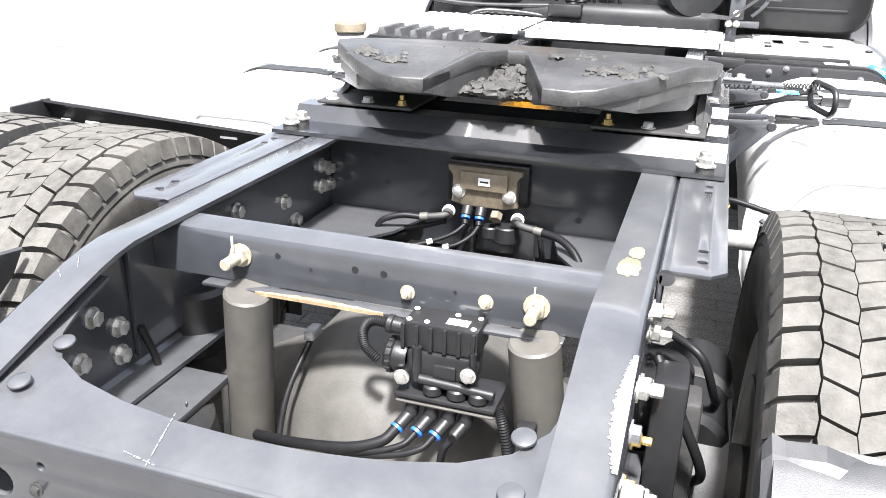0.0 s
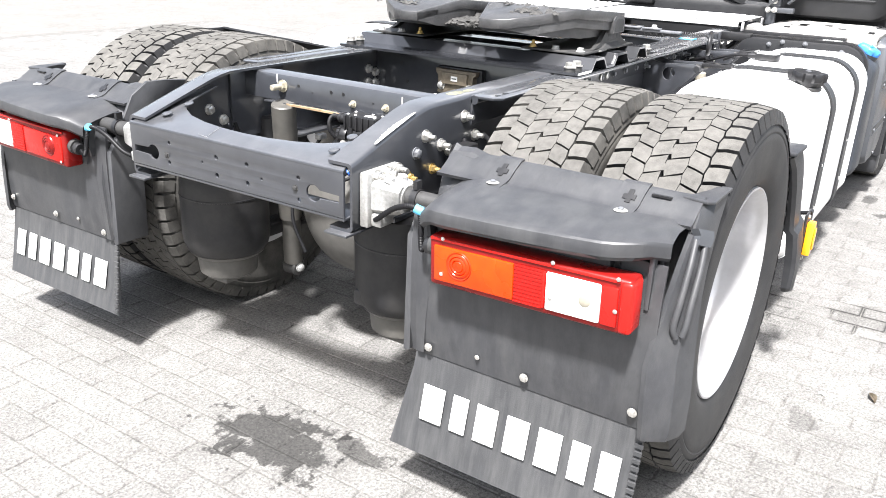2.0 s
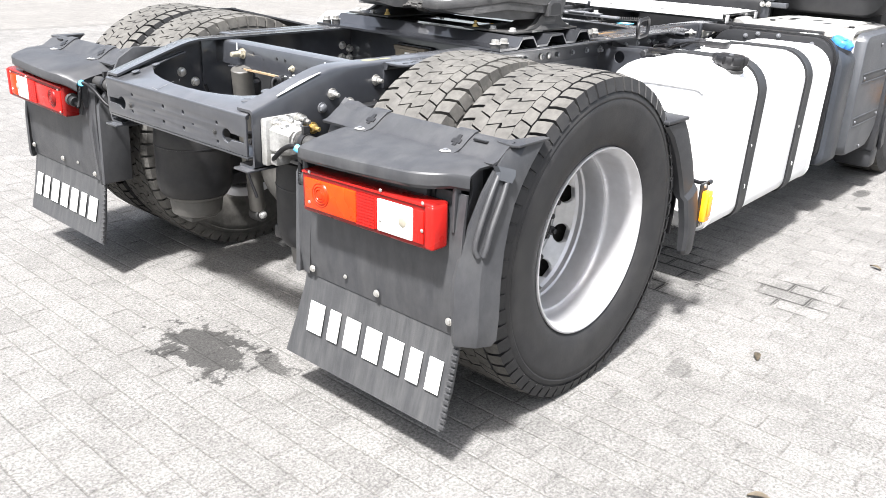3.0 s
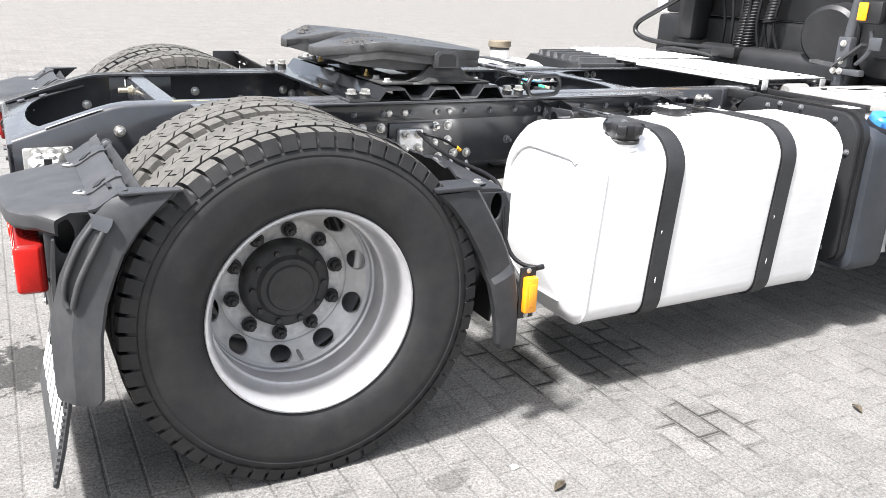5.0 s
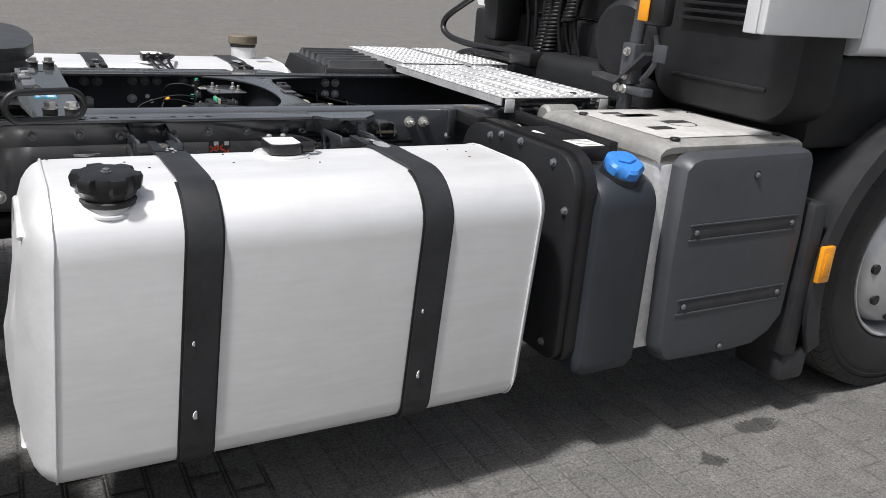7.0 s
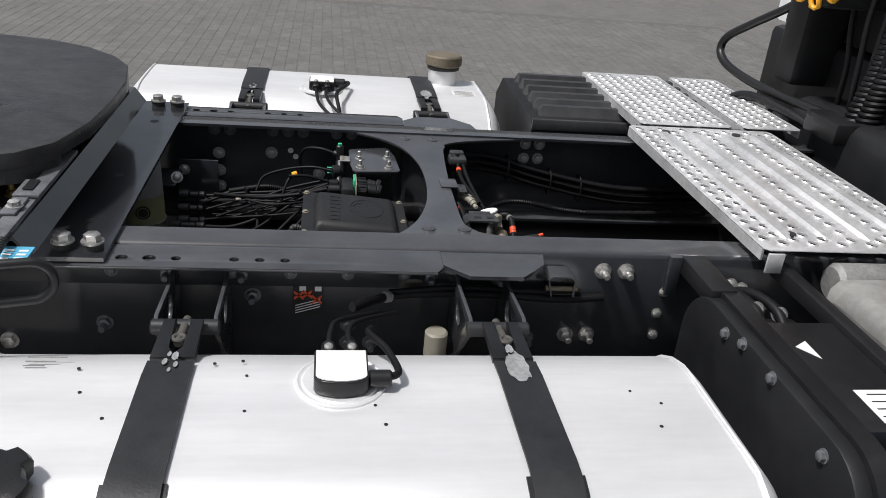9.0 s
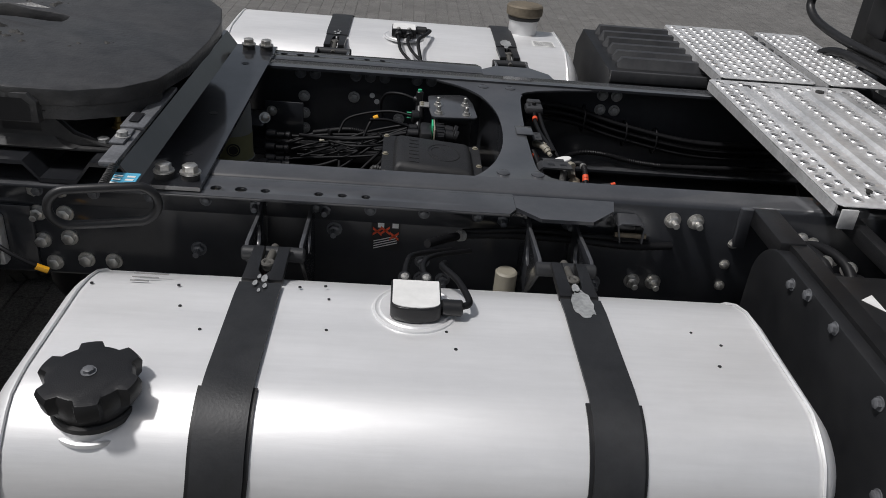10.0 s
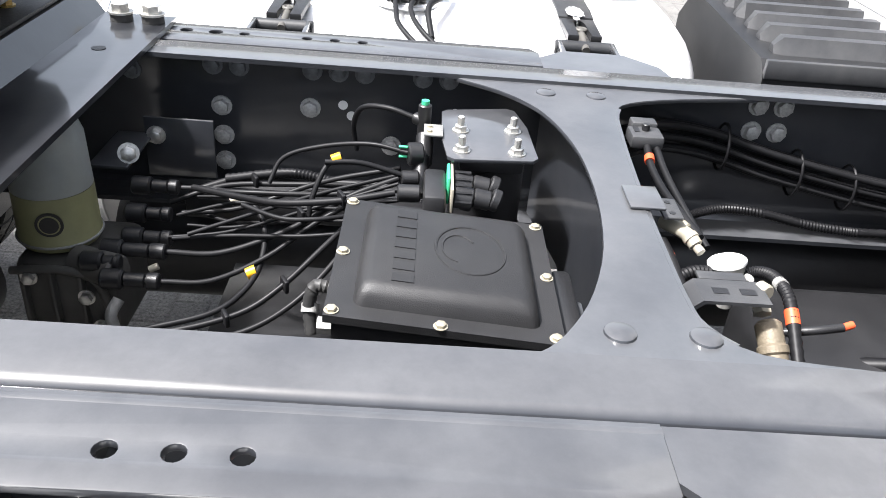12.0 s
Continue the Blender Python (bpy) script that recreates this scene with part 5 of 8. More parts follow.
fifth = plate("fifth_wheel", outline, [], .036, M_IRON, plane_xy(0), truck, "worn dark iron fifth wheel plate with dried grease", bevel=.004, shape=bend)
# skirt that deepens the plate, ramps at the tail
for s in (-1, 1):
    bm = bmesh.new()
    rim_pts = [(x, y) for x, y in half if .45 < x < 1.05]
    rows = []
    for x, y in rim_pts:
        t = fw_top(x) - .030
        d = .035
        rows.append([(x, s * y * .985, t), (x, s * y * .985, t - d), (x, s * (y * .985 - .02), t - d), (x, s * (y * .985 - .02), t)])
    loft(bm, rows)
    part("skirt", bm, M_IRON, fifth)
for s in (-1, 1):
    bm = bmesh.new()
    loft(bm, [[(.372, s * .135, 1.118), (.372, s * .215, 1.118), (.372, s * .215, 1.145), (.372, s * .135, 1.145)],
              [(.46, s * .10, 1.095), (.46, s * .33, 1.095), (.46, s * .33, 1.155), (.46, s * .10, 1.155)],
              [(.60, s * .05, 1.085), (.60, s * .43, 1.085), (.60, s * .43, 1.160), (.60, s * .05, 1.160)],
              [(.80, s * .04, 1.085), (.80, s * .46, 1.085), (.80, s * .46, 1.145), (.80, s * .04, 1.145)],
              [(1.0, s * .02, 1.09), (1.0, s * .34, 1.09), (1.0, s * .34, 1.128), (1.0, s * .02, 1.128)]])
    part("ramp_body", bm, M_IRON, fifth)
    # recessed end of the plate over the bearing; its shade is a black patch
    bm = bmesh.new()
    prism(bm, [(.738, 1.098), (.842, 1.098), (.842, 1.140), (.825, 1.158), (.755, 1.160), (.738, 1.146)], "y", s * .4975, s * .470, r=.003)
    bearing = part("bearing_end", bm, M_IRON, fifth)
    bm = bmesh.new()
    prism(bm, [(.754, 1.102), (.828, 1.102), (.828, 1.136), (.815, 1.148), (.765, 1.149), (.754, 1.138)], "y", s * .4985, s * .4965)
    part("hollow", bm, M_BLACK, bearing)
    # bearing pedestal: a foot plate with rows of bolts, a flared stand, an outer web
    pd = part("pedestal", bx(.535, .995, s * .222, s * .480, 1.0355, 1.0435, r=.003), M_HUB, truck, "cast iron bearing pedestal bolted on the mounting plate")
    bm = bmesh.new()
    loft(bm, [[(x0, s * y0, z), (x1, s * y0, z), (x1 + d, s * (y0 + .03), z), (x1 + d, s * (y1 - .03), z), (x1, s * y1, z), (x0, s * y1, z), (x0 - d, s * (y1 - .03), z), (x0 - d, s * (y0 + .03), z)] for z, x0, x1, y0, y1, d in ((1.0437, .690, .895, .275, .488, .02), (1.050, .712, .872, .300, .480, .02), (1.062, .730, .855, .325, .470, .015), (1.080, .740, .845, .338, .462, .01), (1.100, .742, .843, .338, .465, .008), (1.118, .738, .848, .330, .478, .005))])
    part("stand", bm, M_HUB, pd, angle=30)
    bm = bmesh.new()
    prism(bm, [(.62, 1.0437), (.66, 1.052), (.70, 1.066), (.735, 1.100), (.745, 1.115), (.845, 1.115), (.855, 1.100), (.89, 1.066), (.935, 1.052), (.97, 1.0437)], "y", s * .452, s * .470, r=.004)
    part("outer_web", bm, M_HUB, pd)
    part("pocket", bx(.755, .835, s * .4712, s * .465, 1.070, 1.094, r=.004), M_BLACK, pd)
    part("lettering_bar", bx(.66, .73, s * .4815, s * .4795, 1.0365, 1.0425), M_CAST, pd)
    for k, (x, y) in enumerate(((.566, .258), (.566, .351), (.566, .450), (.945, .262), (.945, .355), (.945, .450))):
        fix(BOLT_B if k in (0, 4) else BOLT_G, (x, s * y, 1.0435), (0, 0, 1), pd, size=.92)
part("locking_bar", rd((.90, .33, 1.016), (.90, .021, 1.014), .0085, n=10), M_WHITE_WORN, fifth, "worn bright bar")
part("yellow_bar", rd((.90, .02, 1.014), (.90, -.115, 1.013), .0095, n=10), M_COIL, fifth, "yellow painted bar end")
# crumbly grease in the throat and along the worn edges of the plate
def crumbs(x0, x1, y0, y1, base, amp, seed, cut, n=46):
    """A ragged crust: a fine net lifted by noise, kept only where it stands above the base."""
    bm = bmesh.new()
    off = Vector((seed * 7.3, seed * 3.1, 0))
    net = {}
    for i in range(n + 1):
        for j in range(n + 1):
            x, y = x0 + (x1 - x0) * i / n, y0 + (y1 - y0) * j / n
            p = Vector((x, y, 0))
            h = noise.noise(p * 22 + off) * .9 + noise.noise(p * 60 + off) * .55 + noise.noise(p * 150 + off) * .3 - cut
            edge = min(i, n - i, j, n - j) / (n * .25)
            h -= max(0, 1 - edge) * .9
            net[i, j] = (h, bm.verts.new((x, y, base(x) + max(-.006, h * amp))))
    for i in range(n):
        for j in range(n):
            q = [net[i, j], net[i + 1, j], net[i + 1, j + 1], net[i, j + 1]]
            if max(h for h, v in q) > 0:
                bm.faces.new([v for h, v in q])
    for v in [v for v in bm.verts if not v.link_faces]:
        bm.verts.remove(v)
    return bm


tagged(part("grease_crust", crumbs(.47, .77, -.14, .14, lambda x: 1.105 + .08 * max(0, x - .60), .020, 3, -.6, 70), M_GREASE, fifth, "crumbly dried grease", angle=180), "crumbly dried grease", kind="stuff")
random.seed(5)
for k in range(22):
    x, y, r = .50 + .25 * random.random(), .11 * (random.random() * 2 - 1), .010 + .018 * random.random()
    bm = bmesh.new()
    bmesh.ops.create_icosphere(bm, subdivisions=3, radius=1)
    for v in bm.verts:
        d = v.co.normalized()
        v.co = Vector((x, y, 1.112 + .10 * max(0, x - .58))) + Vector((d.x * 1.4, d.y * 1.5, d.z * .8)) * r * (1 + .45 * noise.noise(d * 2.2 + Vector((k, 0, 0))) + .3 * noise.noise(d * 6 + Vector((k, 5, 0))))
    part("grease_lump", bm, M_GREASE, fifth)
for k, (x0, x1, y0, y1, c) in enumerate(((.44, .56, .15, .42, .12), (.44, .58, -.42, -.15, .15), (.54, .76, .06, .22, .25), (.54, .74, -.26, -.08, .2), (.62, .80, .22, .34, .45), (.70, .92, -.30, -.05, .45))):
    tagged(part("grease_crust", crumbs(x0, x1, y0, y1, lambda x: fw_top(x) - .0005, .016, 11 + k, c), M_GREASE, fifth, angle=180), "crumbly dried grease", kind="stuff")
part("grease_core", bx(.54, .74, -.06, .06, 1.080, 1.105, r=.012), M_GREASE, fifth)
# release arm and pull handle
part("release_arm", bx(1.008, 1.040, -.66, -.22, 1.088, 1.098, r=.003), M_DARKBOLT, fifth, "dull steel release arm")
part("release_latch", bx(.998, 1.046, -.50, -.42, 1.0985, 1.106, r=.003), M_DARKBOLT, fifth)
part("arm_step", bx(1.002, 1.030, -.58, -.505, 1.0985, 1.104, r=.002), M_DARKBOLT, fifth)
fix(BOLT_G, (1.02, -.55, 1.104), (0, 0, 1), fifth, size=.8)
part("latch_slot", bx(1.010, 1.028, -.48, -.43, 1.1083, 1.1092), M_BLACK, fifth)
part("spring", tb([(1.02 + .009 * math.cos(k), -.50 - .004 * k / 1.0, 1.085 + .009 * math.sin(k)) for k in [i * .7 for i in range(36)]], .0022, smooth=False, n=6), M_HUB, fifth)
part("blue_tag", bx(1.032, 1.080, -.705, -.648, 1.070, 1.073), M_CYAN, fifth, "pale blue warning tag")
for y in (-.697, -.682, -.668):
    for x in (1.037, 1.060):
        part("tag_line", bx(x, x + .015, y, y + .007, 1.0731, 1.0736), M_WHITE_MARK, fifth)
lp = []
for i in range(37):
    a = 2 * math.pi * i / 36
    cx = .052 * (1 if math.cos(a) > .02 else -1 if math.cos(a) < -.02 else 0) + .034 * math.cos(a)
    lp.append((1.050 + cx, -.766 + .26 * cx, 1.063 + .034 * math.sin(a)))
part("pull_handle", tb(lp, .0082, smooth=False, n=12, closed=True), M_BLACK, fifth, "black oval pull handle")
part("handle_spring", tb([Vector((1.03, -.60, 1.088)).lerp(Vector((1.046, -.755, 1.094)), k / 150) + Vector((.0065 * math.cos(k * .75), 0, .0065 * math.sin(k * .75))) for k in range(151)], .0018, smooth=False, n=6), M_HUB, fifth, "steel coil spring")


# ---- rear mudguards with lamps and flaps ----
def arc_pts(r, a0, a1, n, cx=0.0, cz=AXLE_Z):
    return [(cx + r * math.cos(radians(a0 + (a1 - a0) * i / n)), cz + r * math.sin(radians(a0 + (a1 - a0) * i / n))) for i in range(n + 1)]


LAMP = ((.720, .940, M_AMBER, "orange lamp lens"), (.9405, 1.018, M_RED, "red lamp lens"), (1.0185, 1.146, M_CLEAR, "white lamp lens"), (1.1465, 1.184, M_RED, "red lamp lens"))

LAMP_FAR = ((.720, .940, M_RED, "red lamp lens"), (.9405, 1.018, M_RED, "red lamp lens"), (1.0185, 1.120, M_CLEAR, "white lamp lens"), (1.1205, 1.184, M_AMBER, "orange lamp lens"))


def rear_mudguard(s):
    # rear panel
    bm = bmesh.new()
    ya, yb = s * .595, s * 1.235
    pr = [(-.640, .405), (-.650, .47), (-.652, .60), (-.650, .70), (-.640, .80), (-.634, .80), (-.640, .70), (-.642, .60), (-.640, .47), (-.632, .405)]
    loft(bm, [[(x, y, z) for x, z in pr] for y in (ya, (ya + yb) / 2, yb)])
    mg = part("rear_mudguard", bm, M_PLASTIC, truck, "black plastic rear mudguard with tail lamp and flap")
    # hood over the lamp: a flat lid that falls towards the rear and has a turned-down lip
    bm = bmesh.new()
    rows = []
    for u, z in ((0, .8715), (.10, .869), (.3, .865), (.6, .857), (.88, .846), (.965, .842), (.992, .838), (1.0, .832), (1.003, .820), (1.0, .810)):
        top, low = [], []
        for k in range(21):
            v = k / 20
            y = .645 + .590 * v
            back = -.748 - .010 * math.sin(math.pi * v) + .032 * v + .085 * max(0, v - .78) ** 2 / .0484 + .060 * (max(0, .16 - v) / .16) ** 1.5
            x = -.545 + (back + .545) * u
            drop = .010 * (v == 1) + .034 * (max(0, .14 - v) / .14) ** 2 - (.030 * (y - .72) if u > .5 else .030 * (y - .72) * u * 1.6)
            top.append((x, s * y, z - drop))
            low.append((x + .007, s * (y - .006 * (v > .9) + .006 * (v < .1)), z - drop - .009))
        rows.append(top + low[::-1])
    loft(bm, rows)
    part("lamp_hood", bm, M_PLASTIC, mg, "dark grey plastic lamp hood", angle=24)
    bm = bmesh.new()
    loft(bm, [[(-.678, s * y0, .790), (-.66, s * y0, .806), (-.55, s * y0, .828), (-.54, s * y0, .72), (-.66, s * y0, .70), (-.672, s * y0, .765)] for y0 in (.654, .664)])
    part("hood_end", bm, M_PLASTIC, mg)
    part("hood_body", bx(-.660, -.515, s * .6945, s * 1.120, .66, .848, r=.015), M_PLASTIC, mg)
    # step that rises before the tyres, with two latch strips, slots and screws
    bm = bmesh.new()
    rows = []
    for i in range(33):
        y = .60 + .645 * i / 32
        rag = .004 * noise.noise(Vector((i * .8, s * 2, 0)))
        rows.append([(x, s * y, z) for x, z in ((-.558, .868), (-.540, .871), (-.528, .878), (-.500, .897), (-.478 + rag, .909), (-.466 + rag, .911), (-.464 + rag, .904), (-.496, .889), (-.525, .868), (-.555, .860))])
    loft(bm, rows)
    part("shelf", bm, M_PLASTIC, mg, angle=25)
    for y in (.765, 1.090):
        bm = bmesh.new()
        run = ((-.590, .8665), (-.548, .8735), (-.531, .8805), (-.503, .9005), (-.478, .9145), (-.462, .9160))
        loft(bm, [[(x, s * (y - w), z - .004), (x, s * (y - w), z), (x, s * (y + w), z), (x, s * (y + w), z - .004)] for (x, z), w in zip(run, (.026, .027, .029, .030, .031, .031))])
        part("latch_strip", bm, M_PLASTIC, mg, angle=20)
        slope = Matrix.Translation((-.514, s * y, .8938)) @ Matrix.Rotation(-.62, 4, "Y")
        bm = bmesh.new()
        box(bm, -.019, .019, -.006, .006, .0, .0016)
        box(bm, -.010, .004, -.015, .015, .0002, .0018)
        part("cross_slot", bm, M_BLACK, mg).matrix_local = slope
        bm = bmesh.new()
        lathe(bm, [(.0001, .001), (.006, .001), (.007, .003), (.013, .002), (.016, .0)], (-.560, s * y, .8725), "z", 22)
        part("screw_washer", bm, M_CAST, mg)
        fix(SCREW_D, (-.560, s * y, .8735), (-.17, 0, 1), mg, "screw", size=1.3)
    part("slot", bx(-.503, -.495, s * 1.135, s * 1.180, .900, .9045), M_BLACK, mg)
    # shoulder with a torn upper edge round the carrier tube
    bm = bmesh.new()
    shoulder = ((-.462, ((.588, .62), (.588, .905), (.596, .925), (.612, .918), (.655, .921), (.70, .909), (.70, .62))), (-.482, ((.588, .62), (.588, .897), (.598, .910), (.612, .909), (.655, .912), (.70, .902), (.70, .62))),
                (-.520, ((.592, .62), (.592, .845), (.604, .855), (.620, .858), (.66, .868), (.70, .874), (.70, .62))), (-.550, ((.600, .62), (.600, .800), (.612, .815), (.630, .826), (.66, .842), (.70, .858), (.70, .62))),
                (-.590, ((.622, .62), (.622, .730), (.632, .752), (.645, .770), (.66, .785), (.70, .80), (.70, .62))))
    loft(bm, [[(x, s * y, z) for y, z in sec] for x, sec in shoulder])
    part("shoulder", bm, M_PLASTIC, mg, angle=16)
    bm = bmesh.new()
    prism(bm, [(-.655, .405), (-.53, .405), (-.535, .62), (-.51, .70), (-.52, .78), (-.60, .78), (-.645, .72)], "y", s * .575, s * .598, r=.006)
    part("inner_side", bm, M_PLASTIC, mg)
    bm = bmesh.new()
    loft(bm, [[(-.652, s * (.640 + w), z), (-.640 - d, s * .618, z), (-.60 - d, s * .600, z), (-.56, s * .592, z), (-.56, s * .64, z)] for z, w, d in ((.412, 0, .012), (.52, .005, .018), (.62, .015, .020), (.70, .030, .008), (.745, .035, -.012))])
    part("inner_moulding", bm, M_PLASTIC, mg, angle=25)
    if s > 0:        # whole on this side, broken off on the other
        bm = bmesh.new()
        prism(bm, [(-.60, .79), (-.508, .806), (-.406, .838), (-.345, .880), (-.315, .922), (-.40, .930), (-.476, .934), (-.54, .895)], "y", .578, .590, r=.003)
        part("inner_wing", bm, M_PLASTIC, mg)
    # outer fender skirt that follows the tyre
    bm = bmesh.new()
    rows = []
    for (xo, zo), (xi, zi), yo, yi in (((-.660, .390), (-.575, .384), 1.236, 1.296), ((-.666, .41), (-.563, .400), 1.236, 1.304), ((-.666, .48), (-.558, .47), 1.232, 1.304), ((-.664, .573), (-.553, .56), 1.228, 1.298), ((-.655, .631), (-.536, .643), 1.234, 1.290), ((-.632, .717), (-.512, .705), 1.244, 1.282),
                                       ((-.594, .799), (-.489, .757), 1.250, 1.278), ((-.557, .846), (-.450, .811), 1.252, 1.274), ((-.520, .882), (-.415, .848), 1.250, 1.270), ((-.486, .903), (-.372, .886), 1.240, 1.266), ((-.43, .907), (-.350, .905), 1.240, 1.264)):
        ym = yo * .35 + yi * .65 + .004
        rows.append([(xo + .004, s * (yo - .012), zo), (xo, s * yo, zo), (xo * .62 + xi * .38, s * ym, zo * .62 + zi * .38), (xi - .008, s * yi, zi), (xi, s * (yi - .006), zi), (xi, s * (yi - .030), zi), (xo * .5 + xi * .5, s * (ym - .030), zo * .5 + zi * .5)])
    loft(bm, rows)
    part("outer_skirt", bm, M_PLASTIC, mg, angle=25)
    # moulded hollow in the skirt: two ribs that meet below
    for pts in (((-.545, 1.266, .842), (-.585, 1.272, .79), (-.618, 1.272, .72), (-.628, 1.268, .665), (-.622, 1.274, .640)), ((-.520, 1.279, .838), (-.552, 1.286, .785), (-.590, 1.288, .715), (-.606, 1.288, .668), (-.612, 1.284, .642))):
        part("moulded_rib", tb([(x, s * (y - .008), z) for x, y, z in pts], .0072, n=14), M_PLASTIC, mg)
    bm = bmesh.new()
    loft(bm, [[(x0, s * (y0 + .004), z0), (x1, s * (y1 + .004), z1), (x1, s * (y1 - .012), z1 - .004), (x0, s * (y0 - .012), z0 - .004)] for (x0, y0, z0), (x1, y1, z1) in (((-.558, 1.258, .868), (-.508, 1.278, .852)), ((-.552, 1.264, .852), (-.512, 1.282, .838)), ((-.556, 1.262, .832), (-.524, 1.281, .820)))])
    part("moulded_lip", bm, M_PLASTIC_SMOOTH, mg, angle=25)
    bm = bmesh.new()
    prism(bm, [(-.486, 1.20), (-.345, 1.245), (-.345, 1.268), (-.480, 1.270), (-.492, 1.255)] if s > 0 else [(-.486, -1.20), (-.345, -1.245), (-.345, -1.268), (-.480, -1.270), (-.492, -1.255)], "z", .901, .908, r=.002)
    part("end_cap", bm, M_PLASTIC, mg)
    # oval opening in the end of the hood box
    plate("hood_side", [(-.655, .70), (-.56, .70), (-.545, .80), (-.55, .858), (-.60, .862), (-.655, .845)], [circle(-.610, .800, .0225, 22, .044)], .010, M_PLASTIC, plane_xz(s * 1.205), mg)
    # black sheet set behind the oval to stand in for the shade inside
    part("oval_shade", bx(-.648, -.565, s * 1.125, s * 1.135, .69, .845), M_BLACK, mg)
    # curved cover behind the tyres
    bm = bmesh.new()
    a, b = arc_pts(.575, 138, 186, 10), arc_pts(.570, 138, 186, 10)
    loft(bm, [[(x, y, z) for x, z in a + b[::-1]] for y in (s * .60, s * 1.236)])
    part("splash_guard", bm, M_PLASTIC, mg)
    for y, z in ((.655, .432), (.933, .44), (1.205, .448), (.80, .45)):
        fix(SCREW, (-.652 if y != .8 else -.6505, s * y, z), (-1, 0, 0), mg, "screw", size=1.7 if y != .8 else 1)
    # flap with letter-like white bars
    bm = bmesh.new()
    loft(bm, [[(x - .004, y0, z), (x + .004, y0, z), (x + .004, y1, z), (x - .004, y1, z)] for x, y0, y1, z in ((-.626, s * .61, s * 1.232, .44), (-.640, s * .605, s * 1.235, .36), (-.662, s * .585, s * 1.235, .25), (-.690, s * .565, s * 1.225, .135 if s < 0 else .158))])
    part("mud_flap", bm, M_FLAP, mg, "black rubber mud flap with white lettering blocks")
    for k in range(14):
        z = .148 + k * .018
        x = -.626 - (.44 - z) * .21
        yt = 1.231 if s < 0 else .603 - (.44 - z) * .11
        part("flap_tooth", bx(x - .011, x - .004, s * yt - .009, s * yt + .009, z + (.022 if s > 0 else 0), z + (.032 if s > 0 else .010)), M_FLAP, mg)
    y = .650
    for k, w in enumerate((.092, .072, .086, .088, .088, .072, .076)):
        yy0, yy1 = y, y + w - .026
        z0, z1 = .232, .325
        bm = bmesh.new()
        xs = [-.626 - (.44 - z) * .212 - .0062 - .0028 * (z < .26) for z in (z0, z1)]
        ys = (s * yy0, s * yy1)
        loft(bm, [[(xs[0], ys[0], z0), (xs[0], ys[1], z0), (xs[0] + .002, ys[1], z0), (xs[0] + .002, ys[0], z0)], [(xs[1], ys[0], z1), (xs[1], ys[1], z1), (xs[1] + .002, ys[1], z1), (xs[1] + .002, ys[0], z1)]])
        part("white_block", bm, M_WHITE_MARK, mg, "plain white block")
        y += w
    # tail lamp
    lean = Matrix(((1, 0, 0, 0), (0, 1, 0, 0 if s < 0 else .014), (0, s * .05, 1, -.05 * .72 + (0 if s < 0 else .016)), (0, 0, 0, 1)))
    lamp_parts = [part("lamp_housing", bx(-.718, -.655, s * .712, s * 1.212, .664, .788, r=.010, seg=3), M_RED_DARK, mg, "dark red tail lamp housing"),
                  part("lamp_side", bx(-.7225, -.664, s * 1.186, s * 1.2165, .668, .784, r=.009, seg=3), M_RED, mg, "red side lens"),
                  part("lamp_rim", bx(-.7215, -.7185, s * .718, s * 1.186, .779, .785, r=.001), M_RED, mg),
                  part("lamp_back", bx(-.654, -.640, s * .74, s * 1.20, .685, .775, r=.003), M_BLACK, mg)]
    for a, b, mt, lab in LAMP if s < 0 else LAMP_FAR:
        lamp_parts.append(part("lens", bx(-.7230, -.712, s * max(a + .001, .728), s * b, .679, .767, r=.004), mt, mg, lab))
    bm = bmesh.new()
    lathe(bm, [(.0001, -.006), (.012, -.005), (.014, -.003), (.016, -.0055), (.020, -.0045), (.022, -.0025), (.024, -.0048), (.028, -.0038), (.030, -.0015), (.033, -.003), (.035, 0)], (-.7230, s * .798, .728), "x", 36)
    lamp_parts.append(part("lens_dome", bm, M_AMBER_DARK if s < 0 else M_RED_DARK, mg, "round ribbed lens"))
    lamp_parts.append(part("lens_dome", _dome((-.7230, s * 1.112, .722), .014, .0025), M_CREAM, mg))
    for k in range(11):
        lamp_parts.append(part("lens_rib", bx(-.7246, -.7229, s * .942, s * 1.012, .680 + k * .0085, .6835 + k * .0085), M_RED, mg))
    for y, z in ((.733, .680), (.735, .768), (1.016, .766), (1.016, .684), (1.164, .760), (1.164, .688)):
        fix(SCREW, (-.7235, s * y, z + .05 * (y - .72)), (-1, 0, 0), mg, "screw", size=.75)
    for ob in lamp_parts:
        ob.matrix_local = lean
    # lamp plug, cable and carrying tube
    part("lamp_plug", rd((-.69, s * .716, .735), (-.69, s * .668, .728), .020, n=16, bev=.003), M_BLACK, mg)
    part("plug_nut", rd((-.69, s * .70, .735), (-.69, s * .685, .733), .025, n=12), M_HUB, mg)
    part("carrier_tube", rd((-.60, s * .48, .800), (-.60, s * .70, .800), .024, n=20), M_HUB, mg, "dark steel carrier tube")
    part("tube_clamp", rd((-.60, s * .565, .800), (-.60, s * .583, .800), .028, n=20), M_BLACK, mg)
    part("cable_tie", bx(-.612, -.590, s * .568, s * .580, .828, .850), M_BLACK, mg)
    part("lamp_cable", tb([(-.69, s * .665, .727), (-.688, s * .652, .712), (-.684, s * .646, .730), (-.678, s * .640, .775), (-.674, s * .630, .803), (-.670, s * .595, .805), (-.665, s * .545, .785), (-.655, s * .49, .745), (-.63, s * .455, .725)], .0065, ribs=.0012, per=14), M_HOSE, mg)
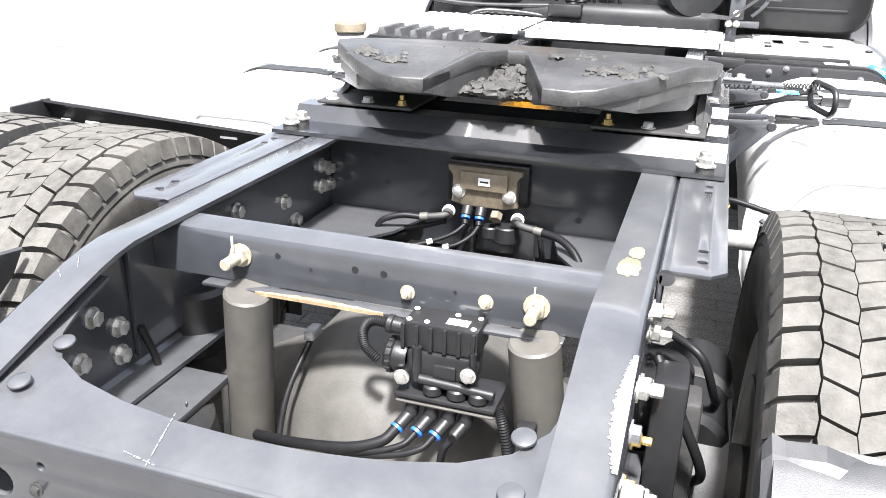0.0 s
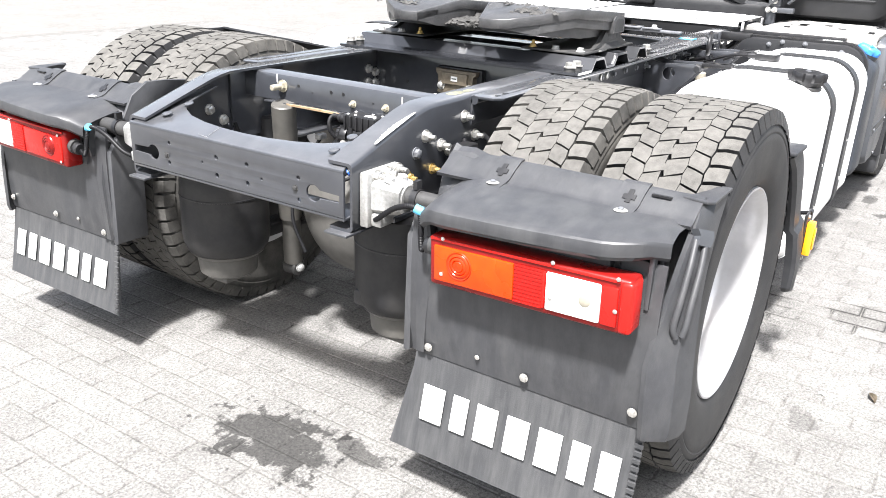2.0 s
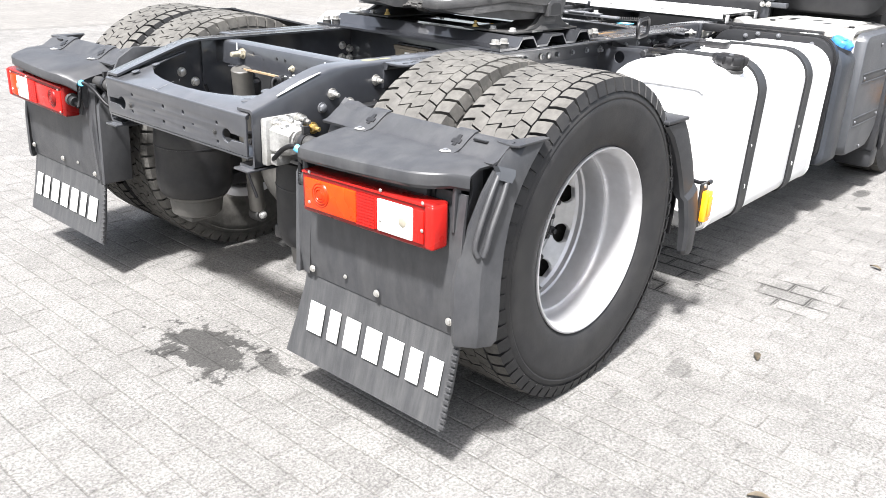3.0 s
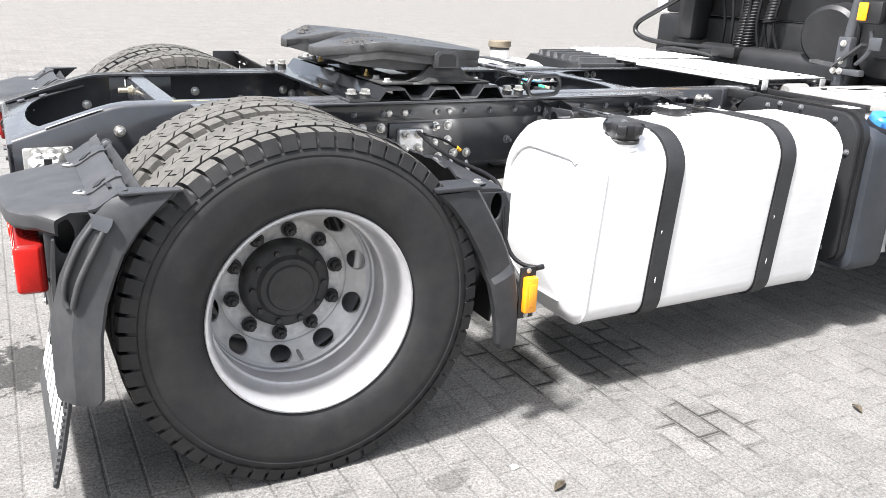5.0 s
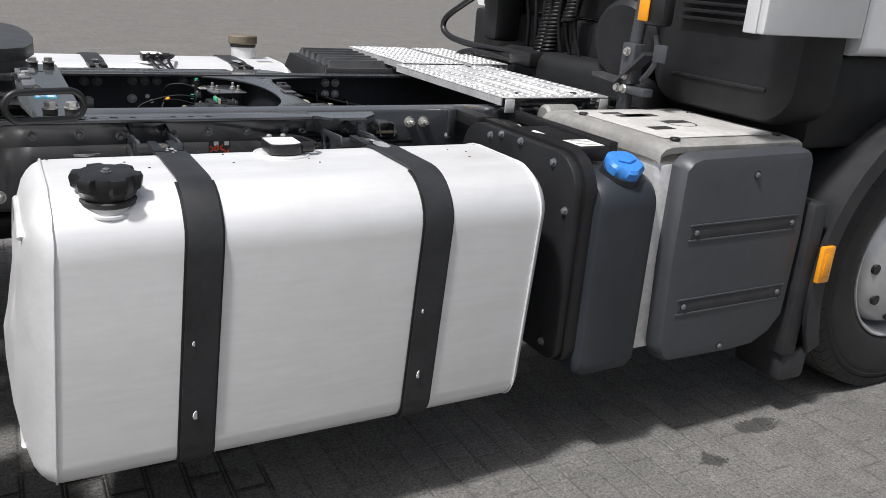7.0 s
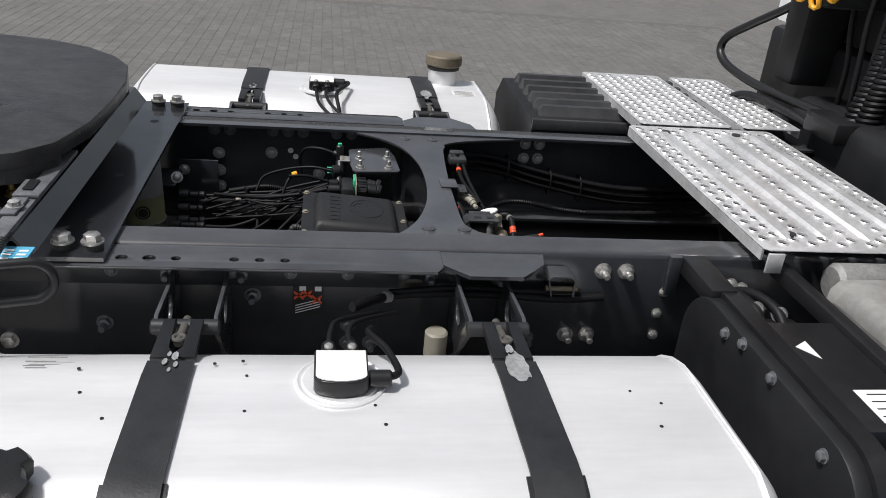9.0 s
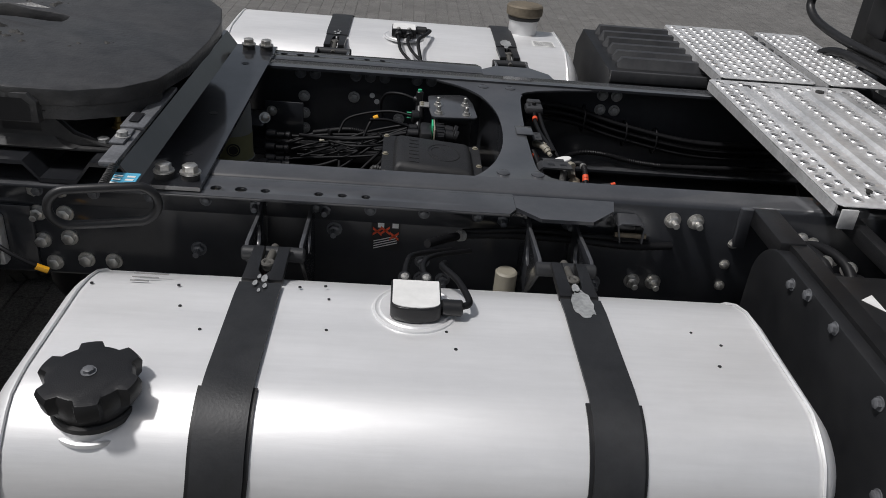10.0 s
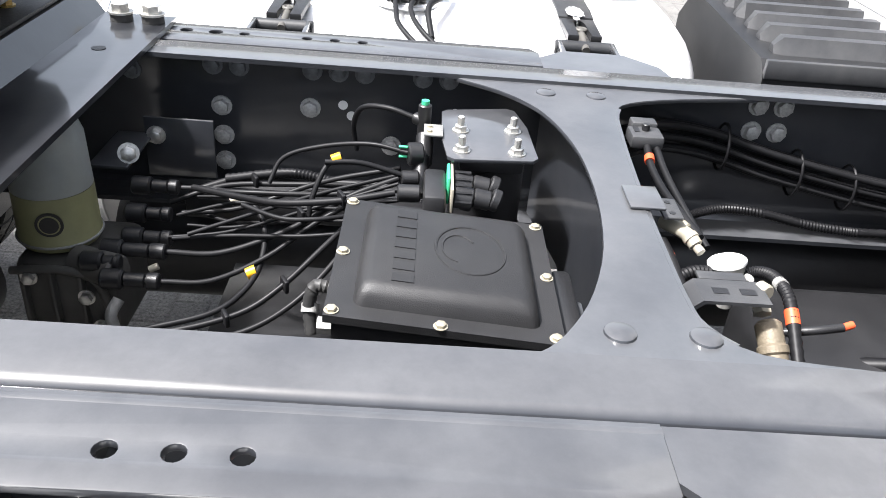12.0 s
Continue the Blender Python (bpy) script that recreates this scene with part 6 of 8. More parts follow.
    part("blue_clip", rd((-.672, s * .640, .800), (-.678, s * .622, .808), .012, n=10), M_CYAN, mg, "pale blue cable tape")
    # casting bolted on the rail end
    part("casting_boss", rd((-.60, s * .50, .80), (-.60, s * .548, .80), .036, n=20, bev=.005), M_CAST, mg)
    cst = part("lamp_carrier_casting", bx(-.665, -.52, s * .438, s * .466, .715, .86, r=.006), M_CAST, mg, "rough cast aluminium carrier")
    bm = bmesh.new()
    loft(bm, [[(-.6 + (x + .6) * k + e, s * y, .798 + (z - .798) * k) for x, z in ((-.658, .765), (-.640, .748), (-.565, .748), (-.545, .768), (-.545, .825), (-.562, .845), (-.638, .845), (-.658, .828))] for y, k, e in ((.467, 1.0, .005), (.480, .98, .004), (.505, .90, 0), (.535, .80, 0), (.545, .70, 0))])
    part("casting_body", bm, M_CAST, cst, angle=40)
    part("casting_foot", bx(-.655, -.60, s * .467, s * .50, .72, .754, r=.006), M_CAST, cst)
    for x, z in ((-.63, .848), (-.585, .848), (-.54, .848), (-.535, .80), (-.535, .765)):
        fix(STUD, (x, s * .466, z), (0, s, 0), mg, size=.9)
    fix(STUD, (-.50, s * .437, .83), (0, s, 0), mg, size=1)
    fix(BOLT_B, (-.46, s * .437, .80), (0, s, 0), mg, size=1.2)
    fix(BOLT_G, (-.585, s * .515, .838), (0, s * .3, 1), mg, size=.9)
    fix(BOLT_G, (-.625, s * .505, .840), (0, s * .3, 1), mg, size=.9)
    return mg


def _dome(c, r, h):
    bm = bmesh.new()
    lathe(bm, [(.0001, -h), (r * .5, -h * .85), (r * .85, -h * .45), (r, 0)], c, "x", 28)
    return bm


for s in (-1, 1):
    guard = rear_mudguard(s)
    if s > 0:        # the far guard stands further out; its castings stay on the rail
        guard.location.y = .047
        for ob in guard.children:
            if ob.name.startswith(("casting", "lamp_carrier", "bolt")):
                ob.location.y -= .047


def front_mudguard(s):
    """The piece ahead of the rear tyres, with its side marker."""
    bm = bmesh.new()
    rows = []
    for (xi, zi), (xo, zo), y, f in (((.362, .828), (.497, .842), 1.262, .06), ((.407, .787), (.522, .800), 1.268, .07), ((.46, .716), (.548, .756), 1.270, .07), ((.505, .64), (.588, .69), 1.270, .06), ((.530, .590), (.612, .640), 1.270, .045),
                                     ((.545, .550), (.626, .598), 1.272, .035), ((.550, .535), (.634, .575), 1.286, .035), ((.566, .46), (.646, .50), 1.293, .035), ((.576, .40), (.653, .42), 1.295, .035), ((.581, .335), (.656, .335), 1.292, .03), ((.592, .318), (.646, .316), 1.288, .025)):
        m1 = (xi * .55 + xo * .45, zi * .55 + zo * .45)
        rows.append([(xi, s * (y - f), zi), (xi, s * (y - .012), zi), (xi + .006, s * y, zi + .004), (m1[0], s * (y + .005), m1[1]), (xo - .008, s * y, zo - .005), (xo, s * (y - .010), zo), (xo + .012, s * (y - f), zo + .006), (m1[0], s * (y - f), m1[1])])
    loft(bm, rows)
    mg = part("front_mudguard", bm, M_GUARD, truck, "black plastic mudguard ahead of the rear tyres", angle=28)
    part("top_rim", bx(.352, .500, s * 1.175, s * 1.272, .838, .851, r=.004), M_GUARD, mg)
    # inner arch with a torn upper edge
    bm = bmesh.new()
    rows = []
    for i in range(25):
        y = .62 + .60 * i / 24
        top = 36.5 + 3.0 * noise.noise(Vector((i * .37, s * 3, 0))) + .8 * noise.noise(Vector((i * 1.3, s * 3, 4))) - (6 if y > 1.1 else 0)
        a, b = arc_pts(.604, -12, top, 10), arc_pts(.598, -12, top, 10)
        if s > 0:
            y, rise = .58 + .70 * i / 24, .028 * i / 24
            a = arc_pts(.604, -12, 36, 8) + [(.482, .90), (.462, .945 + rise), (.440, .966 + rise)]
            b = arc_pts(.598, -12, 36, 8) + [(.476, .90), (.456, .942 + rise), (.438, .959 + rise)]
        rows.append([(x, s * y, z) for x, z in a + b[::-1]])
    loft(bm, rows)
    part("splash_guard", bm, M_BLACK, mg, "torn inner arch of black plastic" if s < 0 else "inner arch of black plastic")
    if s > 0:
        part("guard_end", bx(.33, .47, 1.272, 1.282, .80, .992, r=.004), M_BLACK, mg)
        # white bars on the arch paint the light showing through its slots
        for y, w in ((.70, .05), (1.13, .045), (1.22, .03)):
            part("slot_light", bx(.4575, .4595, y - w / 2, y + w / 2, .935, .941), M_WHITE_MARK, mg)
    # housing over the carrier tube: rounded top, oval opening in its outer end
    lift = .075 if s > 0 else 0
    sec = [(.508, .845), (.520, .832), (.545, .822), (.600, .820), (.640, .816), (.654, .806), (.660, .79), (.664, .70), (.655, .69), (.648, .78), (.636, .800), (.600, .806), (.548, .810), (.515, .818)]
    bm = bmesh.new()
    loft(bm, [[(x + d, s * y, z + g + lift) for x, z in sec] for y, d, g in ((.74, 0, .008), (.79, 0, .006), (1.02, -.002, 0), (1.135, -.003, -.003), (1.165, -.006, -.010))])
    part("top_cover", bm, M_GUARD, mg, angle=26)
    end = [(.505, .805), (.540, .800), (.648, .796), (.664, .76), (.668, .66), (.655, .60), (.600, .66), (.545, .735)]
    plate("end_cover", end, [circle(.618, .752, .021, 20, .043)], .012, M_GUARD, plane_xz(s * 1.168), mg)
    # this opening's inner shade is put in as a black sheet
    part("oval_shade", bx(.585, .65, s * 1.04, s * 1.05, .69, .81), M_BLACK, mg)
    part("front_wall", bx(.664, .672, s * .70, s * 1.17, .52, .79, r=.003), M_PLASTIC_SMOOTH, mg)
    for q in (.86, .98):
        part("stay", rd((.668, s * q, .66), (.742, s * (q - .22), .80), .007, n=8), M_PAINT, mg)
    for x, y, z in ((.572, 1.125, .823), (.575, .83, .828)):
        part("recess", rd((x, s * y, z - .004 + lift), (x, s * y, z - .001 + lift), .026, n=22, bev=.002), M_PLASTIC_SMOOTH, mg)
        fix(SCREW, (x, s * y, z - .001 + lift), (0, 0, 1), mg, "screw", size=2.4)
    # carrier on the rail
    part("carrier_plate", bx(.581, .77, s * .438, s * .448, .735, .887, r=.003), M_PAINT, mg)
    c = part("carrier_casting", bx(.610, .712, s * .449, s * .478, .752, .868, r=.006), M_ALU_PLATE, mg, "cast aluminium mudguard carrier")
    for x, z in ((.632, .848), (.690, .848), (.632, .795), (.690, .795)):
        fix(STUD, (x, s * .478, z), (0, s, 0), mg, size=1.0)
    part("carrier_tube", rd((.658, s * .46, .765), (.640, s * .72, .778), .024, n=18), M_CAST, mg)
    part("tube_clamp", bx(.615, .705, s * .478, s * .50, .756, .783, r=.008), M_CAST, mg)
    part("marker_cable", tb([(.695, s * .47, .850), (.655, s * .56, .868), (.648, s * .68, .845), (.650, s * .86, .828), (.655, s * 1.05, .822), (.648, s * 1.14, .800), (.645, s * 1.17, .74), (.645, s * 1.19, .66), (.655, s * 1.22, .605), (.678, s * 1.255, .580), (.708, s * 1.283, .576)], .0065, ribs=.0008, per=10), M_HOSE, mg)
    part("loose_lead", tb([(.695, s * .50, .852), (.74, s * .55, .845), (.80, s * .56, .815), (.84, s * .55, .79)], .005), M_HOSE, mg)
    part("yellow_tip", rd((.815, s * .56, .806), (.835, s * .553, .793), .007, n=8), M_COIL, mg, "yellow cable end")
    mk = part("side_marker", bx(.648, .706, s * 1.283, s * 1.292, .413, .583, r=.003), M_BLACK, mg, "amber side marker lamp on a black plate")
    part("marker_body", bx(.655, .700, s * 1.2925, s * 1.318, .438, .556, r=.006), M_YELLOW, mg, "amber side marker lens")
    part("marker_lens", bx(.664, .692, s * 1.3185, s * 1.323, .46, .535, r=.003), M_YELLOW, mg)
    for z in (.423, .572):
        fix(SCREW, (.677, s * 1.292, z), (0, s, 0), mg, "screw", size=1.3)
    part("marker_plug", rd((.706, s * 1.288, .575), (.732, s * 1.288, .577), .009, n=10), M_BLACK, mg)
    return mg


for s in (-1, 1):
    front_mudguard(s)

# ---- additive tank, battery box, left side box ----
def section_box(name, x0, x1, y0, y1, z0, z1, rt, rb, mats, parent, label="", ends=.02):
    bm = bmesh.new()
    cy, cz = (y0 + y1) / 2, (z0 + z1) / 2
    loops = []
    for x, i in ((x0, ends), (x0 + ends * .3, ends * .3), (x0 + ends, 0), (x1 - ends, 0), (x1 - ends * .3, ends * .3), (x1, ends)):
        fy, fz = 1 - 2 * i / abs(y1 - y0), 1 - 2 * i / (z1 - z0)
        loops.append([(x, cy + (y - cy) * fy, cz + (z - cz) * fz) for y, z in rounded_section(y0, y1, z0, z1, rt, rb)])
    loft(bm, loops)
    return part(name, bm, mats, parent, label)


ad = section_box("additive_tank", 2.400, 2.622, -1.210, -.60, .300, .920, .09, .05, M_ADDITIVE, truck, "dark grey plastic additive tank with blue cap", ends=.035)
section_box("carrier_shell", 2.338, 2.372, -1.165, -.52, .350, .972, .11, .05, M_DARK, ad, "dusty black carrier plate with bolts", ends=.004)
bm = bmesh.new()
sa_, sb_ = rounded_section(-1.176, -.50, .342, .982, .115, .055), rounded_section(-1.176, -.50, .342, .982, .115, .055, -.012)
loft(bm, [[(2.366, a[0], a[1]), (2.404, a[0], a[1]), (2.404, b[0], b[1]), (2.366, b[0], b[1])] for a, b in list(zip(sa_, sb_))[12:]])
part("carrier_rim", bm, M_BLACK, ad, "black rounded carrier rim")
for y, z in ((-.765, .962), (-.875, .962), (-1.050, .938), (-1.128, .815), (-1.095, .395), (-.70, .945)):
    fix(BOLT_D, (2.338, y, z), (-1, 0, 0), ad, size=.72)
part("carrier_arm", bx(2.345, 2.402, -.60, -.438, .945, .985, r=.004), M_BLACK, ad)
part("carrier_arm", bx(2.552, 2.584, -1.03, -.438, .950, .985, r=.004), M_BLACK, ad)
part("arm_foot", bx(2.318, 2.345, -.452, -.438, .89, .985, r=.002), M_PAINT, ad)
part("lid", bx(2.404, 2.552, -1.035, -.70, .930, .972, r=.004), M_BLACK, ad, "black lid with white label")
part("lid_label", bx(2.455, 2.545, -1.015, -.925, .9723, .9730), M_WHITE_MARK, ad, "white label")
for k in range(4):
    part("label_line", bx(2.463 + .003 * k, 2.535, -1.0 + .02 * k, -.997 + .02 * k, .9731, .9735), M_PLASTIC, ad)
bm = bmesh.new()
prism(bm, [(2.425, -.79), (2.455, -.83), (2.455, -.77)], "z", .9723, .973)
part("lid_mark", bm, M_WHITE_MARK, ad)
bm = bmesh.new()
ax0, axw = Vector((2.512, -1.130, .900)), Vector((0, -.40, .92)).normalized()
rod(bm, ax0, ax0 + axw * .035, .060, n=28)
part("cap_collar", bm, M_ADDITIVE, ad)
bm = bmesh.new()
loops = []
for dz, r, lob in ((.030, .052, 0), (.036, .056, .05), (.058, .055, .06), (.066, .048, .04)):
    c = ax0 + axw * dz
    loops.append([c + (p - c) * r * (1 + lob * (1 if math.cos(5 * 2 * math.pi * i / 40) > 0 else -1)) for i, p in enumerate(ring(c, axw, 1.0, 40))])
loft(bm, loops)
part("blue_cap", bm, M_BLUE, ad, "bright blue screw cap")
bm = bmesh.new()
c = ax0 + axw * .068
for d in (-1, 1):
    rod(bm, c + Vector((d * .03, 0, 0)), c + Vector((0, -.012, -.005)), .004, n=6)
part("cap_grip", bm, M_BLUE, ad)
part("additive_hose", tb([(2.44, -.66, .93), (2.435, -.61, .955), (2.42, -.53, .945), (2.40, -.47, .90)], .0115), M_HOSE, ad)
part("additive_hose", tb([(2.485, -.68, .92), (2.48, -.62, .955), (2.455, -.54, .95), (2.43, -.47, .90)], .0115), M_HOSE, ad)
for p in ((2.437, -.62, .953), (2.481, -.635, .950)):
    part("hose_clip", rd(p, (p[0] + .008, p[1] + .008, p[2] - .003), .016, n=14), M_ZINC, ad)
for x, y, z in ((2.46, -.47, .93), (2.50, -.45, .91), (2.53, -.50, .90)):
    fix(BOLT, (x, y, z), (0, -1, .3), ad, size=.8)
part("pump_block", bx(2.41, 2.54, -.69, -.60, .86, .925, r=.01), M_BLACK, ad)

bat = part("battery_box", bx(2.64, 3.22, -1.165, -.55, .345, .945, r=.015), M_ALU_PLATE, truck, "battery box with dark grey cover and worn pale lid")
bm = bmesh.new()
loops = []
for y, i in ((-1.166, 0), (-1.205, .004), (-1.222, .012), (-1.226, .028)):
    loops.append([(x, y, z) for x, z in ((2.692 + i, .37 + i), (2.712 + i * .8, .325 + i), (2.74 + i * .6, .308 + i), (3.02, .303 + i), (3.13 - i, .310 + i), (3.20 - i, .345 + i), (3.248 - i, .40 + i), (3.255 - i, .70), (3.240 - i, .955 - i), (3.228 - i, .978 - i), (3.205 - i, .986 - i), (2.735 + i, .980 - i), (2.702 + i, .970 - i), (2.680 + i, .945 - i), (2.678 + i, .66))])
loft(bm, loops)
part("cover", bm, M_PLASTIC_SMOOTH, bat, "dark grey moulded plastic battery cover")
for z in (.744, .502):
    part("cover_groove", bx(2.745, 3.205, -1.2268, -1.224, z - .020, z + .020, r=.001), M_PLASTIC, bat)
    part("groove_edge", bx(2.735, 3.212, -1.2290, -1.224, z - .028, z - .021, r=.001), M_PLASTIC_SMOOTH, bat)
    part("groove_edge", bx(2.735, 3.212, -1.2290, -1.224, z + .021, z + .027, r=.001), M_PLASTIC_SMOOTH, bat)
for x, z in ((2.765, .744), (3.184, .744), (2.765, .502), (3.184, .502), (2.960, .338), (2.980, .912)):
    part("screw_cup", rd((x, -1.2262, z), (x, -1.2275, z), .014, n=18), M_BLACK, bat)
    fix(SCREW_D, (x, -1.2275, z), (0, -1, 0), bat, "screw", size=1.5)
bm = bmesh.new()
rows = []
for y, z in ((-1.162, .975), (-1.164, .994), (-1.150, 1.002), (-1.10, 1.005), (-.80, 1.006), (-.60, 1.004), (-.56, .995)):
    rows.append([(2.632, y, z - .05), (2.634, y, z - .022), (2.648, y, z - .006), (2.675, y, z), (3.22, y, z), (3.235, y, z - .006), (3.24, y, z - .03)])
vs = [[bm.verts.new(p) for p in r] for r in rows]
for i in range(len(vs) - 1):
    for j in range(6):
        bm.faces.new((vs[i][j], vs[i][j + 1], vs[i + 1][j + 1], vs[i + 1][j]))
bmesh.ops.solidify(bm, geom=bm.faces[:], thickness=.006)
lid = part("lid", bm, M_WHITE_WORN, bat, "worn pale battery lid", angle=50)
part("lid_step", bx(2.70, 3.19, -1.10, -.64, 1.0062, 1.0095, r=.0015), M_WHITE_WORN, bat)
for x, y in ((2.70, -.70), (2.72, -1.12), (3.18, -1.10), (3.17, -.72)):
    part("lid_latch", rd((x, y, 1.004), (x, y, 1.014), .016, n=16, bev=.003), M_BLACK, bat)
bm = bmesh.new()
lathe(bm, [(.050, 1.0096), (.053, 1.0105), (.056, 1.0096)], (2.95, -.90, 0), "z", 40)
part("lid_emblem", bm, M_HUB, bat)
for k in range(5):
    x, y = 2.76 + .4 * random.random(), -1.0 + .3 * random.random()
    part("worn_patch", bx(x, x + .08 + .06 * random.random(), y, y + .02 + .03 * random.random(), 1.0096, 1.0100), M_HUB, bat)
part("round_end", rd((2.66, -.52, .965), (2.80, -.52, .965), .045, n=28, bev=.01), M_CAST, bat, "rounded aluminium pipe end")
part("connector", bx(2.68, 2.78, -.66, -.585, .945, .975, r=.006), M_BLACK, bat)
for k in range(4):
    part("connector_rib", bx(2.685 + k * .022, 2.697 + k * .022, -.655, -.59, .9755, .982), M_BLACK, bat)

# left side: ribbed black box behind the cab
bm = bmesh.new()
loft(bm, [[(x, y, z) for y, z in ((.55, .40), (1.15, .40), (1.15, .92), (1.06, 1.0), (.58, .985), (.55, .96))] for x in (2.235, 3.15)])
lb = part("intake_box", bm, M_DARK, truck, "black box with ribbed lid beside the frame")
for k in range(6):
    y = .63 + k * .078
    bm = bmesh.new()
    loft(bm, [[(x, y - w, .984 + (y - .58) * .03), (x, y - w * .5, z), (x, y + w * .5, z), (x, y + w, .984 + (y - .58) * .03)] for x, w, z in ((2.27, .014, 1.0), (2.285, .024, 1.016 + (y - .58) * .03), (3.05, .024, 1.016 + (y - .58) * .03), (3.06, .014, 1.0))])
    part("lid_rib", bm, M_PLASTIC, lb)
part("lid_edge", bx(2.235, 3.15, .545, .558, .955, .992, r=.003), M_PLASTIC, lb)

# ---- tread plates ----
def tread(name, x0, x1, y0, y1, z, label, ribs):
    holes, lips = [], []
    nx, ny = max(2, int((x1 - x0 - .03) / .0335)), max(2, int((y1 - y0 - .03) / .042))
    bm = bmesh.new()
    for i in range(nx):
        for j in range(ny):
            x = x0 + .024 + (x1 - x0 - .048) * i / (nx - 1)
            y = y0 + .026 + (y1 - y0 - .052) * (j + (.25 if i % 2 else -.25)) / (ny - 1) if ny > 1 else (y0 + y1) / 2
            if y < y0 + .016 or y > y1 - .016:
                continue
            if any(abs(x - r) < .019 and y0 + .08 < y < y1 - .08 for r in ribs):
                continue
            holes.append(circle(x, y, .0112, 12))
            lathe(bm, [(.0111, z + .0012), (.0113, z + .0044), (.0119, z + .0048), (.0142, z + .0018)], (x, y, 0), "z", 12)
    c = .012
    p = plate(name, [(x0 + c, y0), (x1 - c, y0), (x1, y0 + c), (x1, y1 - c), (x1 - c, y1), (x0 + c, y1), (x0, y1 - c), (x0, y0 + c)], holes, .003, M_ALU_PLATE, plane_xy(z), truck, label, bevel=.0008)
    part("hole_lip", bm, M_ALU_PLATE, p)["kind"] = "stuff"
    for r in ribs:
        bm = bmesh.new()
        loft(bm, [[(r - w, y, z + .0014), (r - w * .6, y, zz), (r + w * .6, y, zz), (r + w, y, z + .0014)] for y, w, zz in ((y0 + .06, .008, z + .003), (y0 + .08, .019, z + .0095), (y1 - .08, .019, z + .0095), (y1 - .06, .008, z + .003))])
        part("pressed_rib", bm, M_ALU_PLATE, p)
    part("front_edge", bx(x0, x0 + .005, y0 + .012, y1 - .012, z - .028, z - .0027), M_ALU_PLATE, p)
    part("back_edge", bx(x1 - .005, x1, y0 + .012, y1 - .012, z - .028, z - .0027), M_ALU_PLATE, p)
    return p


t1 = tread("tread_plate", 2.50, 2.975, -.500, .395, 1.030, "perforated aluminium tread plate with pressed ribs", (2.585, 2.685, 2.79, 2.89))
tread("tread_plate", 2.545, 2.855, .402, 1.075, 1.036, "perforated aluminium tread plate over the side box", ())
tread("tread_plate", 2.895, 3.095, .402, 1.065, 1.036, "narrow perforated aluminium tread plate", ())
for x, y in ((2.60, -.42), (2.86, -.42), (2.60, .33), (2.83, .33)):
    part("plate_screw", rd((x, y, 1.032), (x, y, 1.037), .013, n=14), M_HUB, t1)
for x in (2.525, 2.94):
    part("plate_tab", bx(x - .019, x + .019, -.510, -.503, .980, 1.026, r=.002), M_ALU_PLATE, t1)
for x in (2.56, 2.9):
    part("plate_stay", bx(x, x + .04, -.46, .46, .985, 1.001), M_PAINT, t1)
for s in (-1, 1):
    part("plate_foot", bx(2.54, 2.94, s * .36, s * .43, 1.0015, 1.0265, r=.002), M_PAINT, t1)

# ---- forked crossmember between the tanks ----
le = [(1.640, -.364), (1.70, -.357), (1.727, -.345), (1.755, -.308), (1.783, -.25), (1.808, -.16), (1.820, -.05), (1.820, .06), (1.810, .14), (1.790, .215), (1.766, .265), (1.72, .318), (1.65, .364)]
left_edge = [(p.x, p.y) for p in smooth_path([(x, y, 0) for x, y in le], 3)]
re = [(2.16, .364), (2.02, .335), (1.93, .300), (1.900, .255), (1.890, .17), (1.883, .064), (1.878, -.05), (1.876, -.15), (1.876, -.25), (1.884, -.297), (1.925, -.336), (2.02, -.350), (2.16, -.364)]
right_edge = [(p.x, p.y) for p in smooth_path([(x, y, 0) for x, y in re], 3)]
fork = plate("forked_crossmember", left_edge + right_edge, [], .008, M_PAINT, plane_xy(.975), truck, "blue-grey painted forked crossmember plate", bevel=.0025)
part("rear_lip", tb([(x, y, .973) for x, y in right_edge[8:30]], .006, smooth=False, n=6), M_PAINT, fork)
bm = bmesh.new()
loft(bm, [[(x, y, .970), (x + .008, y, .970), (x + .008, y, .74), (x, y, .74)] for x, y in ((1.800, -.36), (1.83, -.19), (1.845, 0), (1.832, .19), (1.800, .36))])
part("web", bm, M_PAINT, fork)
for s in (-1, 1):
    for x in (1.797, 1.878):
        fix(RIVET, (x, s * .318, .979), (0, 0, 1), fork, "rivet", size=.92)
    gp = bmesh.new()
    prism(gp, [(1.806, s * .441), (2.03, s * .441), (2.02, s * .49), (1.965, s * .548), (1.855, s * .548), (1.806, s * .50)], "z", .972, .980)
    part("gusset_patch", gp, M_PAINT, fork)

# ---- things between the rails ahead of the fifth wheel ----
LID_SCREW = bolt_mesh("lid_screw", .0052, .004, M_BRASS_DULL)


def tilt(p):
    return (p[0], p[1], p[2] - .085 * (p[0] - 1.52))


